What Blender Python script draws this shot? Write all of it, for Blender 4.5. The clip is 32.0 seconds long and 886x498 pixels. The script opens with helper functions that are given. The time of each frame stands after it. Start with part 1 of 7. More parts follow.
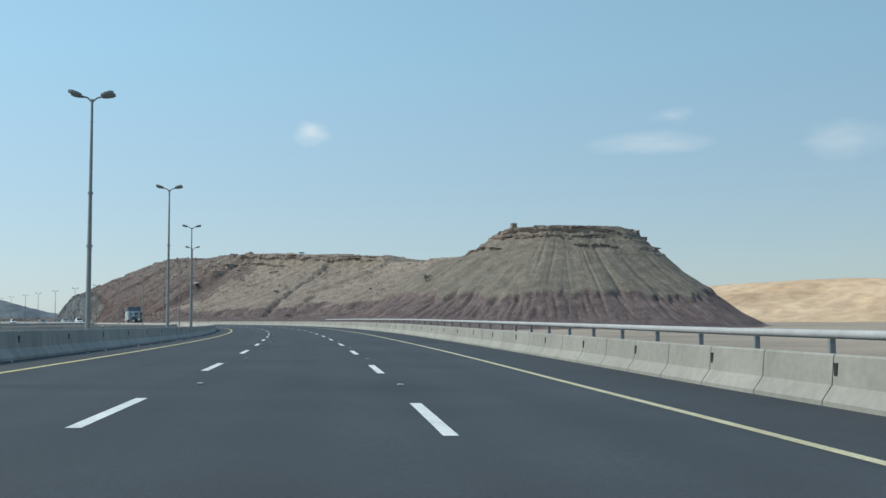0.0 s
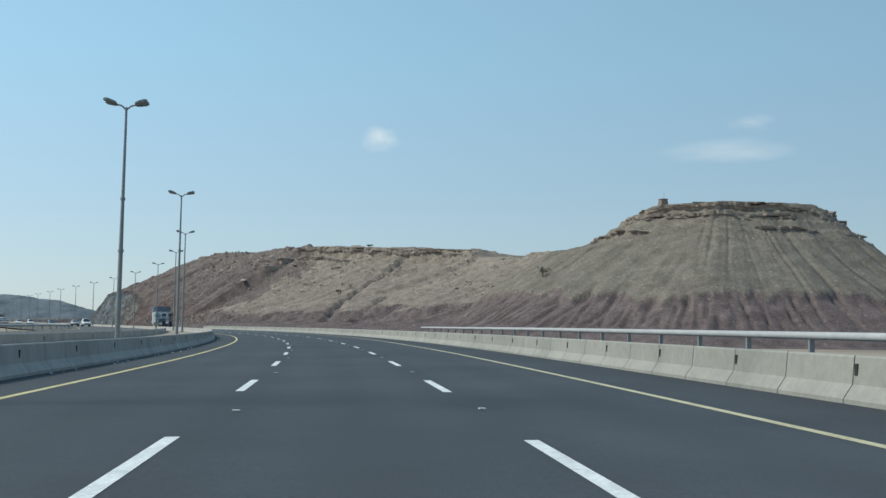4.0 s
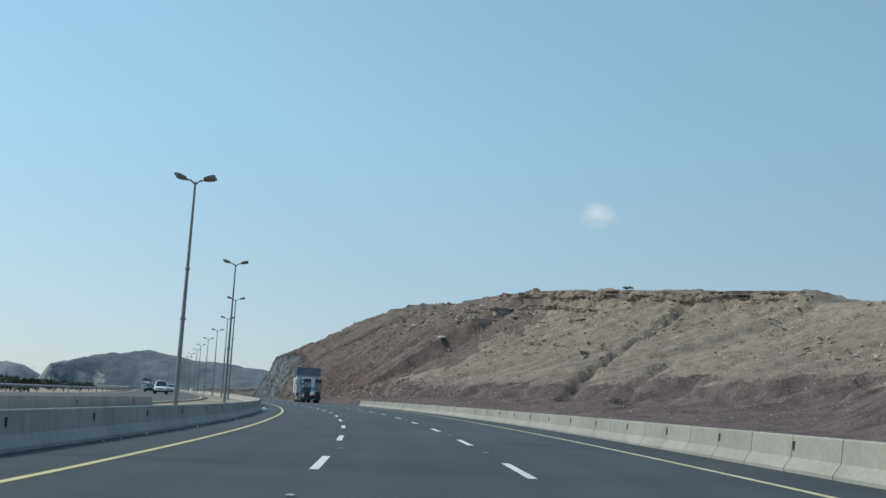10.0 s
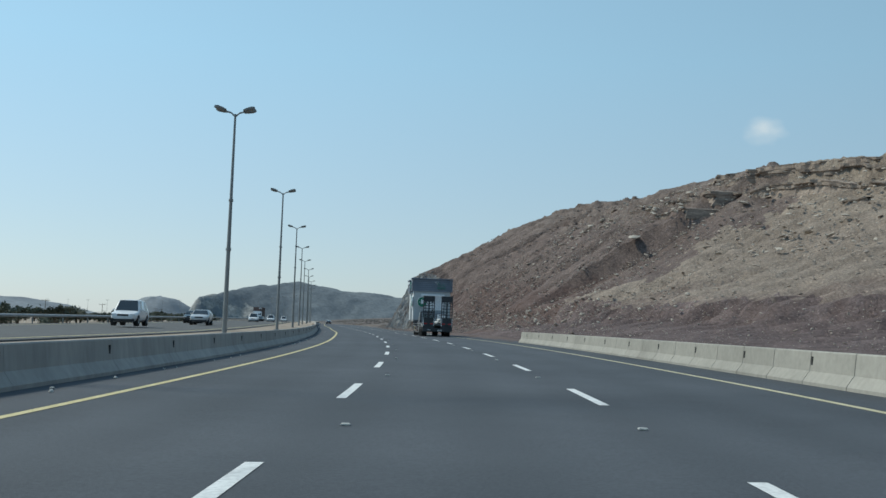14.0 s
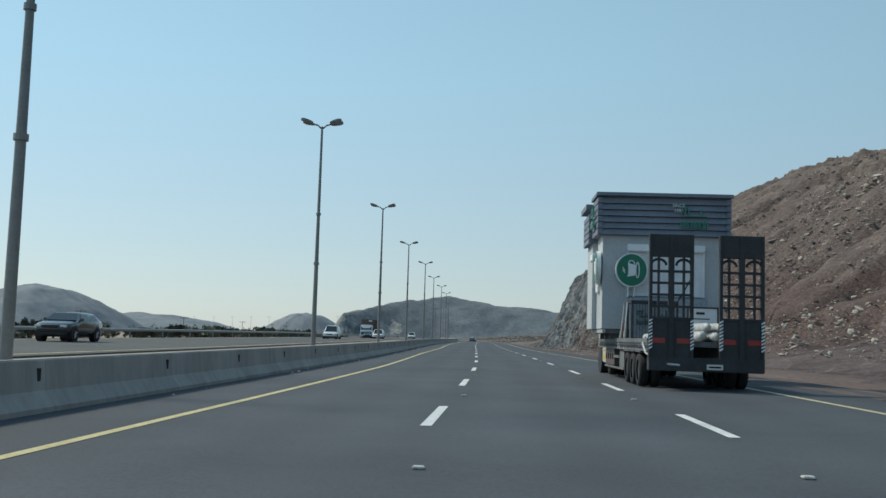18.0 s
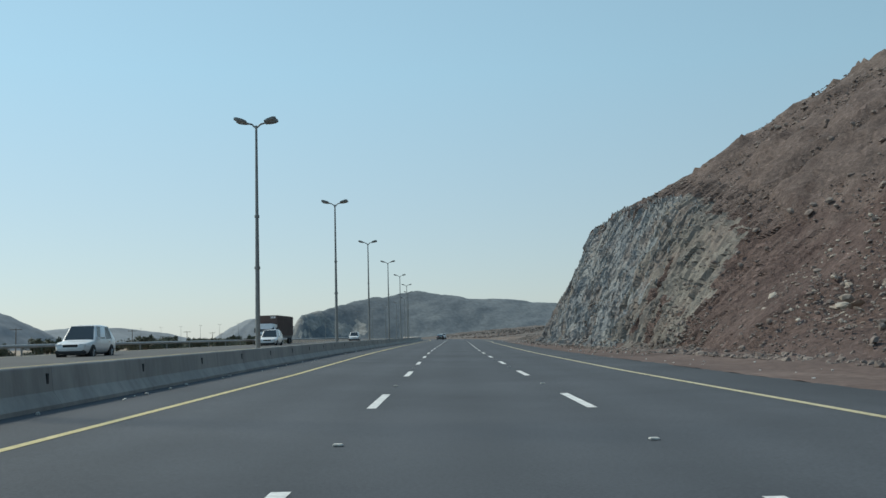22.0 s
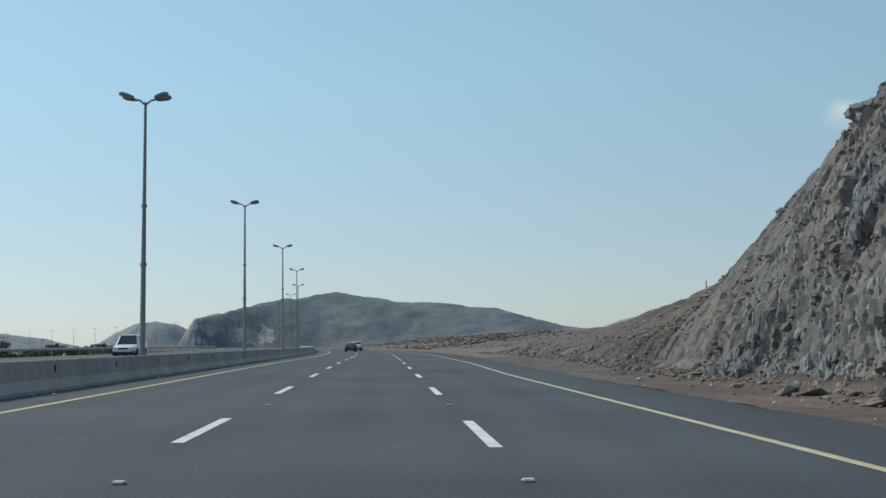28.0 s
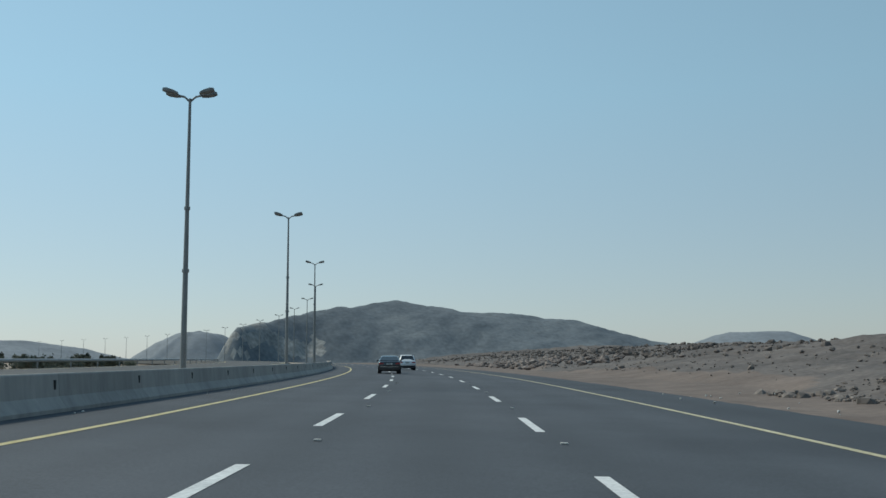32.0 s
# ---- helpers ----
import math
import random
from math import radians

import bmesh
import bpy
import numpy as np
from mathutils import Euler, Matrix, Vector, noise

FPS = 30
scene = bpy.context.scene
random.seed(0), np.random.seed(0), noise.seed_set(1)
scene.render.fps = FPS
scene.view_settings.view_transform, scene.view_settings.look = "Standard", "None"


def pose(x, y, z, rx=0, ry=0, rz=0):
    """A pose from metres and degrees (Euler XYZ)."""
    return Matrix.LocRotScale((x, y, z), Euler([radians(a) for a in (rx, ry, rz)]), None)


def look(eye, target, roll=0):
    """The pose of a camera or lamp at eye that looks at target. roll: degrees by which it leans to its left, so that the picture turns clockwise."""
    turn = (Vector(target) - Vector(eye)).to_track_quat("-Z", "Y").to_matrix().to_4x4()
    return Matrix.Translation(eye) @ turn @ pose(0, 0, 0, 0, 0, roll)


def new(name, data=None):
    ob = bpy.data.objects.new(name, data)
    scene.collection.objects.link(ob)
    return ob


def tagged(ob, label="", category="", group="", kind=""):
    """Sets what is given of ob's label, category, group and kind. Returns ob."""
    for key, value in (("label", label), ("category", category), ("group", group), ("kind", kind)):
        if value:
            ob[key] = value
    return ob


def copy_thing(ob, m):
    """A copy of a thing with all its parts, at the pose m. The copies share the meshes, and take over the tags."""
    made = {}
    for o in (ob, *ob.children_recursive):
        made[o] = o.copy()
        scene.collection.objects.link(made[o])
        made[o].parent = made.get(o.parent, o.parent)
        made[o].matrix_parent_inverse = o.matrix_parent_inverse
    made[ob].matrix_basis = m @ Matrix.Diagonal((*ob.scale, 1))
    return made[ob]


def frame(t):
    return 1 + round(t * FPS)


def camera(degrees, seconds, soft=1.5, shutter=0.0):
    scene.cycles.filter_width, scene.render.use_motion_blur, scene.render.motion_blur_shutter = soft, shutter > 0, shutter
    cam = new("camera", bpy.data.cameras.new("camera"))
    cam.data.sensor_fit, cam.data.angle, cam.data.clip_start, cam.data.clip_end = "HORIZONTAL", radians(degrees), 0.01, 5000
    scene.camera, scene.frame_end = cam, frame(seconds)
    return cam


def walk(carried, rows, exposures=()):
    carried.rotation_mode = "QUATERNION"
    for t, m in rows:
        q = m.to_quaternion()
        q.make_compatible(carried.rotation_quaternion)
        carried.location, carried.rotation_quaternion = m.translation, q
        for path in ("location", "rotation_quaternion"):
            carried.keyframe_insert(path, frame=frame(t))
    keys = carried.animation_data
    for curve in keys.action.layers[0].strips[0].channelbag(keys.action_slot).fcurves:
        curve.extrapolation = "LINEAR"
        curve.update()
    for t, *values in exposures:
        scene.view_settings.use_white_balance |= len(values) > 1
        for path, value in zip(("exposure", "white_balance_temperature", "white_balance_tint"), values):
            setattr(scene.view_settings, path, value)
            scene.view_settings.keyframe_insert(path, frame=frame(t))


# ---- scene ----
# The drive: seconds, x, y, z, pitch, roll, yaw.
PATH = [
    (0.0, -0.05, -0.01, 1.19, 4.07, 0.33, 0.00),
    (0.5, -1.25, 9.45, 1.24, 4.33, 0.05, 0.58),
    (1.0, -2.49, 18.87, 1.24, 4.52, -0.03, 1.23),
    (1.5, -3.80, 28.25, 1.24, 4.59, -0.02, 2.16),
    (2.0, -5.17, 37.60, 1.24, 4.47, -0.16, 2.82),
    (2.5, -6.62, 46.91, 1.25, 4.26, -0.23, 3.26),
    (3.0, -8.15, 56.20, 1.25, 4.14, -0.24, 3.45),
    (3.5, -9.72, 65.47, 1.25, 4.23, -0.39, 3.55),
    (4.0, -11.36, 74.75, 1.25, 4.56, -0.79, 3.73),
    (4.5, -13.04, 84.03, 1.21, 4.97, -1.37, 4.18),
    (5.0, -14.76, 93.32, 1.24, 5.17, -1.71, 5.04),
    (5.5, -16.54, 102.63, 1.25, 5.34, -2.21, 5.98),
    (6.0, -18.38, 111.96, 1.22, 5.46, -2.47, 6.92),
    (6.5, -20.29, 121.29, 1.23, 5.61, -2.46, 7.79),
    (7.0, -22.29, 130.61, 1.23, 5.88, -2.29, 8.79),
    (7.5, -24.38, 139.92, 1.25, 6.47, -2.40, 9.94),
    (8.0, -26.58, 149.19, 1.26, 7.31, -2.64, 11.22),
    (8.5, -28.91, 158.42, 1.26, 8.34, -2.84, 12.32),
    (9.0, -31.37, 167.59, 1.24, 9.08, -3.01, 13.41),
    (9.5, -33.97, 176.69, 1.24, 9.24, -3.05, 14.63),
    (10.0, -36.69, 185.76, 1.24, 8.84, -2.92, 15.98),
    (10.5, -39.53, 194.75, 1.25, 7.83, -2.73, 17.56),
    (11.0, -42.51, 203.71, 1.23, 6.45, -2.37, 19.17),
    (11.5, -45.63, 212.60, 1.25, 5.01, -1.92, 20.62),
    (12.0, -48.89, 221.42, 1.25, 3.93, -1.46, 21.65),
    (12.5, -52.28, 230.16, 1.25, 3.40, -1.09, 22.54),
    (13.0, -55.83, 238.83, 1.22, 3.48, -1.16, 23.22),
    (13.5, -59.53, 247.40, 1.24, 3.96, -1.51, 24.02),
    (14.0, -63.37, 255.88, 1.24, 4.40, -1.97, 25.09),
    (14.5, -67.31, 264.28, 1.24, 4.74, -2.15, 26.31),
    (15.0, -71.35, 272.60, 1.25, 4.74, -1.61, 27.60),
    (15.5, -75.50, 280.85, 1.25, 4.72, -1.39, 28.94),
    (16.0, -79.75, 289.04, 1.25, 4.81, -1.78, 30.28),
    (16.5, -84.10, 297.18, 1.24, 4.97, -2.49, 31.61),
    (17.0, -88.54, 305.26, 1.22, 5.00, -2.44, 32.90),
    (17.5, -93.04, 313.32, 1.25, 5.00, -2.44, 33.76),
    (18.0, -97.61, 321.35, 1.24, 5.10, -1.78, 34.23),
    (18.5, -102.26, 329.34, 1.23, 5.28, -0.91, 34.46),
    (19.0, -106.98, 337.31, 1.23, 5.08, -0.25, 34.54),
    (19.5, -111.72, 345.27, 1.26, 4.43, -0.19, 34.54),
    (20.0, -116.51, 353.20, 1.26, 3.42, 0.07, 34.70),
    (20.5, -121.31, 361.10, 1.25, 2.88, 0.36, 34.57),
    (21.0, -126.15, 368.98, 1.26, 3.00, 0.81, 34.27),
    (21.5, -131.01, 376.82, 1.25, 3.84, 1.17, 33.66),
    (22.0, -135.89, 384.63, 1.26, 4.98, 1.40, 32.78),
    (22.5, -140.77, 392.44, 1.26, 5.58, 1.58, 31.65),
    (23.0, -145.68, 400.24, 1.20, 5.45, 1.63, 30.27),
    (23.5, -150.60, 408.02, 1.24, 4.65, 2.08, 28.48),
    (24.0, -155.51, 415.83, 1.21, 4.11, 2.25, 25.66),
    (24.5, -160.39, 423.70, 1.23, 4.01, 2.56, 22.48),
    (25.0, -165.25, 431.62, 1.25, 4.23, 1.76, 20.63),
    (25.5, -170.13, 439.59, 1.25, 4.75, 1.14, 20.00),
    (26.0, -175.02, 447.61, 1.25, 5.37, 1.06, 20.53),
    (26.5, -179.93, 455.66, 1.23, 5.77, 1.35, 22.12),
    (27.0, -184.88, 463.74, 1.24, 5.38, 1.22, 24.67),
    (27.5, -189.85, 471.86, 1.24, 5.30, 0.83, 26.84),
    (28.0, -194.86, 479.99, 1.24, 5.41, 0.90, 28.47),
    (28.5, -199.92, 488.15, 1.24, 5.75, 1.27, 29.73),
    (29.0, -205.01, 496.33, 1.25, 6.19, 1.12, 30.47),
    (29.5, -210.12, 504.52, 1.25, 6.44, 0.87, 30.91),
    (30.0, -215.27, 512.74, 1.25, 6.42, 0.66, 31.29),
    (30.5, -220.55, 520.91, 1.26, 6.24, 0.38, 31.55),
    (31.0, -225.85, 529.12, 1.25, 6.15, 0.16, 31.61),
    (31.5, -231.08, 537.42, 1.24, 6.19, 0.19, 31.82),
    (32.0, -236.32, 545.73, 1.24, 6.33, 0.11, 32.16),
]
cam = camera(48.3, 32.0, soft=1.5)
walk(cam, [(t, pose(x, y, z, 90 + p, r, w)) for t, x, y, z, p, r, w in PATH],
     exposures=[(0.0, 0.68, 6350, 3.0), (5.0, 0.63, 6350, 3.0), (9.0, 0.56, 6350, 3.0), (14.0, 0.52, 6400, 3.0), (18.0, 0.48, 6700, 3.0), (24.0, 0.5, 6750, 3.0), (27.0, 0.52, 6700, 3.0), (28.5, 0.42, 6650, 3.0), (30.0, 0.3, 6600, 3.0), (32.0, 0.3, 6600, 3.0)])

# ---- sky and sun ----
SUN_AZ, SUN_EL = radians(98), radians(46)   # counted from +y towards -x, to the left of the road
world = bpy.data.worlds.new("sky")
scene.world = world
world.use_nodes = True
wn = world.node_tree
sky = wn.nodes.new("ShaderNodeTexSky")
sky.sky_type, sky.sun_disc = "NISHITA", False
sky.sun_elevation, sky.sun_rotation = SUN_EL, -SUN_AZ
sky.air_density, sky.dust_density, sky.ozone_density, sky.altitude = 1.0, 0.4, 2.5, 100
wn.nodes["Background"].inputs["Strength"].default_value = 0.1
# dusty desert air: the clear sky seen through a pale veil, greyer towards the horizon
coord, up = wn.nodes.new("ShaderNodeTexCoord"), wn.nodes.new("ShaderNodeSeparateXYZ")
wn.links.new(coord.outputs["Generated"], up.inputs[0])
veil = wn.nodes.new("ShaderNodeValToRGB")
stops = veil.color_ramp.elements
stops[0].position, stops[0].color = 0.0, (0.305, 0.348, 0.395, 1)
stops[1].position, stops[1].color = 0.26, (0.25, 0.4, 0.513, 1)
far_up = stops.new(1.0)
far_up.color = (0.13, 0.26, 0.42, 1)
wn.links.new(up.outputs["Z"], veil.inputs["Fac"])
ten = wn.nodes.new("ShaderNodeVectorMath")
ten.operation = "SCALE"
side = wn.nodes.new("ShaderNodeVectorMath")
side.operation = "DOT_PRODUCT"
side.inputs[1].default_value = (-math.sin(SUN_AZ), math.cos(SUN_AZ), 0)
wn.links.new(coord.outputs["Generated"], side.inputs[0])
glow = wn.nodes.new("ShaderNodeMath")
glow.operation, glow.inputs[1].default_value, glow.inputs[2].default_value = "MULTIPLY_ADD", 4.2, 9.3
wn.links.new(side.outputs["Value"], glow.inputs[0])
wn.links.new(glow.outputs[0], ten.inputs["Scale"])
wn.links.new(veil.outputs["Color"], ten.inputs[0])
haze = wn.nodes.new("ShaderNodeMix")
haze.data_type = "RGBA"
haze.inputs["Factor"].default_value = 0.75
wn.links.new(ten.outputs[0], haze.inputs["B"])
wn.links.new(sky.outputs[0], haze.inputs["A"])
wn.links.new(haze.outputs["Result"], wn.nodes["Background"].inputs["Color"])
sun = new("sun", bpy.data.lights.new("sun", "SUN"))
sun.data.energy, sun.data.angle, sun.data.color = 2.2, radians(9.0), (1.0, 0.92, 0.8)
to_sun = Vector((-math.sin(SUN_AZ) * math.cos(SUN_EL), math.cos(SUN_AZ) * math.cos(SUN_EL), math.sin(SUN_EL)))
sun.matrix_world = look(to_sun * 100, (0, 0, 0))

# ---- materials ----
def material(name, colors, scale=1.0, rough=0.85, bump=0.3, bump_scale=None, metal=0.0, detail=6.0, stretch=(1, 1, 1), fine=None, spec=0.4, island=0.0, mottle=0.25, graded=None):
    """A procedural surface: a noise of broad patches through a colour ramp, a finer grain on top, and relief."""
    m = bpy.data.materials.new(name)
    m.use_nodes = True
    nt = m.node_tree
    N, L = nt.nodes, nt.links
    b = N["Principled BSDF"]
    b.inputs["Roughness"].default_value, b.inputs["Metallic"].default_value = rough, metal
    b.inputs["Specular IOR Level"].default_value = spec
    geo = N.new("ShaderNodeTexCoord")
    mp = N.new("ShaderNodeMapping")
    mp.inputs["Scale"].default_value = stretch
    L.new(geo.outputs["Object"], mp.inputs["Vector"])
    n1 = N.new("ShaderNodeTexNoise")
    n1.inputs["Scale"].default_value, n1.inputs["Detail"].default_value = scale, detail
    n1.inputs["Roughness"].default_value = 0.6
    L.new(mp.outputs[0], n1.inputs["Vector"])
    ramp = N.new("ShaderNodeValToRGB")
    e = ramp.color_ramp.elements
    while len(e) < len(colors):
        e.new(0.5)
    for i, c in enumerate(colors):
        e[i].position = 0.3 + 0.4 * i / max(1, len(colors) - 1)
        e[i].color = (*c, 1)
    L.new(n1.outputs["Fac"], ramp.inputs["Fac"])
    n2 = N.new("ShaderNodeTexNoise")
    n2.inputs["Scale"].default_value = fine or scale * 14
    n2.inputs["Detail"].default_value = 4
    L.new(mp.outputs[0], n2.inputs["Vector"])
    mr = N.new("ShaderNodeMapRange")
    mr.inputs["From Min"].default_value, mr.inputs["From Max"].default_value = 0.25, 0.75
    mr.inputs["To Min"].default_value, mr.inputs["To Max"].default_value = 1 - mottle, 1 + mottle
    L.new(n2.outputs["Fac"], mr.inputs["Value"])
    mul = N.new("ShaderNodeVectorMath")
    mul.operation = "SCALE"
    L.new(ramp.outputs["Color"], mul.inputs[0])
    L.new(mr.outputs[0], mul.inputs["Scale"])
    last = mul.outputs[0]
    if island:
        oi = N.new("ShaderNodeObjectInfo")
        m2 = N.new("ShaderNodeMapRange")
        m2.inputs["To Min"].default_value, m2.inputs["To Max"].default_value = 1 - island, 1 + island
        L.new(oi.outputs["Random"], m2.inputs["Value"])
        mu2 = N.new("ShaderNodeVectorMath")
        mu2.operation = "SCALE"
        L.new(last, mu2.inputs[0])
        L.new(m2.outputs[0], mu2.inputs["Scale"])
        last = mu2.outputs[0]
    if graded:
        # paler from the first to the second distance along y
        sp, gain, mu3 = N.new("ShaderNodeSeparateXYZ"), N.new("ShaderNodeMapRange"), N.new("ShaderNodeVectorMath")
        gain.inputs["From Min"].default_value, gain.inputs["From Max"].default_value, gain.inputs["To Min"].default_value, gain.inputs["To Max"].default_value = graded[0], graded[1], 1.0, graded[2]
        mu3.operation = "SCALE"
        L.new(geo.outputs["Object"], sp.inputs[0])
        L.new(sp.outputs["Y"], gain.inputs["Value"])
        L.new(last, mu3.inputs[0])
        L.new(gain.outputs[0], mu3.inputs["Scale"])
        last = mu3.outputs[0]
    L.new(last, b.inputs["Base Color"])
    if bump:
        n3 = N.new("ShaderNodeTexNoise")
        n3.inputs["Scale"].default_value = bump_scale or scale * 8
        n3.inputs["Detail"].default_value = 8
        L.new(mp.outputs[0], n3.inputs["Vector"])
        bp = N.new("ShaderNodeBump")
        bp.inputs["Strength"].default_value, bp.inputs["Distance"].default_value = bump, 0.05
        L.new(n3.outputs["Fac"], bp.inputs["Height"])
        L.new(bp.outputs[0], b.inputs["Normal"])
    return m


def plain(name, color, rough=0.5, metal=0.0, spec=0.5, coat=0.0):
    m = material(name, [tuple(c * 0.9 for c in color), tuple(min(1, c * 1.08) for c in color)], 3.0, rough, 0.0, metal=metal, spec=spec, mottle=0.06)
    m.node_tree.nodes["Principled BSDF"].inputs["Coat Weight"].default_value = coat
    return m


# base colour climbs to 1.42 times between y 177 and y 314
ASPHALT = material("asphalt", [(0.036, 0.040, 0.047), (0.046, 0.051, 0.059), (0.056, 0.061, 0.070)], 0.16, 0.82, 0.25, 60, fine=25, mottle=0.24, spec=0.35, graded=(177, 314, 1.42))


def wheel_tracks(m):
    """Worn lighter bands where wheels run, a darker shoulder, and long uneven patches along the lanes."""
    N, L = m.node_tree.nodes, m.node_tree.links
    b = N["Principled BSDF"]
    base = b.inputs["Base Color"].links[0].from_socket
    at_d = N.new("ShaderNodeAttribute")
    at_d.attribute_name = "across"

    def calc(op, a, c=0.0):
        n = N.new("ShaderNodeMath")
        n.operation = op
        for i, v in enumerate((a, c)):
            if isinstance(v, (int, float)):
                n.inputs[i].default_value = v
            else:
                L.new(v, n.inputs[i])
        return n.outputs[0]
    wave = calc("COSINE", calc("MULTIPLY", calc("SUBTRACT", at_d.outputs["Fac"], 0.9), 2 * math.pi / 1.93))
    patch = N.new("ShaderNodeTexNoise")
    patch.inputs["Scale"].default_value, patch.inputs["Detail"].default_value = 0.05, 5
    tc = N.new("ShaderNodeTexCoord")
    L.new(tc.outputs["Object"], patch.inputs["Vector"])
    rim = N.new("ShaderNodeMapRange")
    rim.inputs["From Min"].default_value, rim.inputs["From Max"].default_value = 6.1, 6.5
    rim.inputs["To Min"].default_value, rim.inputs["To Max"].default_value = 1.0, 0.86
    L.new(at_d.outputs["Fac"], rim.inputs["Value"])
    k = calc("ADD", 0.9, calc("MULTIPLY", calc("MULTIPLY", wave, patch.outputs["Fac"]), 0.11))
    k = calc("MULTIPLY", calc("ADD", k, calc("MULTIPLY", patch.outputs["Fac"], 0.22)), rim.outputs[0])
    mu = N.new("ShaderNodeVectorMath")
    mu.operation = "SCALE"
    L.new(base, mu.inputs[0])
    L.new(k, mu.inputs["Scale"])
    L.new(mu.outputs[0], b.inputs["Base Color"])
    return m


wheel_tracks(ASPHALT)
ASPHALT_OLD = material("asphalt_worn", [(0.075, 0.075, 0.074), (0.1, 0.1, 0.1)], 0.2, 0.85, 0.25, 60, fine=25, mottle=0.2)
WHITE_PAINT = material("road_paint_white", [(0.55, 0.55, 0.54), (0.75, 0.75, 0.73)], 2.0, 0.6, 0.2, 40, fine=18, mottle=0.2)
PALE_PAINT = material("road_paint_faded", [(0.42, 0.37, 0.22), (0.58, 0.52, 0.34)], 1.5, 0.6, 0.2, 40, fine=18, mottle=0.25)
YELLOW_PAINT = material("road_paint_yellow", [(0.48, 0.4, 0.18), (0.62, 0.53, 0.28)], 1.5, 0.6, 0.2, 40, fine=18, mottle=0.2)
CONCRETE = material("concrete_cream", [(0.247, 0.237, 0.209), (0.293, 0.281, 0.248), (0.323, 0.309, 0.274)], 0.5, 0.9, 0.12, 20, fine=6, mottle=0.1, island=0.06)
CONCRETE_GREY = material("concrete_grey", [(0.287, 0.267, 0.246), (0.357, 0.333, 0.307), (0.409, 0.38, 0.349)], 0.6, 0.9, 0.15, 20, fine=4, mottle=0.14, island=0.06, stretch=(1, 1, 0.3))
STEEL = material("galvanised_steel", [(0.33, 0.325, 0.325), (0.42, 0.415, 0.41)], 1.5, 0.65, 0.05, metal=0.0, mottle=0.1)
POLE_STEEL = material("pole_steel", [(0.2, 0.21, 0.21), (0.27, 0.28, 0.28)], 1.0, 0.55, 0.03, metal=0.3, mottle=0.1)
DARK = material("dark_gap", [(0.02, 0.02, 0.02), (0.04, 0.04, 0.04)], 3.0, 0.9, 0.0)
SAND = material("desert_sand", [(0.2, 0.165, 0.13), (0.29, 0.235, 0.185), (0.38, 0.31, 0.24)], 0.03, 0.95, 0.5, 2.0, fine=1.5, mottle=0.2)
TAN_HILL = material("sunlit_sandstone", [(0.36, 0.25, 0.165), (0.46, 0.33, 0.22), (0.54, 0.4, 0.275)], 0.03, 0.95, 0.5, 0.25, fine=0.12, mottle=0.16, stretch=(1, 1, 4))
RED_DIRT = material("red_dirt", [(0.082, 0.056, 0.049), (0.118, 0.082, 0.071), (0.16, 0.116, 0.1)], 0.2, 0.95, 0.8, 3.0, fine=3.5, mottle=0.35)
VERGE_BROWN = material("mauve_verge_rubble", [(0.06, 0.048, 0.045), (0.095, 0.075, 0.068), (0.15, 0.12, 0.108)], 0.3, 0.95, 0.8, 2.5, fine=4.0, mottle=0.4)
PALE_FACE = material("pale_rock_face", [(0.16, 0.168, 0.17), (0.235, 0.24, 0.235), (0.34, 0.335, 0.312)], 0.1, 0.95, 0.8, 0.5, fine=0.6, mottle=0.35, stretch=(1, 1, 0.3))
# bluish air haze is mixed into the colours of both far hill materials
HAZY_HILL = material("distant_hill_hazed", [(0.165, 0.185, 0.207), (0.205, 0.228, 0.25), (0.245, 0.268, 0.288)], 0.02, 0.95, 0.4, 0.2, fine=0.25, mottle=0.15)
FAR_HILL = material("far_hill_rock_hazed", [(0.09, 0.11, 0.128), (0.123, 0.145, 0.163), (0.163, 0.185, 0.197)], 0.03, 0.95, 0.5, 0.3, fine=0.4, mottle=0.24)


# ---- small building helpers ----
def mesh_of(name, verts, faces, mat=None, smooth=False):
    me = bpy.data.meshes.new(name)
    me.from_pydata([tuple(v) for v in verts], [], faces)
    if mat:
        for m in (mat if isinstance(mat, (list, tuple)) else [mat]):
            me.materials.append(m)
    if smooth:
        me.polygons.foreach_set("use_smooth", [True] * len(me.polygons))
    me.update()
    return me


def part(name, bm, mat, parent=None, label="", m=None, smooth=False):
    """Links a bmesh as one mesh object under a thing or a part."""
    me = bpy.data.meshes.new(name)
    bm.to_mesh(me)
    bm.free()
    for q in (mat if isinstance(mat, (list, tuple)) else [mat]):
        me.materials.append(q)
    if smooth:
        me.polygons.foreach_set("use_smooth", [True] * len(me.polygons))
    ob = new(name, me)
    if parent:
        ob.parent = parent
    if m is not None:
        ob.matrix_basis = m
    if label:
        tagged(ob, label)
    return ob


def thing(name, label, category, group="", kind="", m=None):
    ob = new(name)
    ob.empty_display_size = 0.3
    tagged(ob, label, category, group, kind)
    if m is not None:
        ob.matrix_basis = m
    return ob


def box(bm, x0, x1, y0, y1, z0, z1, bevel=0.0):
    vs = [bm.verts.new((x, y, z)) for z in (z0, z1) for y in (y0, y1) for x in (x0, x1)]
    fs = [(0, 2, 3, 1), (4, 5, 7, 6), (0, 1, 5, 4), (2, 6, 7, 3), (0, 4, 6, 2), (1, 3, 7, 5)]
    faces = [bm.faces.new([vs[i] for i in f]) for f in fs]
    if bevel:
        edges = list({e for f in faces for e in f.edges})
        bmesh.ops.bevel(bm, geom=edges, offset=bevel, segments=2, affect="EDGES")
    return bm


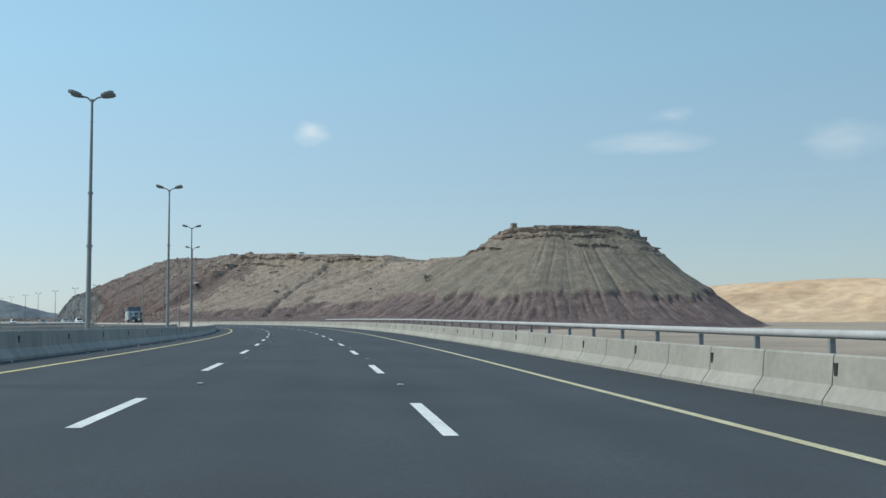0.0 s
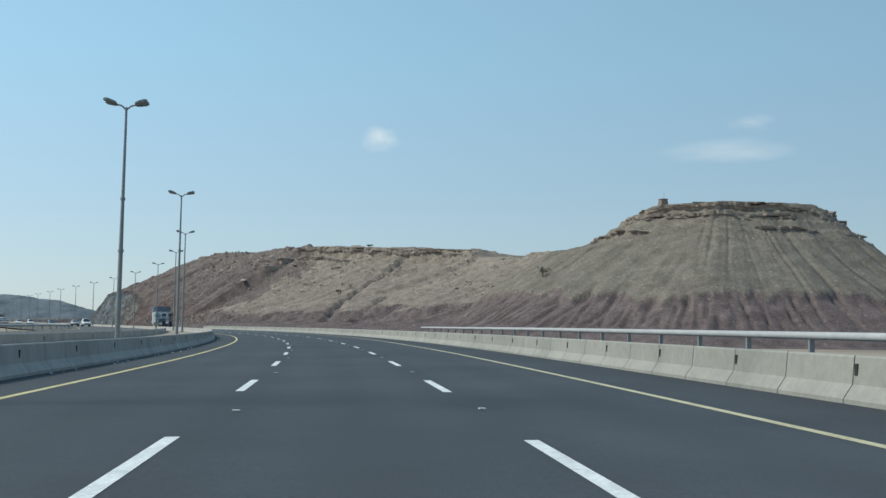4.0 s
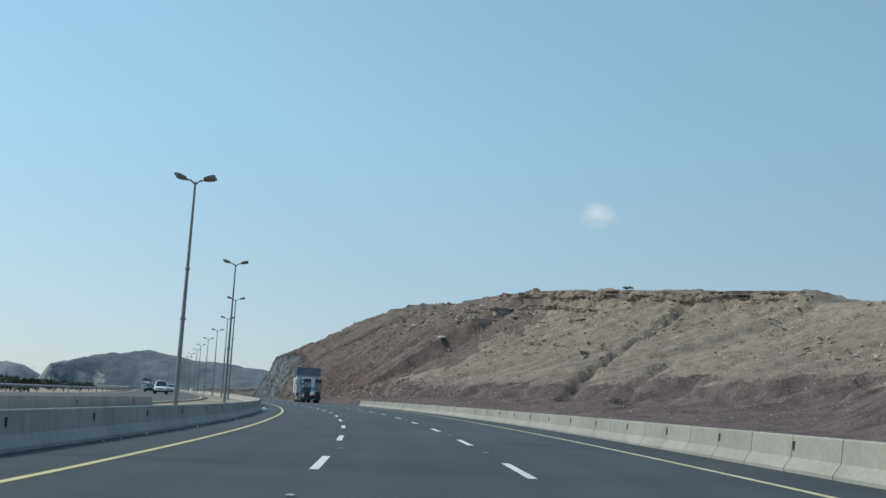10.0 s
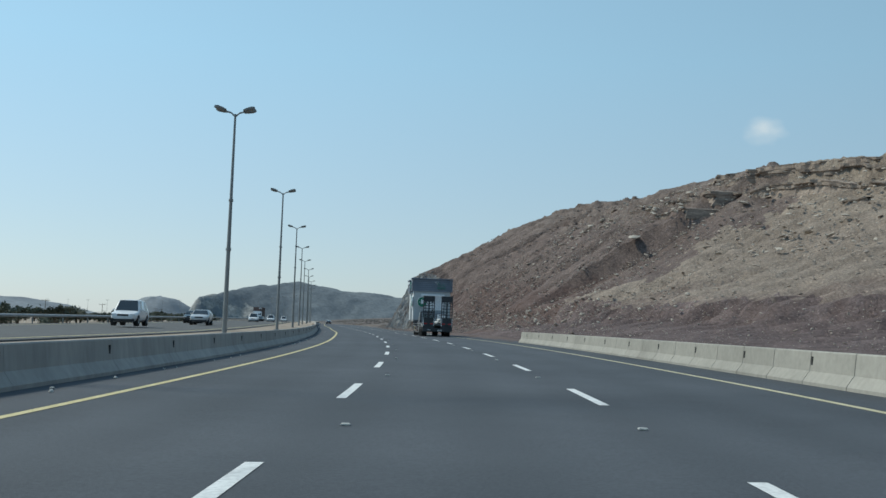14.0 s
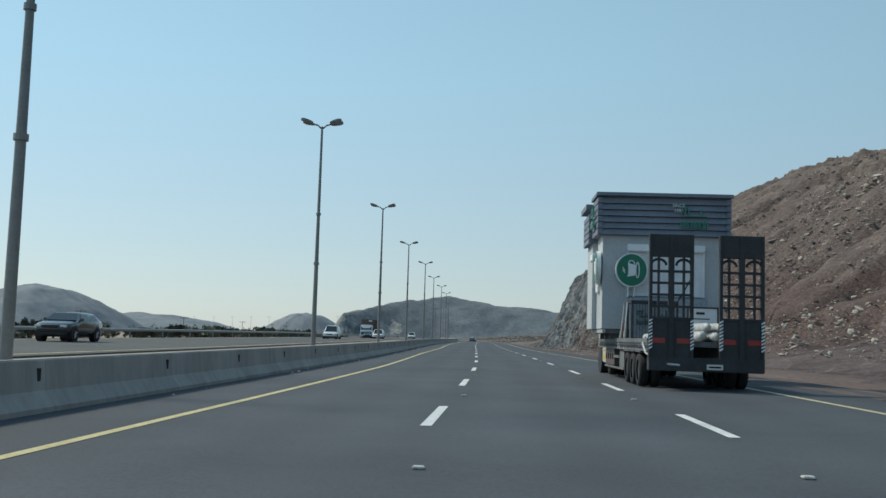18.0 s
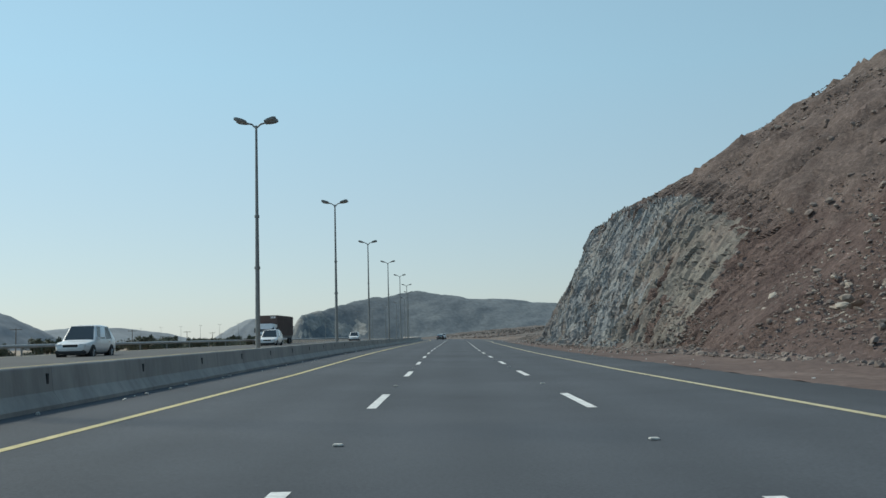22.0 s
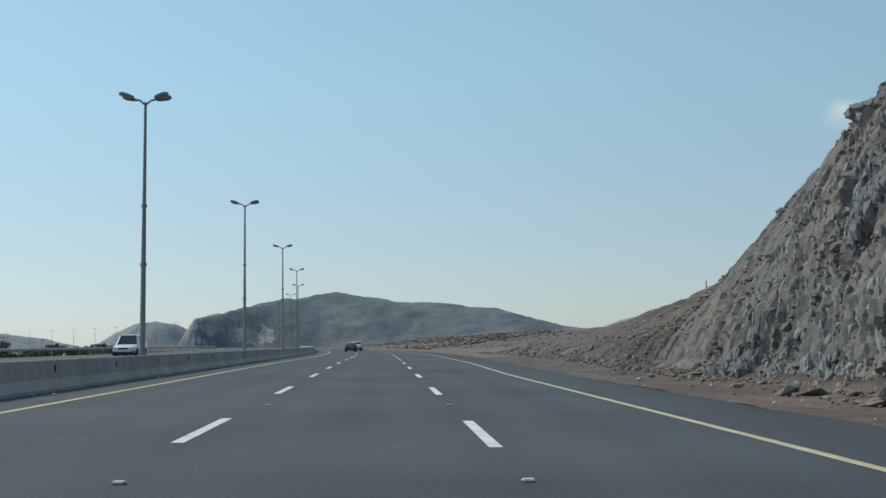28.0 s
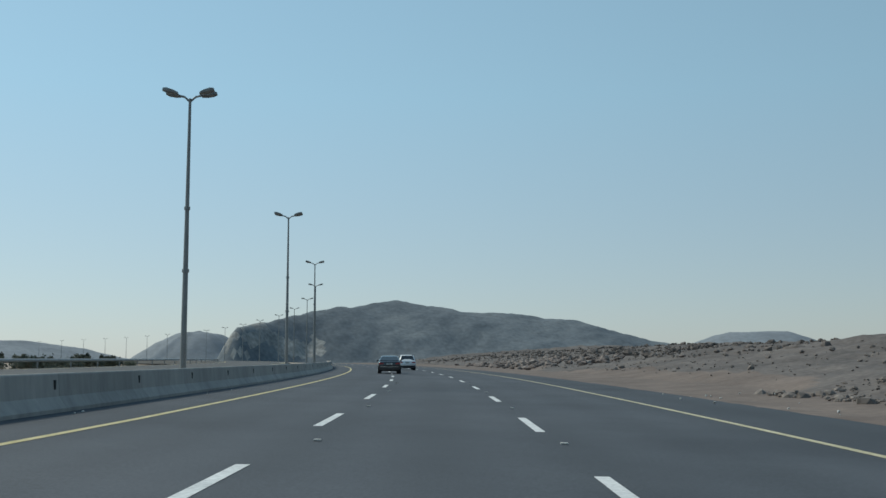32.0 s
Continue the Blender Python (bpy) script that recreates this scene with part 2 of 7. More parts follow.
def boxes(*specs, bevel=0.0):
    bm = bmesh.new()
    for s in specs:
        box(bm, *s, bevel=bevel)
    return bm


def tube(bm, p, q, r0, r1=None, n=10, caps=True):
    p, q = Vector(p), Vector(q)
    r1 = r0 if r1 is None else r1
    ax = (q - p).normalized()
    u = ax.orthogonal().normalized()
    w = ax.cross(u)
    ring = []
    for c, r in ((p, r0), (q, r1)):
        ring.append([bm.verts.new(c + (u * math.cos(a) + w * math.sin(a)) * r) for a in [2 * math.pi * i / n for i in range(n)]])
    for i in range(n):
        bm.faces.new((ring[0][i], ring[0][(i + 1) % n], ring[1][(i + 1) % n], ring[1][i]))
    if caps:
        bm.faces.new(ring[0][::-1])
        bm.faces.new(ring[1])
    return bm


def prism(bm, outline, x0, x1):
    """An outline of (y, z) drawn out along x."""
    a = [bm.verts.new((x0, y, z)) for y, z in outline]
    b = [bm.verts.new((x1, y, z)) for y, z in outline]
    n = len(outline)
    for i in range(n):
        bm.faces.new((a[i], a[(i + 1) % n], b[(i + 1) % n], b[i]))
    bm.faces.new(a[::-1])
    bm.faces.new(b)
    bmesh.ops.recalc_face_normals(bm, faces=bm.faces)
    return bm


# ---- the line of the road ----
# Headings (degrees left of +y) along the middle lane, by metres from the start.
HEAD_S = [-120, 0, 20, 48, 76, 105, 133, 162, 190, 219, 247, 275, 303, 330, 358, 386, 420, 470, 520, 580, 622, 700, 800, 1000, 1400]
HEAD_A = [6.39, 6.39, 6.99, 8.52, 9.62, 10.88, 12.44, 14.79, 17.45, 19.64, 22.67, 25.21, 27.46, 29.67, 31.23, 31.85, 32.68, 32.41, 31.7, 31.94, 32.09, 36.78, 42.8, 54.83, 78.9]
START = (-0.50, -0.06)
DS = 0.5
_s = np.arange(-120, 1400, DS)
_a = np.radians(np.interp(_s, HEAD_S, HEAD_A))
_a = np.convolve(np.pad(_a, 30, mode="edge"), np.ones(61) / 61, mode="valid")
_x = np.concatenate([[0], np.cumsum(-np.sin(_a[:-1]) * DS)])
_y = np.concatenate([[0], np.cumsum(np.cos(_a[:-1]) * DS)])
_i0 = int(120 / DS)
_x += START[0] - _x[_i0]
_y += START[1] - _y[_i0]


def slope(s):
    """Cross fall of the carriageway: up to the right in the left-hand bend, down to the right elsewhere."""
    return np.interp(s, [-50, 20, 80, 120, 330, 430, 480, 700], [-0.02, -0.02, 0.01, 0.018, 0.018, -0.005, -0.018, -0.015])


def road_z(s, d):
    return slope(s) * np.clip(d, -9, 9)


def at(s, d=0.0, z=None, up=0.0):
    x, y, a = np.interp(s, _s, _x), np.interp(s, _s, _y), np.interp(s, _s, _a)
    zz = (float(road_z(s, d)) if z is None else z) + up
    return Vector((x + d * math.cos(a), y + d * math.sin(a), zz))


def stand(s, d=0.0, z=None, turn=0.0):
    """The pose of a thing at s along and d across, its +y along the road."""
    a = math.degrees(np.interp(s, _s, _a))
    return Matrix.Translation(at(s, d, z)) @ pose(0, 0, 0, 0, 0, a + turn)


def loft(name, profile, s0, s1, ds, mat, closed=False, follow=True, smooth=False):
    """Draws a profile of (d, z) out along the road."""
    n = max(2, int(round((s1 - s0) / ds)) + 1)
    ss = np.linspace(s0, s1, n)
    V, F = [], []
    k = len(profile)
    for s in ss:
        x, y, a = np.interp(s, _s, _x), np.interp(s, _s, _y), np.interp(s, _s, _a)
        ca, sa = math.cos(a), math.sin(a)
        for d, z in profile:
            V.append((x + d * ca, y + d * sa, z + (float(road_z(s, d)) if follow else 0)))
    for i in range(n - 1):
        for j in range(k if closed else k - 1):
            j2 = (j + 1) % k
            F.append((i * k + j, i * k + j2, (i + 1) * k + j2, (i + 1) * k + j))
    if closed:
        F.append(tuple(range(k))[::-1])
        F.append(tuple((n - 1) * k + j for j in range(k)))
    return mesh_of(name, V, F, mat, smooth)


# ---- ground, road and markings ----
def ground_sheet():
    r = np.concatenate([np.linspace(0, 900, 46), np.geomspace(960, 4600, 14)])
    a = np.linspace(0, 2 * math.pi, 73)[:-1]
    V = [(-150, 350, -1.2)]
    for q in r[1:]:
        for t in a:
            x, y = -150 + q * math.cos(t), 350 + q * math.sin(t)
            V.append((x, y, -1.2 + 0.25 * noise.noise(Vector((x, y, 0)) * 0.02)))
    n = len(a)
    F = [(0, 1 + i, 1 + (i + 1) % n) for i in range(n)]
    for k in range(len(r) - 2):
        for i in range(n):
            F.append((1 + k * n + i, 1 + (k + 1) * n + i, 1 + (k + 1) * n + (i + 1) % n, 1 + k * n + (i + 1) % n))
    return new("ground", mesh_of("ground", V, F, SAND, True))


tagged(ground_sheet(), "pale sandy desert plain reaching the horizon", "ground", kind="structure")
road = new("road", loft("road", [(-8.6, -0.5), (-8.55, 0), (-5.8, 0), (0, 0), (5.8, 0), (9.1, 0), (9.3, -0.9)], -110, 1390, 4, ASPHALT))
_across = road.data.attributes.new("across", "FLOAT", "POINT")
_across.data.foreach_set("value", [-8.6, -8.55, -5.8, 0, 5.8, 9.1, 9.3] * (len(road.data.vertices) // 7))
tagged(road, "smooth dark grey asphalt carriageway with three lanes", "road", kind="structure")
# lateral places of the painted lines, which wander a little along the road
LINE_S = [0, 60, 135, 205, 246, 285, 353, 380, 411, 446, 528, 565, 588, 621, 640]
LANE_LEFT = [-2.25, -2.35, -2.0, -1.92, -2.36, -2.3, -2.12, -1.92, -1.98, -1.8, -2.02, -2.25, -2.4, -2.22, -2.2]
LANE_RIGHT = [1.75, 1.67, 1.92, 1.83, 1.78, 2.02, 2.06, 2.06, 1.87, 1.88, 1.88, 1.82, 1.79, 1.72, 1.75]
EDGE_RIGHT = [5.35, 5.27, 5.55, 6.15, 5.97, 6.3, 6.1, 6.0, 5.7, 5.27, 5.5, 5.5, 6.05, 6.0, 5.9]
EDGE_LEFT = [-6.35, -6.2, -6.05, -5.75, -6.22, -6.18, -5.95, -5.7, -5.98, -5.65, -6.3, -6.4, -6.45, -5.85, -5.9]


def paint_strip(name, mat, places, s0, s1, ds, half):
    """A painted stripe whose distance from the middle of the road is given by places."""
    V, F = [], []
    ss = np.linspace(s0, s1, max(2, int(round((s1 - s0) / ds)) + 1))
    for s in ss:
        d = float(np.interp(s, LINE_S, places))
        V += [at(s, d - half, up=0.006), at(s, d + half, up=0.006)]
    F = [(2 * i, 2 * i + 1, 2 * i + 3, 2 * i + 2) for i in range(len(ss) - 1)]
    ob = new(name, mesh_of(name, V, F, mat))
    ob.parent = road
    return ob


paint_strip("edge_line", YELLOW_PAINT, EDGE_LEFT, -110, 1390, 4, 0.085)
paint_strip("edge_line", PALE_PAINT, EDGE_RIGHT, -110, 1390, 4, 0.085)
# lane dashes: 4 m of paint every 12.7 m or so
DASH_S = [14.5, 26.7, 38.8, 50.4, 62.3, 98.6, 136.0, 198.5, 248.0, 273.0, 344.3, 380.5, 446.8, 471.0, 518.8, 541.0, 565.5, 590.5, 602.8, 624.0, 648.0]
DASH_N = [0, 1, 2, 3, 4, 7, 10, 15, 19, 21, 27, 30, 35, 37, 41, 43, 45, 47, 48, 50, 52]
for k in range(-9, 90):
    s = 14.5 + 12.2 * k if k < 0 else 648.0 + 12.2 * (k - 52) if k > 52 else float(np.interp(k, DASH_N, DASH_S))
    paint_strip("lane_dash", WHITE_PAINT, LANE_LEFT, s - 3.4, s + 0.7, 2.0, 0.085)
    paint_strip("lane_dash", WHITE_PAINT, LANE_RIGHT, s - 4.1, s, 2.0, 0.085)
opposite = new("road_opposite", loft("road_opposite", [(-28.5, -0.9), (-28.2, 0.45), (-14.2, 0.45), (-14.0, -0.3)], -110, 1390, 5, ASPHALT_OLD))
tagged(opposite, "worn grey asphalt carriageway for the oncoming traffic", "road", kind="structure")
for d in (-15.0, -26.3):
    ob = new("edge_line", loft("edge_line", [(d - 0.09, 0.456), (d + 0.09, 0.456)], -110, 1390, 4, YELLOW_PAINT))
    ob.parent = opposite
median = new("median", loft("median", [(-14.05, 0.4), (-11.3, 0.3), (-9.0, 0.2), (-8.9, -0.6)], -110, 1390, 6, SAND))
tagged(median, "narrow sandy median strip between the carriageways", "ground", kind="structure")
# ---- barriers, rail and lamps ----
JERSEY = [(-0.3, 0.0), (-0.3, 0.08), (-0.13, 0.33), (-0.085, 0.80), (-0.06, 0.83), (0.06, 0.83), (0.085, 0.80), (0.13, 0.33), (0.3, 0.08), (0.3, 0.0)]
BARRIER_END = 338.0


def barrier_run(name, d, s0, s1, length, gap, mat, label, height=1.0, slot_every=2):
    """A row of precast units with open joints and dark drain slots."""
    row = thing(name, label, "barrier", kind="structure")
    s, i = s0, 0
    slot = boxes((-0.02, 0.02, -0.05, 0.05, 0, 0.2))
    slot_me = bpy.data.meshes.new("slot")
    slot.to_mesh(slot_me)
    slot.free()
    slot_me.materials.append(DARK)
    while s < s1:
        prof = [(d + x, z * height) for x, z in JERSEY]
        ob = new("barrier_unit", loft("barrier_unit", prof, s + gap / 2, s + length - gap / 2, length / 2, mat, closed=True))
        ob.parent = row
        if i % slot_every == 0:
            side = -1 if d > 0 else 1
            q = new("slot", slot_me)
            q.parent = ob
            q.matrix_basis = stand(s + length * 0.96, d + side * 0.10) @ pose(0, 0, 0.48 * height)
        s += length
        i += 1
    return row


barrier_run("barrier_right", 8.25, -60, BARRIER_END, 2.4, 0.03, CONCRETE, "row of cream precast concrete safety barriers with dark joints", 0.95)
barrier_run("barrier_left", -8.3, -60, 760, 6.0, 0.012, CONCRETE_GREY, "long grey concrete median barrier with dark drain slots", 0.98, 1)


barrier_run("barrier_median", -13.75, -60, 252, 6.0, 0.012, CONCRETE_GREY, "grey concrete barrier on the far side of the median", 1.08, 2)


def guard_rail(name, d, s0, s1, z, label, every=4.0, r=0.1):
    rail = thing(name, label, "guard rail", kind="structure")
    ring = [(d + r * math.cos(t), z + r * math.sin(t)) for t in [math.pi * 2 * i / 10 for i in range(10)]]
    ob = new("rail", loft("rail", ring, s0, s1, 4, STEEL, closed=True, smooth=True))
    ob.parent = rail
    bm = boxes((-0.05, 0.05, -0.04, 0.04, -0.35, 0.0), (-0.02, 0.02, -0.08, 0.08, -0.9, -0.3))
    me = bpy.data.meshes.new("post")
    bm.to_mesh(me)
    bm.free()
    me.materials.append(POLE_STEEL)
    for s in np.arange(s0 + 0.5, s1, every):
        q = new("post", me)
        q.parent = rail
        q.matrix_basis = stand(s, d) @ pose(0, 0, z - r)
    return rail


guard_rail("rail_right", 8.95, -60, 155.4, 1.08, "round galvanised steel rail on short dark posts behind the barrier", 2.9, 0.08)
guard_rail("rail_opposite", -28.0, -60, 900, 1.05, "grey steel guard rail along the far carriageway", 8.0, 0.12)

LAMP_S = [-21, 17.5, 54.9, 92.8, 131.5, 169.9, 210.4, 247.2, 285.0, 322.8, 359.0, 394.8, 430.9, 467.0, 500.6, 538.5, 573.0, 609.3, 647.3, 686.2, 728.3]
LAMP_S += [728 + 39 * i for i in range(1, 17)]
LAMP_D = [-11.4, -11.4, -11.4, -11.24, -11.21, -11.31, -11.63, -11.62, -11.51, -11.62, -11.38, -11.24, -11.03, -10.9, -10.52, -11.08, -11.0, -11.15, -11.26, -10.95, -10.4, -10.2, -10.2, -10.3, -10.5]


def street_lamp():
    lamp = thing("street_lamp", "tall grey steel lamp post with twin double lamp heads", "street lamp", "median lamps")
    bm = bmesh.new()
    zs = [(0, 0.14), (4.95, 0.115), (7.8, 0.092), (12.9, 0.062)]
    for (z0, r0), (z1, r1) in zip(zs, zs[1:]):
        tube(bm, (0, 0, z0), (0, 0, z1), r0, r1, 12, caps=False)
    part("pole", bm, POLE_STEEL, lamp, smooth=True)
    for z, r in ((4.95, 0.16), (7.8, 0.135)):
        bm = bmesh.new()
        tube(bm, (0, 0, z - 0.07), (0, 0, z + 0.07), r, r, 12)
        part("collar", bm, POLE_STEEL, lamp)
    part("base_plate", boxes((-0.3, 0.3, -0.3, 0.3, 0, 0.05), bevel=0.01), POLE_STEEL, lamp)
    for sx in (-1, 1):
        bm = bmesh.new()
        pts = [(0, 0, 12.75), (sx * 0.25, 0, 12.98), (sx * 0.75, 0, 13.1)]
        for a, b in zip(pts, pts[1:]):
            tube(bm, a, b, 0.05, 0.045, 8)
        tube(bm, (sx * 0.52, -0.33, 13.06), (sx * 0.52, 0.33, 13.06), 0.04, 0.04, 8)
        arm = part("arm", bm, POLE_STEEL, lamp)
        for sy in (-1, 1):
            bm = bmesh.new()
            a, b = Vector((sx * 0.5, sy * 0.3, 13.08)), Vector((sx * 1.16, sy * 0.34, 13.24))
            ax = (b - a).normalized()
            w = Vector((0, 1, 0))
            up = ax.cross(w) * (-sx)
            rings = []
            for t, hw, hh in ((0, 0.07, 0.05), (0.3, 0.15, 0.09), (0.75, 0.17, 0.11), (1.0, 0.12, 0.07)):
                c = a.lerp(b, t)
                rings.append([bm.verts.new(c + w * hw * u + up * hh * v) for u, v in ((-1, -0.9), (1, -0.9), (1, 0.3), (0.55, 1), (-0.55, 1), (-1, 0.3))])
            for r0, r1 in zip(rings, rings[1:]):
                for i in range(6):
                    bm.faces.new((r0[i], r0[(i + 1) % 6], r1[(i + 1) % 6], r1[i]))
            bm.faces.new(rings[0][::-1])
            bm.faces.new(rings[-1])
            bmesh.ops.recalc_face_normals(bm, faces=bm.faces)
            part("lamp_head", bm, POLE_STEEL, arm)
    return lamp


_lamp = street_lamp()
for i, s in enumerate(LAMP_S):
    m = stand(s, LAMP_D[i] if i < len(LAMP_D) else -11.4, 0.25)
    if i == 0:
        _lamp.matrix_basis = m
    else:
        copy_thing(_lamp, m)

# ---- hills ----
def fbm(x, y, z, sc, octaves=5):
    return noise.fractal(Vector((x * sc, y * sc, z * sc)), 1.0, 2.0, octaves)


RIDGE_S = [120, 160, 200, 240, 280, 320, 330, 338, 354, 356.5, 393, 422, 470, 485, 500, 524, 543, 551, 560, 566, 574, 582, 600, 620, 640, 700, 780, 900]
RIDGE_FOOT = [90, 75, 60, 48, 36, 26, 24.2, 22.7, 19.9, 19.6, 16, 15, 13.4, 12.6, 12.3, 12.0, 12.0, 12.0, 12.2, 12.4, 12.8, 13.4, 14, 13.5, 13, 13, 16, 20]
RIDGE_CREST_D = [128, 125, 120, 112, 106, 103, 102.1, 101.4, 99.5, 98.2, 80, 68, 62, 62, 61, 58, 50, 47, 45, 44, 43, 42, 36, 32, 33, 36, 60, 70]
RIDGE_CREST_Z = [-3, -3, -3, 1, 18, 23.4, 24.2, 23.3, 23.6, 26.2, 28.6, 30.1, 30.2, 31.2, 31.8, 29.9, 25.2, 23, 19.5, 17, 15.6, 13.2, 9.4, 5.2, 3.2, 2.8, 4.0, 4.2]
CLIFF_Z = [0, 0, 0, 0, 0, 0, 0, 0, 0, 0, 0, 0, 4.5, 9.5, 12.6, 14.6, 13.3, 12.0, 9.7, 7.8, 5.4, 3.6, 1.8, 1.4, 1.0, 0.8, 0.7, 0.7]
FACE = 6.3


def hillside(s, d):
    """Height of the long ridge beside the road, with the rock cut towards its end."""
    foot, dc, zc = np.interp(s, RIDGE_S, RIDGE_FOOT), np.interp(s, RIDGE_S, RIDGE_CREST_D), np.interp(s, RIDGE_S, RIDGE_CREST_Z)
    cz = np.interp(s, RIDGE_S, CLIFF_Z)
    base = float(np.interp(s, [160, 270], [-2.4, -0.18]))
    if d <= foot:
        return base + 0.05 * min(4, max(0, d - 10))
    if cz > 0.4 and d < foot + FACE:
        q = (d - foot) / FACE
        return base + 0.1 + cz * (0.1 * min(1, q / 0.22) + 0.9 * max(0, (q - 0.12) / 0.88) ** 0.9)
    if cz > 0.4:
        q = min(1, (d - foot - FACE) / max(4, dc - foot - FACE))
        z = cz + (zc - cz) * (1 - (1 - q) ** np.interp(s, [426, 470, 490, 502, 514, 540], [1.2, 1.45, 1.65, 1.7, 1.25, 1.2]))
    else:
        q = min(1, (d - foot) / (dc - foot))
        z = zc * (0.62 * q + 0.38 * q ** 2.4)
    if d > dc:
        z = zc - 0.04 * (d - dc) - np.interp(s, [250, 340], [0.03, 0.0035]) * max(0, d - dc - np.interp(s, [250, 340], [4, 30])) ** 2
    return base + z - 0.6 * max(0, d - dc - 22)


def banded_rock(name, low, mid, high, z_low, scale=0.05, bump=0.8, down=27.0):
    """Scree in three beds: dark red soil below, brown scree, paler layered rock above, with ragged limits."""
    m = bpy.data.materials.new(name)
    m.use_nodes = True
    N, L = m.node_tree.nodes, m.node_tree.links
    b = N["Principled BSDF"]
    b.inputs["Roughness"].default_value, b.inputs["Specular IOR Level"].default_value = 0.95, 0.2
    tc = N.new("ShaderNodeTexCoord")

    def noise_node(sc, detail=6, rough=0.6):
        n = N.new("ShaderNodeTexNoise")
        n.inputs["Scale"].default_value, n.inputs["Detail"].default_value, n.inputs["Roughness"].default_value = sc, detail, rough
        L.new(tc.outputs["Object"], n.inputs["Vector"])
        return n

    def math_node(op, a, b2):
        n = N.new("ShaderNodeMath")
        n.operation = op
        for i, v in enumerate((a, b2)):
            if isinstance(v, (int, float)):
                n.inputs[i].default_value = v
            else:
                L.new(v, n.inputs[i])
        return n.outputs[0]

    def ramp2(fac, c0, c1, p0=0.35, p1=0.65):
        r = N.new("ShaderNodeValToRGB")
        e = r.color_ramp.elements
        e[0].position, e[0].color, e[1].position, e[1].color = p0, (*c0, 1), p1, (*c1, 1)
        L.new(fac, r.inputs["Fac"])
        return r.outputs["Color"]

    def mix(fac, a, b2):
        n = N.new("ShaderNodeMix")
        n.data_type = "RGBA"
        L.new(fac, n.inputs["Factor"])
        L.new(a, n.inputs["A"])
        L.new(b2, n.inputs["B"])
        return n.outputs["Result"]
    sep = N.new("ShaderNodeSeparateXYZ")
    L.new(tc.outputs["Object"], sep.inputs[0])
    wide, mid_n, fine = noise_node(scale), noise_node(0.35, 8, 0.65), noise_node(3.4, 6, 0.72)
    # streaks of soil washed down the slope
    wash = N.new("ShaderNodeMapping")
    wash.vector_type = "TEXTURE"
    wash.inputs["Rotation"].default_value = (0, 0, radians(down))
    wash.inputs["Scale"].default_value = (5.5, 1, 3.0)
    L.new(tc.outputs["Object"], wash.inputs["Vector"])
    streak = noise_node(0.22, 7, 0.62)
    L.new(wash.outputs[0], streak.inputs["Vector"])
    zz = math_node("ADD", sep.outputs["Z"], math_node("MULTIPLY", math_node("SUBTRACT", wide.outputs["Fac"], 0.5), 11.0))
    zz = math_node("ADD", zz, math_node("MULTIPLY", math_node("SUBTRACT", mid_n.outputs["Fac"], 0.5), 5.0))

    zz = math_node("ADD", zz, math_node("MULTIPLY", math_node("SUBTRACT", streak.outputs["Fac"], 0.5), 16.0))

    def step(lo, hi):
        r = N.new("ShaderNodeMapRange")
        r.inputs["From Min"].default_value, r.inputs["From Max"].default_value = lo, hi
        L.new(zz, r.inputs["Value"])
        return r.outputs[0]
    c_low = ramp2(mid_n.outputs["Fac"], low[0], low[1])
    c_mid = ramp2(mid_n.outputs["Fac"], mid[0], mid[1], 0.34, 0.66)
    c_high = ramp2(mid_n.outputs["Fac"], high[0], high[1], 0.34, 0.66)
    col = mix(step(z_low - 1.2, z_low + 1.8), c_low, c_mid)
    col = mix(step(z_low + 11, z_low + 17), col, c_high)
    vor = N.new("ShaderNodeTexVoronoi")
    vor.inputs["Scale"].default_value = 2.0
    L.new(tc.outputs["Object"], vor.inputs["Vector"])
    stones = N.new("ShaderNodeMapRange")
    stones.inputs["From Min"].default_value, stones.inputs["From Max"].default_value = 0.12, 0.36
    stones.inputs["To Min"].default_value, stones.inputs["To Max"].default_value = 1.22, 0.95
    L.new(vor.outputs["Distance"], stones.inputs["Value"])
    grain = N.new("ShaderNodeMapRange")
    grain.inputs["From Min"].default_value, grain.inputs["From Max"].default_value = 0.28, 0.72
    grain.inputs["To Min"].default_value, grain.inputs["To Max"].default_value = 0.56, 1.42
    L.new(fine.outputs["Fac"], grain.inputs["Value"])
    k = math_node("MULTIPLY", stones.outputs[0], grain.outputs[0])
    # paler stones bedded here and there in the soil
    bed = N.new("ShaderNodeTexVoronoi")
    bed.inputs["Scale"].default_value = 1.15
    L.new(tc.outputs["Object"], bed.inputs["Vector"])
    pick = N.new("ShaderNodeSeparateColor")
    L.new(bed.outputs["Color"], pick.inputs[0])
    size = math_node("MULTIPLY", math_node("SUBTRACT", pick.outputs[0], 0.62), 1.1)
    inside = N.new("ShaderNodeMapRange")
    inside.inputs["From Min"].default_value, inside.inputs["From Max"].default_value = 0.0, 0.05
    L.new(math_node("SUBTRACT", size, bed.outputs["Distance"]), inside.inputs["Value"])
    k = math_node("MULTIPLY", k, math_node("ADD", 0.96, math_node("MULTIPLY", inside.outputs[0], 0.38)))
    tone = N.new("ShaderNodeMapRange")
    tone.inputs["From Min"].default_value, tone.inputs["From Max"].default_value = 0.3, 0.7
    tone.inputs["To Min"].default_value, tone.inputs["To Max"].default_value = 0.87, 1.13
    L.new(streak.outputs["Fac"], tone.inputs["Value"])
    k = math_node("MULTIPLY", k, tone.outputs[0])
    mul = N.new("ShaderNodeVectorMath")
    mul.operation = "SCALE"
    L.new(col, mul.inputs[0])
    L.new(k, mul.inputs["Scale"])
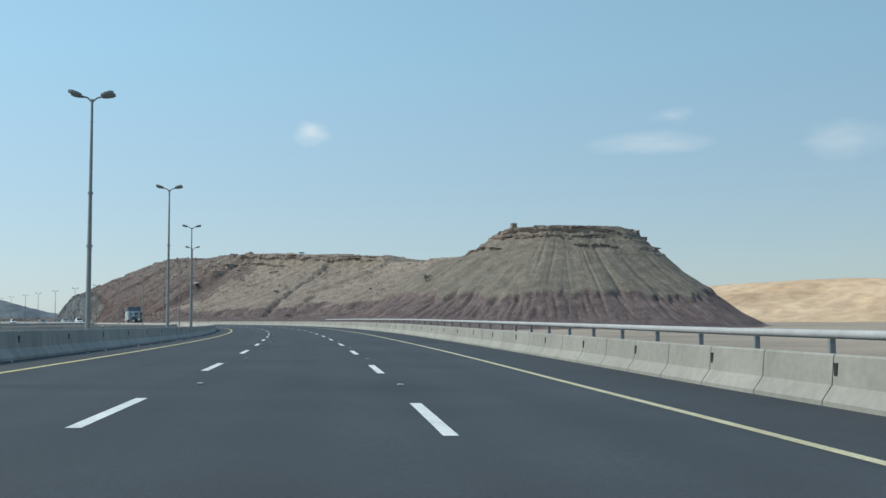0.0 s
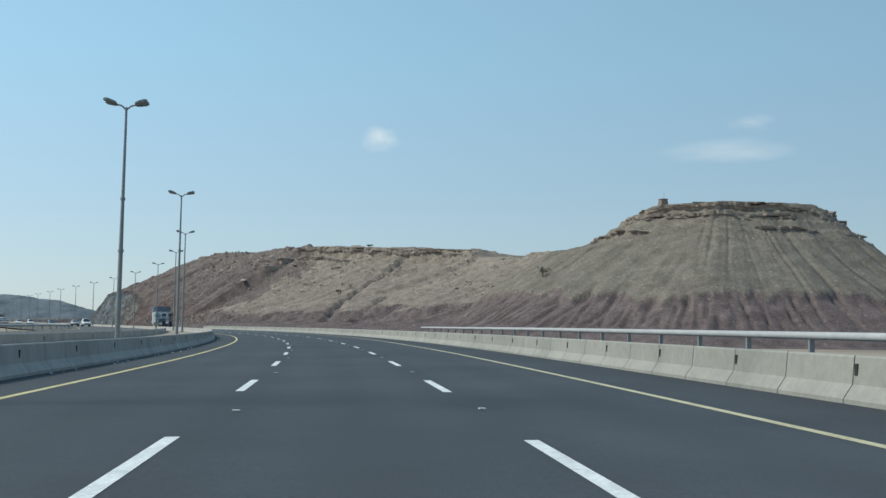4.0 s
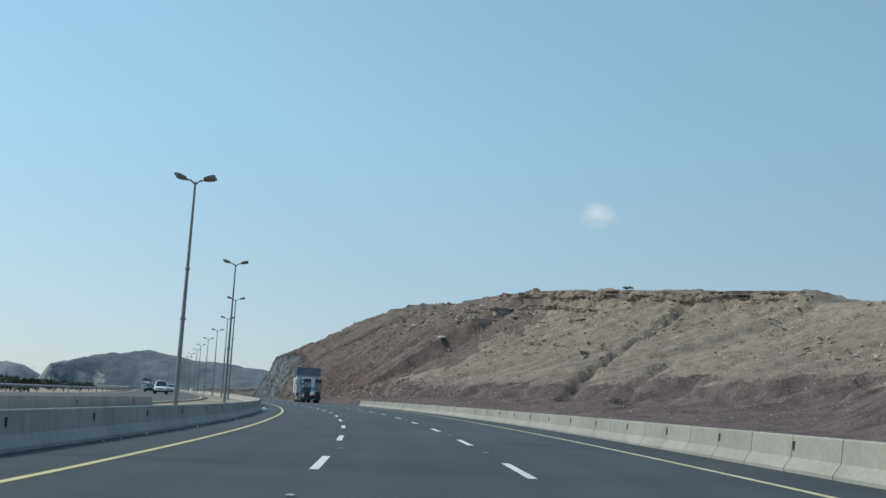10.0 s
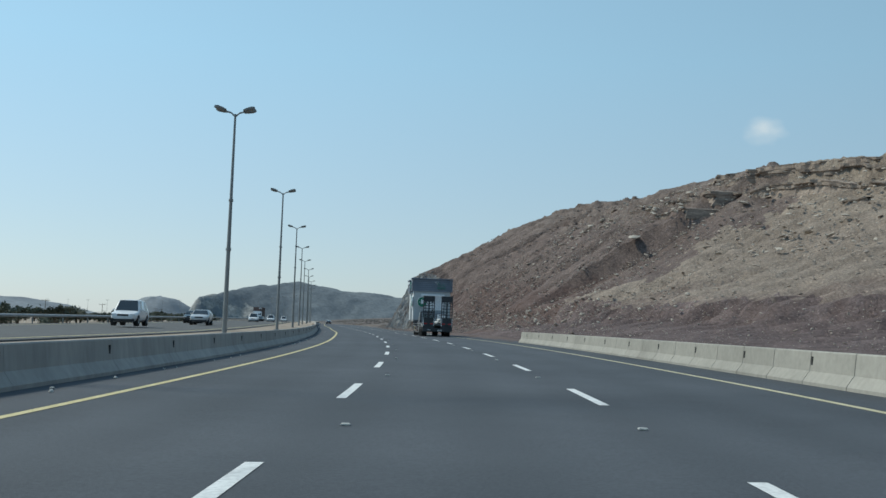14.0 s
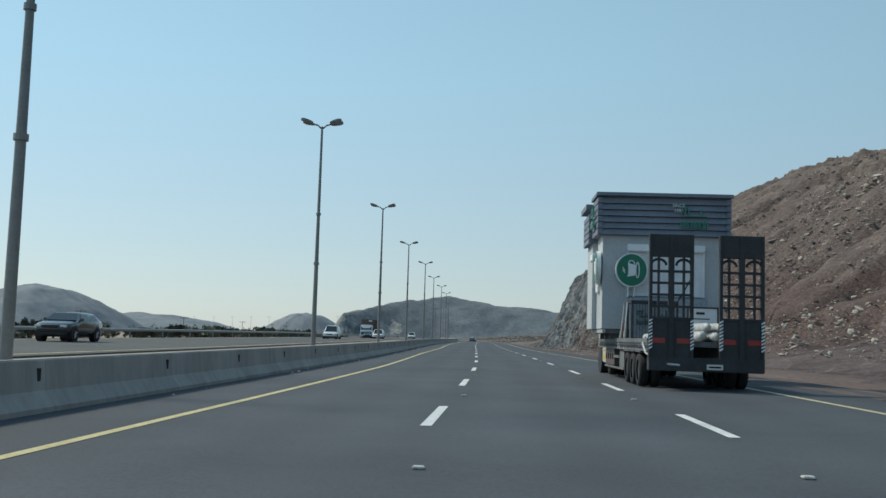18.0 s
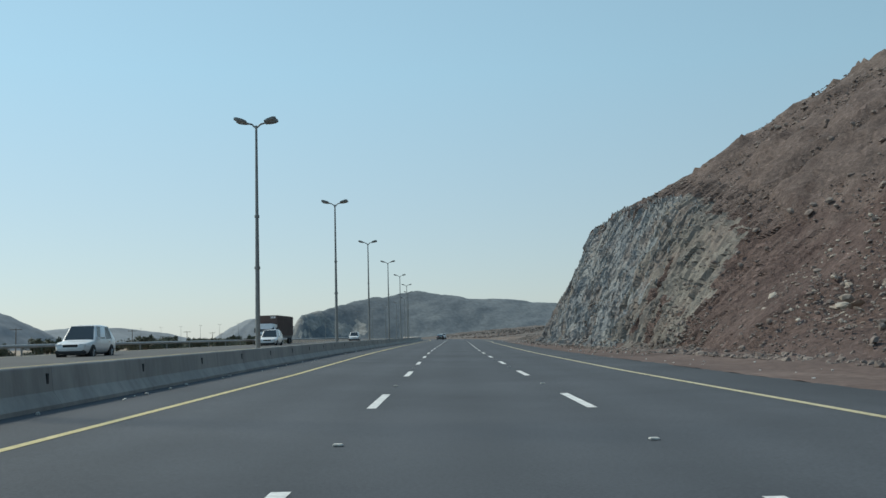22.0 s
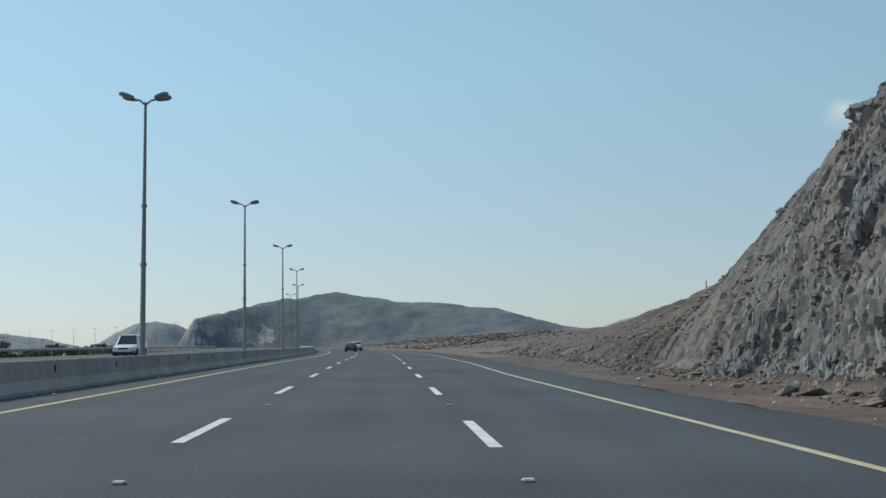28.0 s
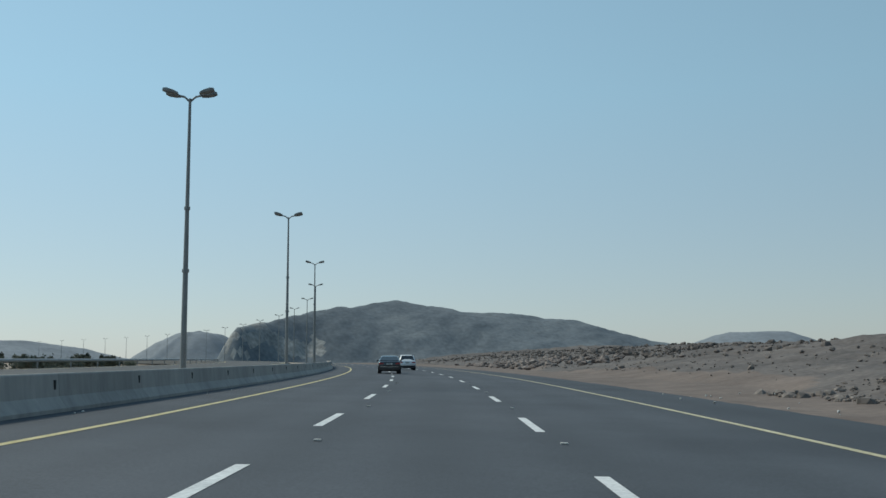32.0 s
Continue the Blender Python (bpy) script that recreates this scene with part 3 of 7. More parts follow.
    L.new(mul.outputs[0], b.inputs["Base Color"])
    bp = N.new("ShaderNodeBump")
    bp.inputs["Strength"].default_value, bp.inputs["Distance"].default_value = bump, 0.6
    L.new(math_node("ADD", math_node("MULTIPLY", inside.outputs[0], 0.22), math_node("ADD", mid_n.outputs["Fac"], math_node("MULTIPLY", fine.outputs["Fac"], 0.5))), bp.inputs["Height"])
    L.new(bp.outputs[0], b.inputs["Normal"])
    return m


HILL = banded_rock("hill_scree", ((0.179, 0.14, 0.121), (0.276, 0.219, 0.186)), ((0.194, 0.158, 0.131), (0.315, 0.261, 0.216)), ((0.192, 0.158, 0.129), (0.344, 0.286, 0.232)), 6.5)
HILL_MESA = banded_rock("mesa_scree", ((0.135, 0.109, 0.093), (0.212, 0.175, 0.146)), ((0.152, 0.13, 0.106), (0.248, 0.214, 0.176)), ((0.15, 0.128, 0.104), (0.268, 0.23, 0.184)), 6.5)
HILL_LOW = banded_rock("hill_maroon_soil", ((0.112, 0.084, 0.082), (0.178, 0.137, 0.131)), ((0.115, 0.088, 0.086), (0.195, 0.152, 0.145)), ((0.12, 0.094, 0.092), (0.2, 0.158, 0.15)), 4.0)
HILL_RED = banded_rock("hill_red_scree", ((0.103, 0.072, 0.066), (0.165, 0.12, 0.108)), ((0.114, 0.089, 0.082), (0.194, 0.151, 0.136)), ((0.128, 0.104, 0.094), (0.228, 0.185, 0.163)), 9.0)


def cut_rock(name, tones, tan=0.0):
    """Fractured rock: upright splinters of slightly different colour with sharp joints, stains on top."""
    m = bpy.data.materials.new(name)
    m.use_nodes = True
    N, L = m.node_tree.nodes, m.node_tree.links
    b = N["Principled BSDF"]
    b.inputs["Roughness"].default_value, b.inputs["Specular IOR Level"].default_value = 0.9, 0.25
    tc = N.new("ShaderNodeTexCoord")
    warp = N.new("ShaderNodeTexNoise")
    warp.inputs["Scale"].default_value, warp.inputs["Detail"].default_value = 0.9, 4
    L.new(tc.outputs["Object"], warp.inputs["Vector"])
    off = N.new("ShaderNodeVectorMath")
    off.operation = "MULTIPLY_ADD"
    off.inputs[1].default_value = (0.25, 0.25, 0.25)
    L.new(warp.outputs["Color"], off.inputs[0])
    L.new(tc.outputs["Object"], off.inputs[2])

    def cells(scale, zs, lean):
        mp = N.new("ShaderNodeMapping")
        mp.inputs["Rotation"].default_value = (radians(lean), radians(lean * 0.6), 0)
        mp.inputs["Scale"].default_value = (1, 1, zs)
        L.new(off.outputs[0], mp.inputs["Vector"])
        v = N.new("ShaderNodeTexVoronoi")
        v.inputs["Scale"].default_value = scale
        L.new(mp.outputs[0], v.inputs["Vector"])
        sp = N.new("ShaderNodeSeparateColor")
        L.new(v.outputs["Color"], sp.inputs[0])
        e = N.new("ShaderNodeTexVoronoi")
        e.feature = "DISTANCE_TO_EDGE"
        e.inputs["Scale"].default_value = scale
        L.new(mp.outputs[0], e.inputs["Vector"])
        return sp.outputs[0], sp.outputs[1], e.outputs["Distance"]

    def calc(op, a, c):
        n = N.new("ShaderNodeMath")
        n.operation = op
        for i, v in enumerate((a, c)):
            if isinstance(v, (int, float)):
                n.inputs[i].default_value = v
            else:
                L.new(v, n.inputs[i])
        return n.outputs[0]
    a, a2, ae = cells(0.9, 0.13, 7)
    c, c2, ce = cells(3.2, 0.11, -5)
    big = N.new("ShaderNodeTexNoise")
    big.inputs["Scale"].default_value, big.inputs["Detail"].default_value = 0.12, 6
    L.new(tc.outputs["Object"], big.inputs["Vector"])
    fine = N.new("ShaderNodeTexNoise")
    fine.inputs["Scale"].default_value, fine.inputs["Detail"].default_value = 5.0, 8
    L.new(off.outputs[0], fine.inputs["Vector"])
    tone = calc("ADD", calc("ADD", calc("MULTIPLY", a, 0.34), calc("MULTIPLY", c, 0.2)), calc("MULTIPLY", big.outputs["Fac"], 0.9))
    ramp = N.new("ShaderNodeValToRGB")
    e = ramp.color_ramp.elements
    while len(e) < len(tones):
        e.new(0.5)
    for i, q in enumerate(tones):
        e[i].position, e[i].color = 0.42 + 0.56 * i / (len(tones) - 1), (*q, 1)
    L.new(tone, ramp.inputs["Fac"])
    k = calc("ADD", 0.62, calc("MULTIPLY", fine.outputs["Fac"], 0.76))
    stain = N.new("ShaderNodeTexNoise")
    stain.inputs["Scale"].default_value, stain.inputs["Detail"].default_value, stain.inputs["Roughness"].default_value = 0.32, 7, 0.65
    L.new(off.outputs[0], stain.inputs["Vector"])
    rusty = N.new("ShaderNodeMapRange")
    rusty.inputs["From Min"].default_value, rusty.inputs["From Max"].default_value, rusty.inputs["To Max"].default_value = 0.47, 0.64, 0.6
    L.new(calc("ADD", stain.outputs["Fac"], calc("MULTIPLY", calc("SUBTRACT", c2, 0.5), 0.12)), rusty.inputs["Value"])
    tint = N.new("ShaderNodeMix")
    tint.data_type = "RGBA"
    tint.inputs["B"].default_value = (0.2, 0.16, 0.14, 1)
    L.new(rusty.outputs[0], tint.inputs["Factor"])
    L.new(ramp.outputs["Color"], tint.inputs["A"])
    sc = N.new("ShaderNodeVectorMath")
    sc.operation = "SCALE"
    L.new(tint.outputs["Result"], sc.inputs[0])
    L.new(k, sc.inputs["Scale"])
    L.new(sc.outputs[0], b.inputs["Base Color"])
    h = calc("ADD", calc("MULTIPLY", a2, 0.9), calc("MULTIPLY", c2, 0.45))
    h = calc("ADD", h, calc("MULTIPLY", calc("MINIMUM", ae, 0.05), 3.5))
    h = calc("ADD", h, calc("MULTIPLY", calc("MINIMUM", ce, 0.05), 1.6))
    h = calc("ADD", h, calc("MULTIPLY", fine.outputs["Fac"], 0.5))
    bp = N.new("ShaderNodeBump")
    bp.inputs["Strength"].default_value, bp.inputs["Distance"].default_value = 0.6, 0.16
    L.new(h, bp.inputs["Height"])
    L.new(bp.outputs[0], b.inputs["Normal"])
    return m


CLIFF = cut_rock("cut_rock", [(0.178, 0.193, 0.205), (0.216, 0.231, 0.243), (0.246, 0.258, 0.261), (0.289, 0.288, 0.279)])
CLIFF_TAN = cut_rock("cut_rock_tan", [(0.127, 0.122, 0.116), (0.16, 0.151, 0.14), (0.189, 0.177, 0.159), (0.212, 0.194, 0.171)])
CLIFF_BROWN = cut_rock("cut_rock_brown", [(0.103, 0.102, 0.105), (0.132, 0.129, 0.132), (0.156, 0.15, 0.149), (0.19, 0.179, 0.169)])
VERGE_SAND = material("verge_sand", [(0.115, 0.087, 0.073), (0.158, 0.122, 0.102), (0.198, 0.155, 0.13)], 0.25, 0.95, 0.5, 3.0, fine=3.5, mottle=0.2)
MOUND_GREY = material("grey_brown_mound", [(0.081, 0.07, 0.065), (0.119, 0.102, 0.093), (0.166, 0.142, 0.127)], 0.22, 0.95, 0.8, 2.5, fine=3.0, mottle=0.32)
RUBBLE = material("slope_rubble", [(0.13, 0.105, 0.095), (0.2, 0.165, 0.148), (0.27, 0.235, 0.21)], 0.4, 0.95, 0.5, 6.0, fine=5, mottle=0.3)
STONE_PALE = material("pale_scree_stone", [(0.3, 0.265, 0.23), (0.4, 0.355, 0.305), (0.5, 0.45, 0.39)], 0.4, 0.95, 0.5, 6.0, fine=5, mottle=0.25)
STONE_TAN = material("tan_scree_stone", [(0.24, 0.2, 0.17), (0.32, 0.272, 0.23), (0.4, 0.345, 0.295)], 0.4, 0.95, 0.5, 6.0, fine=5, mottle=0.25)
ROCK = material("loose_rock", [(0.12, 0.102, 0.092), (0.18, 0.155, 0.138), (0.26, 0.225, 0.2)], 0.4, 0.95, 0.6, 6.0, fine=5, mottle=0.3)


def facets(u, v, scale, seed, tilt=0.9, crack_depth=0.4):
    """A broken-rock relief: each cell of a Voronoi pattern is a tilted flat face; cracks between the cells."""
    p = Vector((u / scale, v / scale, seed))
    dist, pts = noise.voronoi(p)
    h = noise.cell_vector(pts[0] * 7.31)
    q = p - pts[0]
    r = (h.x - 0.5) + tilt * ((h.y - 0.5) * q.x + 0.4 * (h.z - 0.5) * q.y)
    crack = max(0.0, 1 - (dist[1] - dist[0]) / 0.09)
    return r - crack_depth * crack


def scarp_level(a, b, seed):
    """The ragged upper limit of the red soil, cut back by small gullies."""
    flute = abs(noise.noise(Vector((a * 0.32, b * 0.03, seed))))
    return 7.2 + 3.2 * noise.noise(Vector((a * 0.021, 0, seed))) + 1.6 * noise.noise(Vector((a * 0.09, b * 0.03, seed + 3))) + 2.6 * (0.25 - flute)


GULLIES = [[(380, 86), (374, 74), (369, 65), (358, 53), (346, 42)], [(352, 66), (343, 57), (337, 51), (326, 44)], [(410, 62), (404, 50), (396, 38), (390, 30)]]


def gully_cut(s, d):
    """Depth of the few gullies that cut slantwise through the slope."""
    cut = 0.0
    for n, line in enumerate(GULLIES):
        if not line[-1][0] - 6 < s < line[0][0] + 6:
            continue
        for (s0, d0), (s1, d1) in zip(line, line[1:]):
            k = min(1, max(0, ((s - s0) * (s1 - s0) + (d - d0) * (d1 - d0)) / ((s1 - s0) ** 2 + (d1 - d0) ** 2)))
            r = math.hypot(s - s0 - k * (s1 - s0), d - d0 - k * (d1 - d0)) + 0.8 * noise.noise(Vector((s * 0.25, d * 0.25, n)))
            cut = max(cut, (1.9, 1.3, 0.5)[n] * min(1, max(0, 1.6 - r / 1.1)))
    return cut


def outcrop(u, seed, gap):
    """How far the beds crop out along a line: 1 full, 0 buried."""
    return min(1.0, max(0.0, 0.85 + 1.5 * noise.noise(Vector((u * 0.035, seed, 0))) + 0.5 * noise.noise(Vector((u * 0.16, seed, 4))) - gap))


def bare_rock(s, d):
    """Above zero where the rock shows through the soil beside the cut."""
    way = float(np.interp(s, [428, 450, 478, 500, 540, 600], [-0.9, -0.42, -0.08, -0.2, -0.35, -0.7]))
    return way + noise.noise(Vector((s * 0.1, d * 0.14, 31))) + 0.45 * noise.noise(Vector((s * 0.42, d * 0.5, 33))) + 0.5 * noise.noise(Vector((s * 1.1, d * 1.1, 35)))


def slope_material(s, d, i, soil):
    """Which ground lies at a place of the hillside; i steps along with s."""
    if s > 614 + 12 * noise.noise(Vector((d * 0.12, 2, 1))) + 0.4 * max(0, d - 12):
        return 5 if d < 15.5 + 5 * noise.noise(Vector((s * 0.045, 0, 8))) + 1.5 * noise.noise(Vector((s * 0.3, d * 0.3, 2))) else 6
    if s > 556 + 16 * noise.noise(Vector((i * 0.03, d * 0.12, 6))) + 0.25 * max(0, d - 13):
        return 4
    if d < 13.5 + 2.5 * noise.noise(Vector((i * 0.05, 0, 2))):
        return 1
    if s > 414 + 26 * noise.noise(Vector((d * 0.06, 5, 0))) + 8 * noise.noise(Vector((s * 0.3, d * 0.3, 9))):
        return 2
    return 3 if soil else 0


def build_ridge():
    ss = np.concatenate([np.arange(120, 230, 2.0), np.arange(230, 430, 0.9), np.arange(430, 560, 0.55), np.arange(560, 700, 1.2), np.arange(700, 901, 4.0)])
    dd = np.concatenate([np.arange(7.9, 10.1, 0.22), np.arange(10.2, 30, 0.55), np.arange(30, 108, 0.65), np.arange(108, 171, 5.0)])
    V, F, S = [], [], []
    for s in ss:
        x, y, a = np.interp(s, _s, _x), np.interp(s, _s, _y), np.interp(s, _s, _a)
        ca, sa = math.cos(a), math.sin(a)
        zc, foot, cz = np.interp(s, RIDGE_S, RIDGE_CREST_Z), np.interp(s, RIDGE_S, RIDGE_FOOT), np.interp(s, RIDGE_S, CLIFF_Z)
        verge = np.interp(s, [560, 620], [7.9, 9.1])
        e = float(road_z(s, 7.8))
        bluff = outcrop(s, 1.0, -0.25) * float(np.interp(s, [352, 358, 440, 452], [0, 1, 1, 0]))
        for d in dd:
            z = hillside(s, d)
            X, Y = x + d * ca, y + d * sa
            soil = False
            if d < 10.0:
                # the dirt feathers out over the edge of the asphalt in an uneven line
                rim = verge + 0.45 * noise.noise(Vector((s * 0.16, 0, 6))) + 0.2 * noise.noise(Vector((s * 0.7, 0, 9)))
                z = e - 0.02 * (d - 7.9) + max(-0.5, min(0.02, 0.25 * (d - rim))) + 0.012 * noise.noise(Vector((X * 1.5, Y * 1.5, 0))) if s > BARRIER_END + 4 else -0.6
            elif d > 10:
                k = min(1, (d - 10) / 14)
                zz = max(0, z)
                z += k * min(1, zz / 4) * (0.9 * fbm(X, Y, 3, 0.045) + 0.4 * fbm(X, Y, 9, 0.2)) + min(1, (d - 10) / 4) * 0.14 * fbm(X, Y, 5, 0.4) + k * 0.16 * fbm(X, Y, 7, 0.9, 3)
                q = zz / max(6, zc)
                # rills and a few deep gullies that run down the slope
                bend = 3.0 * noise.noise(Vector((s * 0.05, d * 0.06, 2.5)))
                rill = abs(noise.noise(Vector(((s + bend) * 0.2 + 0.05 * d, d * 0.02, 4.0))))
                deep = abs(noise.noise(Vector(((s + bend) * 0.045 + 0.012 * d, d * 0.006, 12.0))))
                body = k * min(1, zz / 5) * min(1, max(0, (0.93 - q) / 0.25))
                z -= body * (0.75 * max(0, 0.2 - rill) / 0.2 + 1.3 * max(0, 0.06 - deep) / 0.06)
                lev = scarp_level(s + bend, d, 3.0) * float(np.interp(s, [290, 380], [1, 0.62]))
                soil = zc > 12 and z < lev and s < 470
                if zc > 12 and s < 470:
                    fl = abs(noise.noise(Vector(((s + bend) * 0.32, d * 0.03, 3.0))))
                    z -= k * (1.3 + 0.9 * max(0, 0.2 - fl) / 0.2) * min(1, max(0, (lev - z) / 0.7)) * min(1, max(0, z - 0.3) / 3.5)
                if 425 < s < 620:
                    rough = k * float(np.interp(s, [425, 440, 590, 620], [0.3, 1, 1, 0.3]))
                    z += rough * (0.5 * facets(s, d, 2.6, 3.0, 1.0, 0.1) + 0.24 * facets(s, d, 0.9, 8.0, 1.0, 0.0))
                    shown = bare_rock(s, d)
                    if shown > 0 and d > 14:
                        z += min(1, 3 * shown) * (0.35 + 0.7 * facets(s + 0.3 * d, d, 1.9, 13.0, 1.5, 0.2) + 0.3 * facets(s, d, 0.8, 18.0, 1.3, 0.1))
                z -= gully_cut(s, d)
                # the slope is cut back below the beds that cap the crest
                below = zc - 0.18 - zz
                if bluff and 1.0 < below < 10 and d < np.interp(s, RIDGE_S, RIDGE_CREST_D):
                    z -= 2.3 * bluff * min(1, (below - 1.0) / 0.5) * (1 - (below - 1.0) / 9)
                # stepped beds of harder rock towards the crest, here and there lower down
                if zc > 12 and q > 0.3:
                    lift = 0.9 * noise.noise(Vector((X * 0.025, Y * 0.025, 1))) + 0.25 * noise.noise(Vector((X * 0.25, Y * 0.25, 5)))
                    h = 1.55
                    bed = (z + lift) / h
                    fl = math.floor(bed)
                    fr = min(1, max(0, (bed - fl - 0.62) / 0.2))
                    w = min(1, max(0, (q - 0.7) / 0.1)) * (0.35 + 1.3 * noise.noise(Vector((X * 0.045, Y * 0.045, 8 + 0.7 * fl))) + 0.35)
                    w = max(w, 1.6 * noise.noise(Vector((X * 0.05, Y * 0.05, 20 + fl))) - 0.45)
                    z += min(1, max(0, w)) * (h * (fl + fr + 0.28) - lift - z)
            if cz > 2.5 and s > 457 and foot + 0.5 < d < foot + FACE + 3:
                z -= 2.9 * min(1, (cz - 2.5) / 3) * min(1, (s - 457) / 14) * min(1, (foot + FACE + 3 - d) / 2)
            V.append((X, Y, max(z, -3)))
            S.append(soil)
    n = len(dd)
    for i in range(len(ss) - 1):
        for j in range(n - 1):
            F.append((i * n + j, i * n + j + 1, (i + 1) * n + j + 1, (i + 1) * n + j))
    ob = new("hill", mesh_of("hill", V, F, [HILL, RED_DIRT, HILL_RED, HILL_LOW, VERGE_BROWN, VERGE_SAND, MOUND_GREY], True))
    mats = [slope_material(ss[i], dd[j], i, S[i * n + j]) for i in range(len(ss) - 1) for j in range(n - 1)]
    ob.data.polygons.foreach_set("material_index", mats)
    return ob


tagged(build_ridge(), "long reddish brown desert ridge of scree and layered rock beside the road", "hill", kind="structure")


def cliff_point(s, u):
    """A place on the broken rock face: s along the road, u from its foot to its top."""
    foot, cz = np.interp(s, RIDGE_S, RIDGE_FOOT), np.interp(s, RIDGE_S, CLIFF_Z)
    amp = min(1, cz / 6) * min(1, max(0, s - 457) / 24) * float(np.interp(s, [552, 570], [1, 0.5]))
    d = foot - 0.8 + (FACE + 4.3) * u
    z = hillside(s, d) - (0.6 if u < 0.012 else 0)
    edge = min(1, 0.45 + u / 0.15) * min(1, (1 - u) / 0.08)
    warp = 0.5 * noise.noise(Vector((s * 0.5, z * 0.5, 3)))
    # buttresses, leaning slabs, upright splinters, small breaks
    o = 1.0 * noise.noise(Vector((s * 0.07, 0, 7))) + 0.8 * noise.noise(Vector((s * 0.2, z * 0.05, 2)))
    # squarer blocks at the near end, tall splinters farther on
    f = float(np.interp(s, [490, 512], [1.3, 1.0]))
    o += 0.55 * facets(s - 0.08 * z + 0.3 * warp, f * z * 0.34 + 0.16 * s, 2.7, 1.0, 1.5, 0.06)
    o += 0.4 * facets(s + 0.1 * z + 0.2 * warp, f * z * 0.4 - 0.22 * s, 1.3, 5.0, 1.9, 0.1)
    o += 0.42 * facets(s - 0.06 * z + 0.05 * warp, f * z * 0.32 + 0.3 * s, 0.68, 9.0, 2.1, 0.16)
    o += 0.22 * facets(s + 0.1 * z, z * 0.27 - 0.35 * s, 0.36, 15.0, 2.4, 0.25)
    o += 0.08 * facets(s + 0.3 * z, z * 0.62 - 0.3 * s, 0.85, 21.0, 1.9, 0.12)
    o += 0.05 * noise.noise(Vector((s * 2.2, z * 1.2, 4)))
    # slabs that step back one above the other, their tops aslant
    back = min(0.45, FACE / max(6, cz)) * min(1, max(0, (0.72 - u) / 0.1))
    for wide, tall, tip, part_of in ((2.2, 5.5, 0.5, 0.045), (0.9, 2.6, -0.45, 0.02)):
        v = z + tip * s + 1.6 * noise.noise(Vector((s * 0.35, z * 0.1, wide)))
        q = Vector(((s + 0.5 * warp - 0.12 * z) / wide, v / tall, 2.0 * wide))
        o += part_of * back * (v - noise.voronoi(q)[1][0].y * tall) / 0.85
    # a smooth slab that stands proud, with an upright edge
    lean = s - 1.1 * z
    proud = min(1, max(0, (526.3 - lean) / 0.6)) * min(1, max(0, (lean - 516.0) / 0.8))
    o = o * (1 - 0.6 * proud * min(1, max(0, (lean - 523.2) / 0.8))) + proud
    o *= amp * edge
    x, y, a = np.interp(s, _s, _x), np.interp(s, _s, _y), np.interp(s, _s, _a)
    d2 = d - 0.66 * o
    return Vector((x + d2 * math.cos(a), y + d2 * math.sin(a), z + 0.12 * o - (1.0 if u > 0.985 else 0) - 0.5 * max(0, 465 - s)))


def build_cliff():
    ss = np.concatenate([np.arange(456, 484, 0.2), np.arange(484, 507, 0.11), np.arange(507, 548, 0.07), np.arange(548, 600, 0.13)])
    us = np.linspace(0, 1, 165)
    V = [cliff_point(s, u) for s in ss for u in us]
    n = len(us)
    F, M = [], []
    for i in range(len(ss) - 1):
        for j in range(n - 1):
            F.append((i * n + j, i * n + j + 1, (i + 1) * n + j + 1, (i + 1) * n + j))
            # a pale tan slab, and tan rock at the near end
            q = noise.noise(Vector((ss[i] * 0.5, us[j] * 5, 9)))
            lean = ss[i] - 1.1 * V[i * n + j].z + 0.7 * q
            lim = float(np.interp(ss[i], [498, 506, 540, 548], [0.77, 0.63, 0.64, 0.77])) + 0.06 * noise.noise(Vector((ss[i] * 0.25, 1, 0))) + 0.1 * q - max(0, (487 - ss[i] + 16 * noise.noise(Vector((ss[i] * 0.13, us[j] * 2.5, 5))) + 11 * q + 6 * noise.noise(Vector((ss[i] * 1.3, us[j] * 14, 15)))) / 20)
            tan = 522.9 < lean < 525.7 or ss[i] < 492 + 9 * q + 6 * us[j] + 6 * noise.noise(Vector((ss[i] * 0.9, us[j] * 11, 12)))
            late = ss[i] + 6 * q + 5 * us[j]
            top = us[j] > lim or us[j] < (0.09 if late > 552 else 0.02 + 0.03 * q)
            M.append(4 if top and late > 556 or late > 572 else 1 if top else 1 if ss[i] < 474 else 3 if late > 546 else 2 if tan else 0)
    ob = new("cliff", mesh_of("cliff", V, F, [CLIFF, HILL_RED, CLIFF_TAN, CLIFF_BROWN, VERGE_BROWN], False))
    ob.data.polygons.foreach_set("material_index", M)
    return ob


tagged(build_cliff(), "steep rock cut of fractured grey-green and tan blocks", "cliff", kind="structure")


GOLD = (1 + 5 ** 0.5) / 2
ICO = [Vector(q).normalized() for q in ((-1, GOLD, 0), (1, GOLD, 0), (-1, -GOLD, 0), (1, -GOLD, 0), (0, -1, GOLD), (0, 1, GOLD), (0, -1, -GOLD), (0, 1, -GOLD), (GOLD, 0, -1), (GOLD, 0, 1), (-GOLD, 0, -1), (-GOLD, 0, 1))]
ICO_F = [(0, 11, 5), (0, 5, 1), (0, 1, 7), (0, 7, 10), (0, 10, 11), (1, 5, 9), (5, 11, 4), (11, 10, 2), (10, 7, 6), (7, 1, 8), (3, 9, 4), (3, 4, 2), (3, 2, 6), (3, 6, 8), (3, 8, 9), (4, 9, 5), (2, 4, 11), (6, 2, 10), (8, 6, 7), (9, 8, 1)]


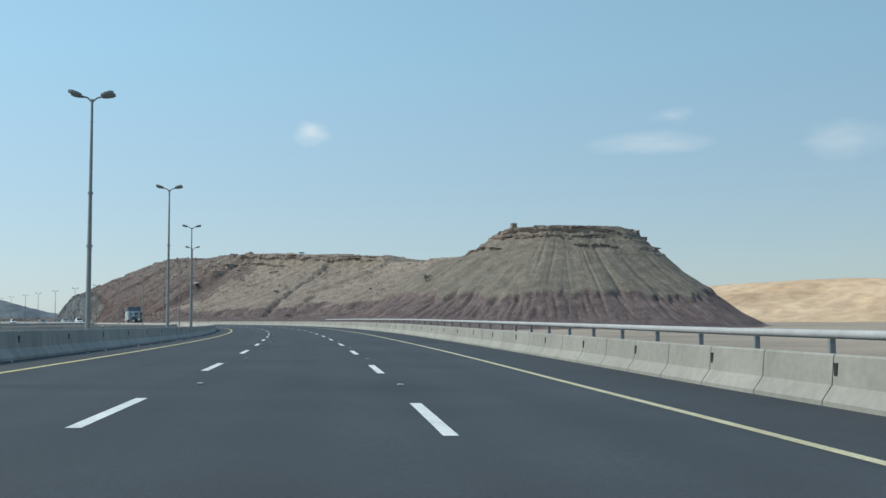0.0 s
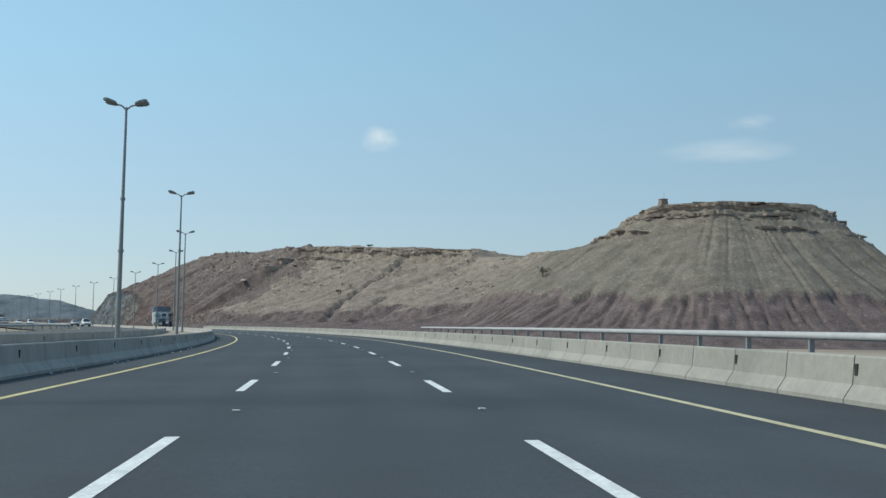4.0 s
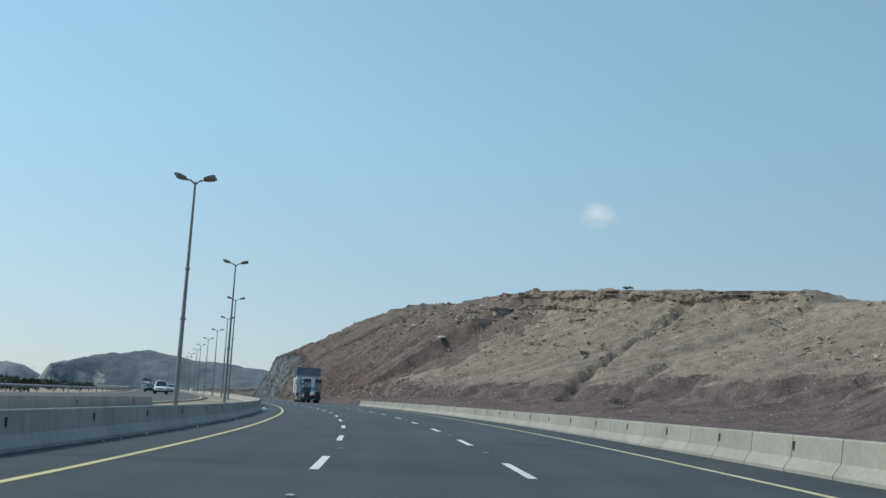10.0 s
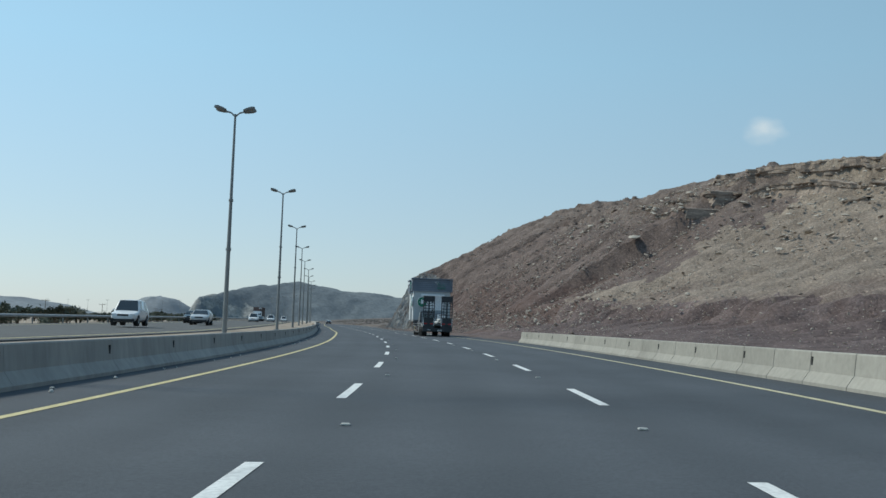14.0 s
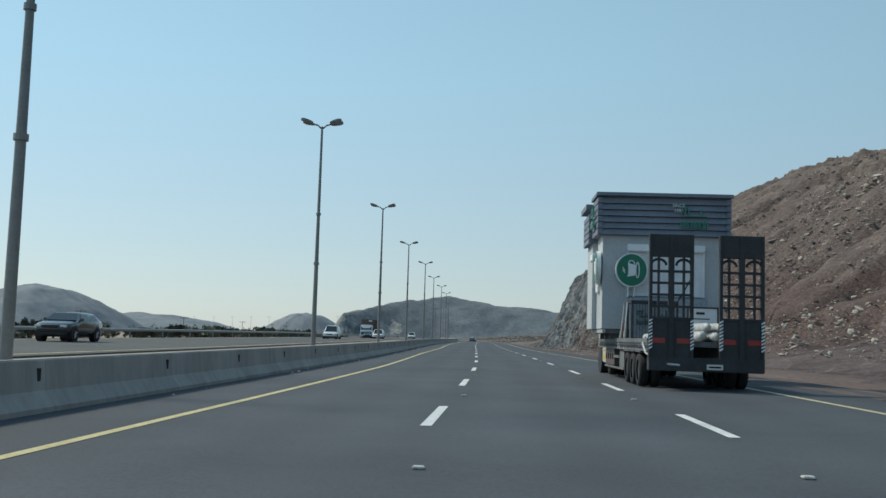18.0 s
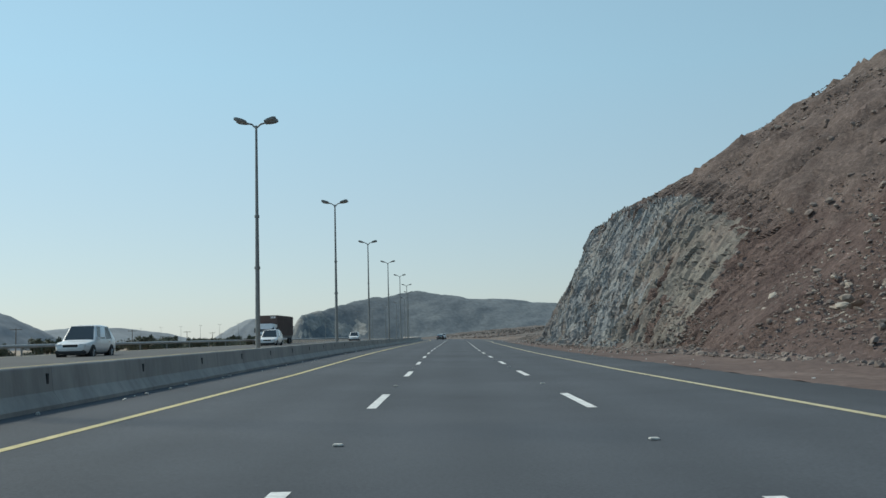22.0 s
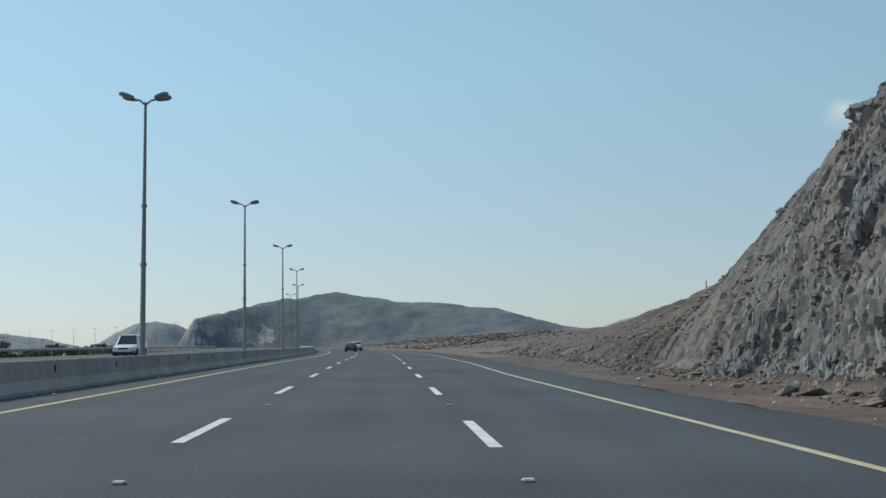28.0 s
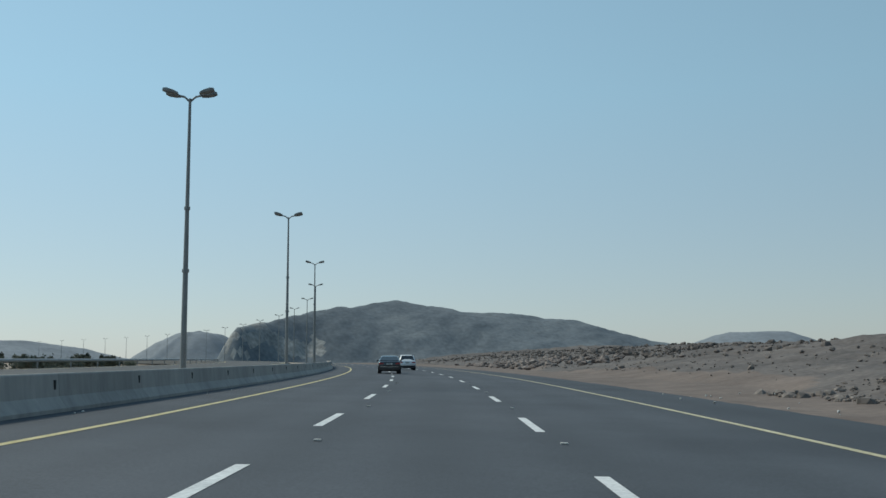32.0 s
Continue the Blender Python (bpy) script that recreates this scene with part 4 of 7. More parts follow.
def rock_shape(rnd, size):
    """An angular stone: a jittered, flattened icosahedron, as vertices and faces."""
    a, b, c = rnd.uniform(0.6, 1.1), rnd.uniform(0.6, 1.1), rnd.uniform(0.4, 0.8)
    return [Vector((q.x * a, q.y * b, q.z * c)) * (size * rnd.uniform(0.65, 1.1)) for q in ICO], ICO_F


def scatter(name, label, mat, count, spot, seed, shape=(1, 1, 1)):
    """Stones that nobody could count, in one mesh. spot(rnd) gives place and size."""
    rnd = random.Random(seed)
    V, F = [], []
    for _ in range(count):
        p, size = spot(rnd)
        v, f = rock_shape(rnd, size)
        turn = Euler((rnd.uniform(-0.4, 0.4), rnd.uniform(-0.4, 0.4), rnd.uniform(0, 6.3))).to_matrix()
        b = len(V)
        V += [p + turn @ Vector((q.x * shape[0], q.y * shape[1], q.z * shape[2])) for q in v]
        F += [tuple(b + i for i in q) for q in f]
    return tagged(new(name, mesh_of(name, V, F, mat)), label, "rocks", kind="stuff")


def slope_spot(rnd):
    s = rnd.uniform(230, 470)
    foot, dc = np.interp(s, RIDGE_S, RIDGE_FOOT), np.interp(s, RIDGE_S, RIDGE_CREST_D)
    up = rnd.uniform(0.05, 1.0)
    d = foot + (dc - foot) * up
    size = 0.085 * (1 / (1 - 0.99 * rnd.random())) ** 0.42
    # few large stones lie on the soft soil low on the slope
    size *= 1 - 0.55 * float(np.interp(up, [0.4, 0.55], [1, 0])) * float(np.interp(s, [360, 400], [1, 0]))
    return at(s, d, hillside(s, d) - 0.02), min(size, 0.55)


def foot_spot(rnd):
    s = rnd.uniform(470, 590)
    foot = np.interp(s, RIDGE_S, RIDGE_FOOT)
    d = foot + 2.0 - abs(rnd.gauss(0, 1.9))
    size = 0.045 * (1 / (1 - 0.98 * rnd.random())) ** 0.5
    return at(s, max(d, 9.0), hillside(s, max(d, 9.0)) + 0.03), min(size, 0.34) * float(np.interp(s, [550, 570], [1, 0.55]))


def verge_spot(rnd):
    s = rnd.uniform(590, 900)
    d = rnd.uniform(15, 75)
    return at(s, d, hillside(s, d) + 0.03), min(0.55, 0.065 * (1 / (1 - 0.98 * rnd.random())) ** 0.5)


def face_spot(rnd):
    s = rnd.uniform(488, 560)
    u = rnd.uniform(0.06, 0.75 if s < 535 else 0.55)
    return cliff_point(s, u) + Vector((0.04, 0.02, 0)), rnd.uniform(0.1, 0.26) * (1 + 1.1 * rnd.random() ** 4) * float(np.interp(s, [484, 495, 555, 575], [0.5, 1, 1, 0.6]))


def rust_spot(rnd):
    """Splinters gathered in a few weathered patches of the face."""
    s0, u0 = rnd.choice(((500, 0.5), (508, 0.25), (516, 0.4), (519, 0.6), (529, 0.3), (533, 0.55), (541, 0.35)))
    s, u = rnd.gauss(s0, 1.3), min(0.75, max(0.06, rnd.gauss(u0, 0.1)))
    return cliff_point(s, u) + Vector((0.03, 0.01, 0)), rnd.uniform(0.1, 0.24)


scatter("rock_splinter", "angular splinters and loose blocks standing out of the rock cut", CLIFF, 5200, face_spot, 14, (0.5, 0.45, 1.9))
scatter("rock_splinter", "thin upright blades of grey rock on the rock cut", CLIFF, 7000, lambda r: (lambda q: (q[0], 0.55 * q[1]))(face_spot(r)), 15, (0.5, 0.4, 2.3))
scatter("rock_splinter", "rust-brown blades of rock on the rock cut", CLIFF_TAN, 1200, rust_spot, 16, (0.55, 0.45, 2.0))


def rubble_spot(rnd):
    s = rnd.uniform(425, 496)
    foot = np.interp(s, RIDGE_S, RIDGE_FOOT)
    d = foot - 1.5 + 34 * rnd.random() ** 1.6
    return at(s, d, hillside(s, d) + 0.01), min(0.42, 0.055 * (1 / (1 - 0.98 * rnd.random())) ** 0.5)


def upper_spot(rnd):
    s = rnd.uniform(470, 566)
    foot, dc = np.interp(s, RIDGE_S, RIDGE_FOOT), np.interp(s, RIDGE_S, RIDGE_CREST_D)
    d = foot + FACE + 2.5 + (dc - foot - FACE) * rnd.random()
    return at(s, d, hillside(s, d) + 0.05), min(0.5, 0.08 * (1 / (1 - 0.98 * rnd.random())) ** 0.5)


def talus_spot(rnd):
    s = rnd.uniform(553, 640)
    foot = np.interp(s, RIDGE_S, RIDGE_FOOT)
    d = foot - 1.2 + 26 * rnd.random() ** 1.4
    return at(s, d, hillside(s, d) + 0.03), min(0.42, 0.06 * (1 / (1 - 0.98 * rnd.random())) ** 0.5)


scatter("upper_rubble", "grey-brown angular blocks strewn over the slope above the rock cut", RUBBLE, 7000, upper_spot, 26, (1.1, 1, 0.8))
scatter("talus", "dark broken stones covering the slope at the end of the rock cut", ROCK, 6500, talus_spot, 27)
scatter("rubble", "loose grey and brown rubble on the red slope beside the rock cut", RUBBLE, 9000, rubble_spot, 16)


def slab_spot(rnd):
    s = rnd.uniform(250, 460)
    foot, dc = np.interp(s, RIDGE_S, RIDGE_FOOT), np.interp(s, RIDGE_S, RIDGE_CREST_D)
    d = foot + (dc - foot) * rnd.uniform(0.55, 0.95)
    return at(s, d, hillside(s, d)), rnd.uniform(0.22, 0.42) * (1 + 1.2 * rnd.random() ** 4)


scatter("fallen_slab", "flat pale slabs fallen from the ledges above", STONE_PALE, 420, slab_spot, 15, (1.5, 1.1, 0.55))
scatter("scree", "scattered pale stones and boulders on the hillside", STONE_PALE, 8000, slope_spot, 3)
scatter("scree", "brown stones and boulders scattered over the hillside", STONE_TAN, 12000, slope_spot, 33, (1.35, 1, 0.6))
scatter("fallen_rock", "fallen angular stones along the foot of the rock cut", ROCK, 4200, foot_spot, 4)
scatter("verge_rock", "rough stones strewn over the low roadside mounds", ROCK, 6500, verge_spot, 5)


def slab_talus_spot(rnd):
    s = rnd.gauss(537, 5.5)
    foot = np.interp(s, RIDGE_S, RIDGE_FOOT)
    d = foot - 1.9 + 1.5 * rnd.random()
    return at(s, d, hillside(s, d) + 0.04), rnd.uniform(0.1, 0.24) * (1 + 1.2 * rnd.random() ** 4)


def crest_rock_spot(rnd):
    s = rnd.uniform(640, 860)
    d = rnd.uniform(24, 62)
    return at(s, d, hillside(s, d) + 0.1), min(1.0, 0.16 * (1 / (1 - 0.98 * rnd.random())) ** 0.5)


def pile_spot(rnd):
    s = rnd.gauss(742, 16)
    d = 13 + 13 * rnd.random()
    return at(s, d, hillside(s, d) + 0.15), rnd.uniform(0.22, 0.6) * (1 + 0.9 * rnd.random() ** 4)


scatter("slab_talus", "dark grey flat slabs heaped at the foot of the rock cut", CLIFF_BROWN, 220, slab_talus_spot, 41, (1.4, 1.1, 0.5))
scatter("crest_rock", "dark grey rocks strewn along the low ridge beside the road", MOUND_GREY, 1800, crest_rock_spot, 42)
scatter("boulder_pile", "pale broken boulders piled beside the road bend", RUBBLE, 260, pile_spot, 43, (1.1, 1, 0.85))


def crag(name, label, mat, s, d, sink, size, seed, turn=0.0):
    """A jutting block of rock: a box broken into flat faces, bedded in the slope."""
    bm = bmesh.new()
    bmesh.ops.create_icosphere(bm, subdivisions=4, radius=1.0)
    for v in bm.verts:
        v.co *= 0.52 / max(abs(v.co.x + 0.25 * v.co.z), abs(v.co.y - 0.2 * v.co.x), abs(v.co.z), 0.62 * abs(v.co.x + v.co.y), 0.7 * abs(v.co.x - v.co.z))
    for v in bm.verts:
        q = Vector((v.co.x * size[0], v.co.y * size[1], v.co.z * size[2]))
        k = 0.22 * min(size)
        q += v.co.normalized() * (k * (facets(q.x * 1.3 + q.y, q.z * 1.3, 0.8, seed, 1.5, 0.15) + 0.8 * facets(q.y * 1.2, q.z + q.x, 1.3, seed + 4, 1.3, 0.1)))
        v.co = q
    ob = part(name, bm, mat, None, label, stand(s, d, hillside(s, d) + size[2] / 2 - sink, turn) @ pose(0, 0, 0, 9 * math.sin(seed * 2.3), 12 * math.sin(seed * 1.7)))
    return tagged(ob, category="rock")


crag("crag", "square overhanging block of brown rock on the cut", CLIFF_BROWN, 557.5, 20.6, 0.6, (2.2, 1.7, 1.0), 3.0, 12)
crag("crag", "tilted slab of grey rock on the edge of the cut", CLIFF, 560.5, 19.2, 0.6, (1.8, 1.4, 0.9), 5.0, -10)
crag("crag", "small dark block standing on the brow above the cut", CLIFF_BROWN, 511.5, 20.2, 0.15, (0.42, 0.4, 0.5), 7.0, 20)
crag("crag", "flat dark block lying on the brow above the cut", CLIFF_BROWN, 509.8, 20.0, 0.1, (0.9, 0.7, 0.38), 8.0, 5)
rnd = random.Random(77)
for k in range(11):
    s = 503 + 52 * rnd.random()
    size = rnd.uniform(0.4, 0.8)
    crag("crag", "rough block of rock jutting from the brow of the cut", rnd.choice((CLIFF, CLIFF_BROWN, CLIFF_BROWN)), s, float(np.interp(s, RIDGE_S, RIDGE_FOOT)) + FACE + rnd.uniform(-0.6, 1.6), 0.5 * size, (size * rnd.uniform(0.9, 1.6), size, size * rnd.uniform(0.6, 1.0)), 20.0 + k, rnd.uniform(-40, 40))
LEDGE = material("ledge_rock", [(0.165, 0.133, 0.112), (0.26, 0.212, 0.178), (0.36, 0.3, 0.25)], 0.35, 0.95, 0.8, 4.0, fine=3, mottle=0.35, stretch=(1, 1, 4))


def strata(name, label, line, beds, seed, gap=0.15, into=1.6):
    """Layered rock beds that crop out along a line of (place, outward direction, distance along): broken blocks, each bed set back unevenly."""
    V, F = [], []
    rows = 0
    for p, out, u in line:
        show = outcrop(u, seed, gap)
        z = p.z + 0.75 - (1 - show) * 2.4
        prof = [(-into, 0.15 + z)]
        for k, h in enumerate(beds):
            c = noise.cell(Vector((u / 3.1 + 7 * k, seed, k))) * 0.6 + noise.cell(Vector((u / 0.95 + 3 * k, seed + 2, k))) * 0.35
            o = 0.35 * k + 1.0 * c - 0.1 + (0.4 if k % 2 == 0 else -0.1)
            hh = h * (0.75 + 0.5 * noise.cell(Vector((u / 4.3, seed + 5, k))))
            prof += [(o, z), (o - 0.06, z - hh * 0.8), (o - 0.32, z - hh)]
            z -= hh
        prof.append((0.3, z - 1.6))
        rows = len(prof)
        V += [(p.x + out.x * o, p.y + out.y * o, zz) for o, zz in prof]
    n = len(line)
    for i in range(n - 1):
        for j in range(rows - 1):
            F.append((i * rows + j, i * rows + j + 1, (i + 1) * rows + j + 1, (i + 1) * rows + j))
    return tagged(new(name, mesh_of(name, V, F, LEDGE)), label, "rock ledge", kind="structure")


def ridge_line(s0, s1, level):
    """Where the slope above the road reaches a level; a negative level counts down from the crest."""
    out = []
    for s in np.arange(s0, s1, 0.45):
        foot, dc, zc = np.interp(s, RIDGE_S, RIDGE_FOOT), np.interp(s, RIDGE_S, RIDGE_CREST_D), np.interp(s, RIDGE_S, RIDGE_CREST_Z)
        want = zc + level if level < 0 else level
        lo, hi = foot, dc
        for _ in range(14):
            m = (lo + hi) / 2
            lo, hi = (m, hi) if hillside(s, m) < want else (lo, m)
        a = np.interp(s, _s, _a)
        d = lo + 0.8 * noise.noise(Vector((s * 0.08, level, 3)))
        out.append((at(s, d, want), Vector((-math.cos(a), -math.sin(a), 0)), s))
    return out


strata("ledge", "broken beds of layered brown rock along the ridge crest", ridge_line(355.5, 452, -0.9), (0.6, 0.9, 0.5, 0.9), 1.0, -0.25)
strata("ledge", "lower outcrop of layered brown rock on the ridge", ridge_line(392, 470, -4.2), (0.45, 0.6), 2.0, 0.35)
strata("ledge", "thin outcrop of layered brown rock on the slope", ridge_line(396, 440, -7.0), (0.4,), 3.0, 0.5)


MESA = [(0, 27), (21.5, 26.7), (23.6, 24.6), (27.3, 22), (39.5, 14.2), (54.5, 6), (67.5, -0.8), (72, -1.6)]


def mesa_reach(t, r):
    """The mesa is shorter towards its eastern end; to the west its cap is set back above a low shoulder."""
    west = float(np.interp(math.degrees(t), [105, 140, 200, 220], [0, 1, 1, 0]))
    spur = float(np.interp(r, [0, 24, 30.5, 33, 34.5, 41, 52, 60], [0.92, 0.92, 0.925, 1.04, 1.13, 1.1, 1.03, 1]))
    return (1 - float(np.interp(r, [22, 40, 60], [0.03, 0.13, 0.17])) * max(0.0, math.cos(t)) ** 1.3) * (1 + west * (spur - 1))


def mesa_line(cx, cy, level, wobble=0.08, seed=2.0):
    rs, zs = [q[0] for q in MESA], [q[1] for q in MESA]
    base = float(np.interp(-level, [-z for z in zs], rs))
    out = []
    for t in np.arange(0, 2 * math.pi, 0.45 / base):
        wob = 1 + wobble * fbm(math.cos(t) * 2 + seed, math.sin(t) * 2, seed, 0.9, 3)
        r = base * mesa_reach(t, base) / wob + 0.5 * noise.noise(Vector((math.cos(t) * 5, math.sin(t) * 5, level)))
        out.append((Vector((cx + r * math.cos(t), cy + r * math.sin(t), level)), Vector((math.cos(t), math.sin(t), 0)), t * base))
    return out + out[:1]


strata("ledge", "layered rock cap round the rim of the mesa", mesa_line(35.6, 292, 25.85), (0.4, 0.6, 0.4), 11.0, 0.05)
strata("ledge", "second band of layered rock below the mesa rim", mesa_line(35.6, 292, 24.0), (0.9, 0.5, 0.8), 12.0, 0.1)
strata("ledge", "long thin rock shelf round the mesa slope", mesa_line(35.6, 292, 20.6), (0.45, 0.3), 13.0, -0.1)


def mound(name, cx, cy, label, mat, profile, stretch=(1, 1), turn=0, rough=1.2, rings=60, segs=120, smooth=True, seed=0.0, gully=0.0, base=-1.3, ledge=0.0, wobble=0.13, scarp=None, reach=None):
    """A hill turned round an upright axis from a profile of (radius, height), stretched, with gullies and rough ground."""
    rs, zs = [p[0] for p in profile], [p[1] for p in profile]
    R = np.linspace(0, rs[-1], rings)
    V, F, low = [(cx, cy, zs[0])], [], [False]
    ct, st = math.cos(radians(turn)), math.sin(radians(turn))
    for r_even in R[1:]:
        for i in range(segs):
            t = 2 * math.pi * i / segs
            r = r_even * (reach(t, r_even) if reach else 1)
            u, v = r * math.cos(t) * stretch[0], r * math.sin(t) * stretch[1]
            X, Y = cx + u * ct - v * st, cy + u * st + v * ct
            wob = 1 + wobble * fbm(math.cos(t) * 2 + seed, math.sin(t) * 2, seed, 0.9, 3)
            z = float(np.interp(r_even * wob, rs, zs))
            k = min(1, max(0, z - base) / 8)
            if gully:
                g = abs(noise.noise(Vector((math.cos(t) * 7.0, math.sin(t) * 7.0, seed + r * 0.012))))
                g2 = abs(noise.noise(Vector((math.cos(t) * 19.0, math.sin(t) * 19.0, seed + 5 + r * 0.02))))
                mid = max(0.0, 1 - abs(z / zs[0] - 0.5) / 0.4) ** 0.7
                z -= gully * max(0, 0.13 - g) / 0.13 * mid + 0.25 * gully * max(0, 0.2 - g2) / 0.2 * mid
                thin = abs(noise.noise(Vector((math.cos(t) * 13.0, math.sin(t) * 13.0, seed + 9 + r * 0.015))))
                z -= 1.1 * gully * max(0, 0.12 - thin) / 0.12 * mid * min(1, max(0, 0.45 + 2 * noise.noise(Vector((math.cos(t) * 4, math.sin(t) * 4, r * 0.05)))))
            if scarp:
                lev = scarp_level(t * 45.0, r, seed) + scarp
                fl = abs(noise.noise(Vector((t * 45.0 * 0.55, r * 0.05, seed))))
                low.append(z < lev)
                z -= (0.8 + 0.9 * max(0, 0.14 - fl) / 0.14) * min(1, max(0, (lev - z) / 0.6)) * min(1, max(0, z) / 3.5)
            if ledge and z > zs[0] * 0.68:
                bed = z / 2.1 + 0.3 * noise.noise(Vector((X * 0.05, Y * 0.05, 3)))
                z += ledge * ((bed - math.floor(bed)) ** 4 - 0.3)
            z += k * rough * (fbm(X, Y, seed, 0.03) + 0.4 * fbm(X, Y, seed + 5, 0.13))
            V.append((X, Y, z))
    for i in range(segs):
        F.append((0, 1 + i, 1 + (i + 1) % segs))
    for k in range(len(R) - 2):
        for i in range(segs):
            a, b = 1 + k * segs + i, 1 + k * segs + (i + 1) % segs
            F.append((a, a + segs, b + segs, b))
    ob = new(name, mesh_of(name, V, F, mat, smooth))
    if scarp:
        ob.data.polygons.foreach_set("material_index", [1 if low[f[0]] else 0 for f in F])
    return tagged(ob, label, "hill", kind="structure")


mound("mesa", 35.6, 292, "flat-topped brown mesa with a layered rock cap", [HILL_MESA, HILL_LOW], MESA, rough=0.6, gully=0.5, seed=2.0, rings=180, segs=860, ledge=0.6, wobble=0.08, scarp=0.2, reach=mesa_reach)

def long_hill(name, cx, cy, turn, knots, depth, label, mat, rough=2.0, seed=0.0, nu=150, nv=44, shape=1.3):
    """A hill seen from its long side: knots of (place along, height); it falls to the front and the back over depth."""
    us, zs = [k[0] for k in knots], [k[1] for k in knots]
    V, F = [], []
    ct, st = math.cos(radians(turn)), math.sin(radians(turn))
    for u in np.linspace(us[0], us[-1], nu):
        for v in np.linspace(-1, 1, nv):
            k = (1 - abs(v) ** shape)
            z = float(np.interp(u + 6 * noise.noise(Vector((u * 0.02, v * 2, seed))), us, zs)) * k - 2
            X, Y = cx + u * ct - v * depth * st, cy + u * st + v * depth * ct
            z += min(1, max(0, z) / 8) * rough * (fbm(X, Y, seed, 0.025) + 0.4 * fbm(X, Y, seed + 4, 0.11)) * (0.5 + 0.5 * abs(v))
            V.append((X, Y, z))
    for i in range(nu - 1):
        for j in range(nv - 1):
            F.append((i * nv + j, (i + 1) * nv + j, (i + 1) * nv + j + 1, i * nv + j + 1))
    return tagged(new(name, mesh_of(name, V, F, mat, True)), label, "hill", kind="structure")


def ridge_hill(name, crest, label, mat, rough=2.2, seed=0.0, n=150, face=None):
    """A hill that falls off to both sides of a crest line of (x, y, z, half width)."""
    P = np.array(crest, float)
    reach = P[:, 3].max()
    xs, ys = np.linspace(P[:, 0].min() - reach, P[:, 0].max() + reach, n), np.linspace(P[:, 1].min() - reach, P[:, 1].max() + reach, n)
    V, F = [], []
    for x in xs:
        for y in ys:
            best = -2.0
            for a, b in zip(P, P[1:]):
                ab = b[:2] - a[:2]
                t = min(1, max(0, float(((x - a[0]) * ab[0] + (y - a[1]) * ab[1]) / (ab @ ab))))
                q = a + t * (b - a)
                w = q[3] * (1 + 0.25 * noise.noise(Vector((x * 0.02, y * 0.02, seed))))
                r = math.hypot(x - q[0], y - q[1]) / w
                best = max(best, (q[2] + 2) * (1 - r ** 1.25) - 2 if r < 1 else -2)
            k = min(1, max(0, best + 2) / 8)
            V.append((x, y, best + k * rough * (fbm(x, y, seed, 0.025) + 0.45 * fbm(x, y, seed + 4, 0.11))))
    for i in range(n - 1):
        for j in range(n - 1):
            F.append((i * n + j, (i + 1) * n + j, (i + 1) * n + j + 1, i * n + j + 1))
    ob = new(name, mesh_of(name, V, F, mat, True))
    if face:
        # bare rock where the end of the hill falls steeply
        ob.data.polygons.foreach_set("material_index", [1 if q.normal.z < face[1] + 0.15 * noise.noise(q.center * 0.05) and q.center.y < face[0] + 40 * noise.noise(q.center * 0.03) and noise.noise(q.center * 0.09) > -0.2 and q.center.z > 2 else 0 for q in ob.data.polygons])
    return tagged(ob, label, "hill", kind="structure")


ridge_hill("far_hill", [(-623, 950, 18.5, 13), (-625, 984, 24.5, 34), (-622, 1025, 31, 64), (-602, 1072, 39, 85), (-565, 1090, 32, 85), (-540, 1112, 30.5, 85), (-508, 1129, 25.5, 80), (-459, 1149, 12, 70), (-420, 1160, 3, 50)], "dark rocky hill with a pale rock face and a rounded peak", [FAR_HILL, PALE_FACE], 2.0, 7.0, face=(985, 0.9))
long_hill("far_hill", -430, 1330, 25, [(-200, 0), (-140, 10), (-62, 14), (-42, 21), (-30, 23.5), (10, 24), (30, 17), (60, 9), (120, 0)], 80, "low hill paled by haze colour behind the others on the horizon", HAZY_HILL, 2.0, 9.0, 90, 24)
mound("tan_hill", 330, 560, "long sunlit tan sandstone hill in the distance", TAN_HILL, [(0, 22.5), (108, 21.5), (116, 17), (170, -2)], stretch=(1.6, 0.8), turn=-20, rough=1.3, seed=11.0, gully=7, rings=70, segs=220)
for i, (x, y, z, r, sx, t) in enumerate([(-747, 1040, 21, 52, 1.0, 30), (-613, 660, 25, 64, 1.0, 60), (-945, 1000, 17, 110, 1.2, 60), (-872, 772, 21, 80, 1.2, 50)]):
    mound("far_hill", x, y, "low desert hill on the horizon, tinted haze blue", HAZY_HILL, [(0, z), (r * 0.3, z * 0.85), (r * 0.6, z * 0.5), (r, -2)], stretch=(sx, 0.8), turn=t, rough=1.5, seed=20.0 + i, rings=30, segs=90)
# ---- vehicles ----
PAINT_WHITE = plain("car_paint_white", (0.72, 0.73, 0.74), 0.3, coat=0.5)
PAINT_BLACK = plain("car_paint_black", (0.02, 0.021, 0.024), 0.25, coat=0.7)
PAINT_SILVER = plain("car_paint_silver", (0.5, 0.51, 0.52), 0.35, 0.3, coat=0.4)
GLASS = plain("tinted_glass", (0.03, 0.036, 0.042), 0.06, spec=0.8)
RUBBER = material("rubber", [(0.018, 0.018, 0.019), (0.03, 0.03, 0.031)], 4, 0.85, 0.1, 40)
RIM = plain("alloy_rim", (0.45, 0.46, 0.47), 0.35, 0.8)
BLACK_PLASTIC = material("black_plastic", [(0.02, 0.02, 0.022), (0.035, 0.035, 0.037)], 3, 0.6, 0.1, 60)
LAMP_RED = plain("tail_lamp_red", (0.3, 0.015, 0.02), 0.2, spec=0.7)
LAMP_CLEAR = plain("clear_lamp", (0.7, 0.72, 0.74), 0.15, spec=0.8)
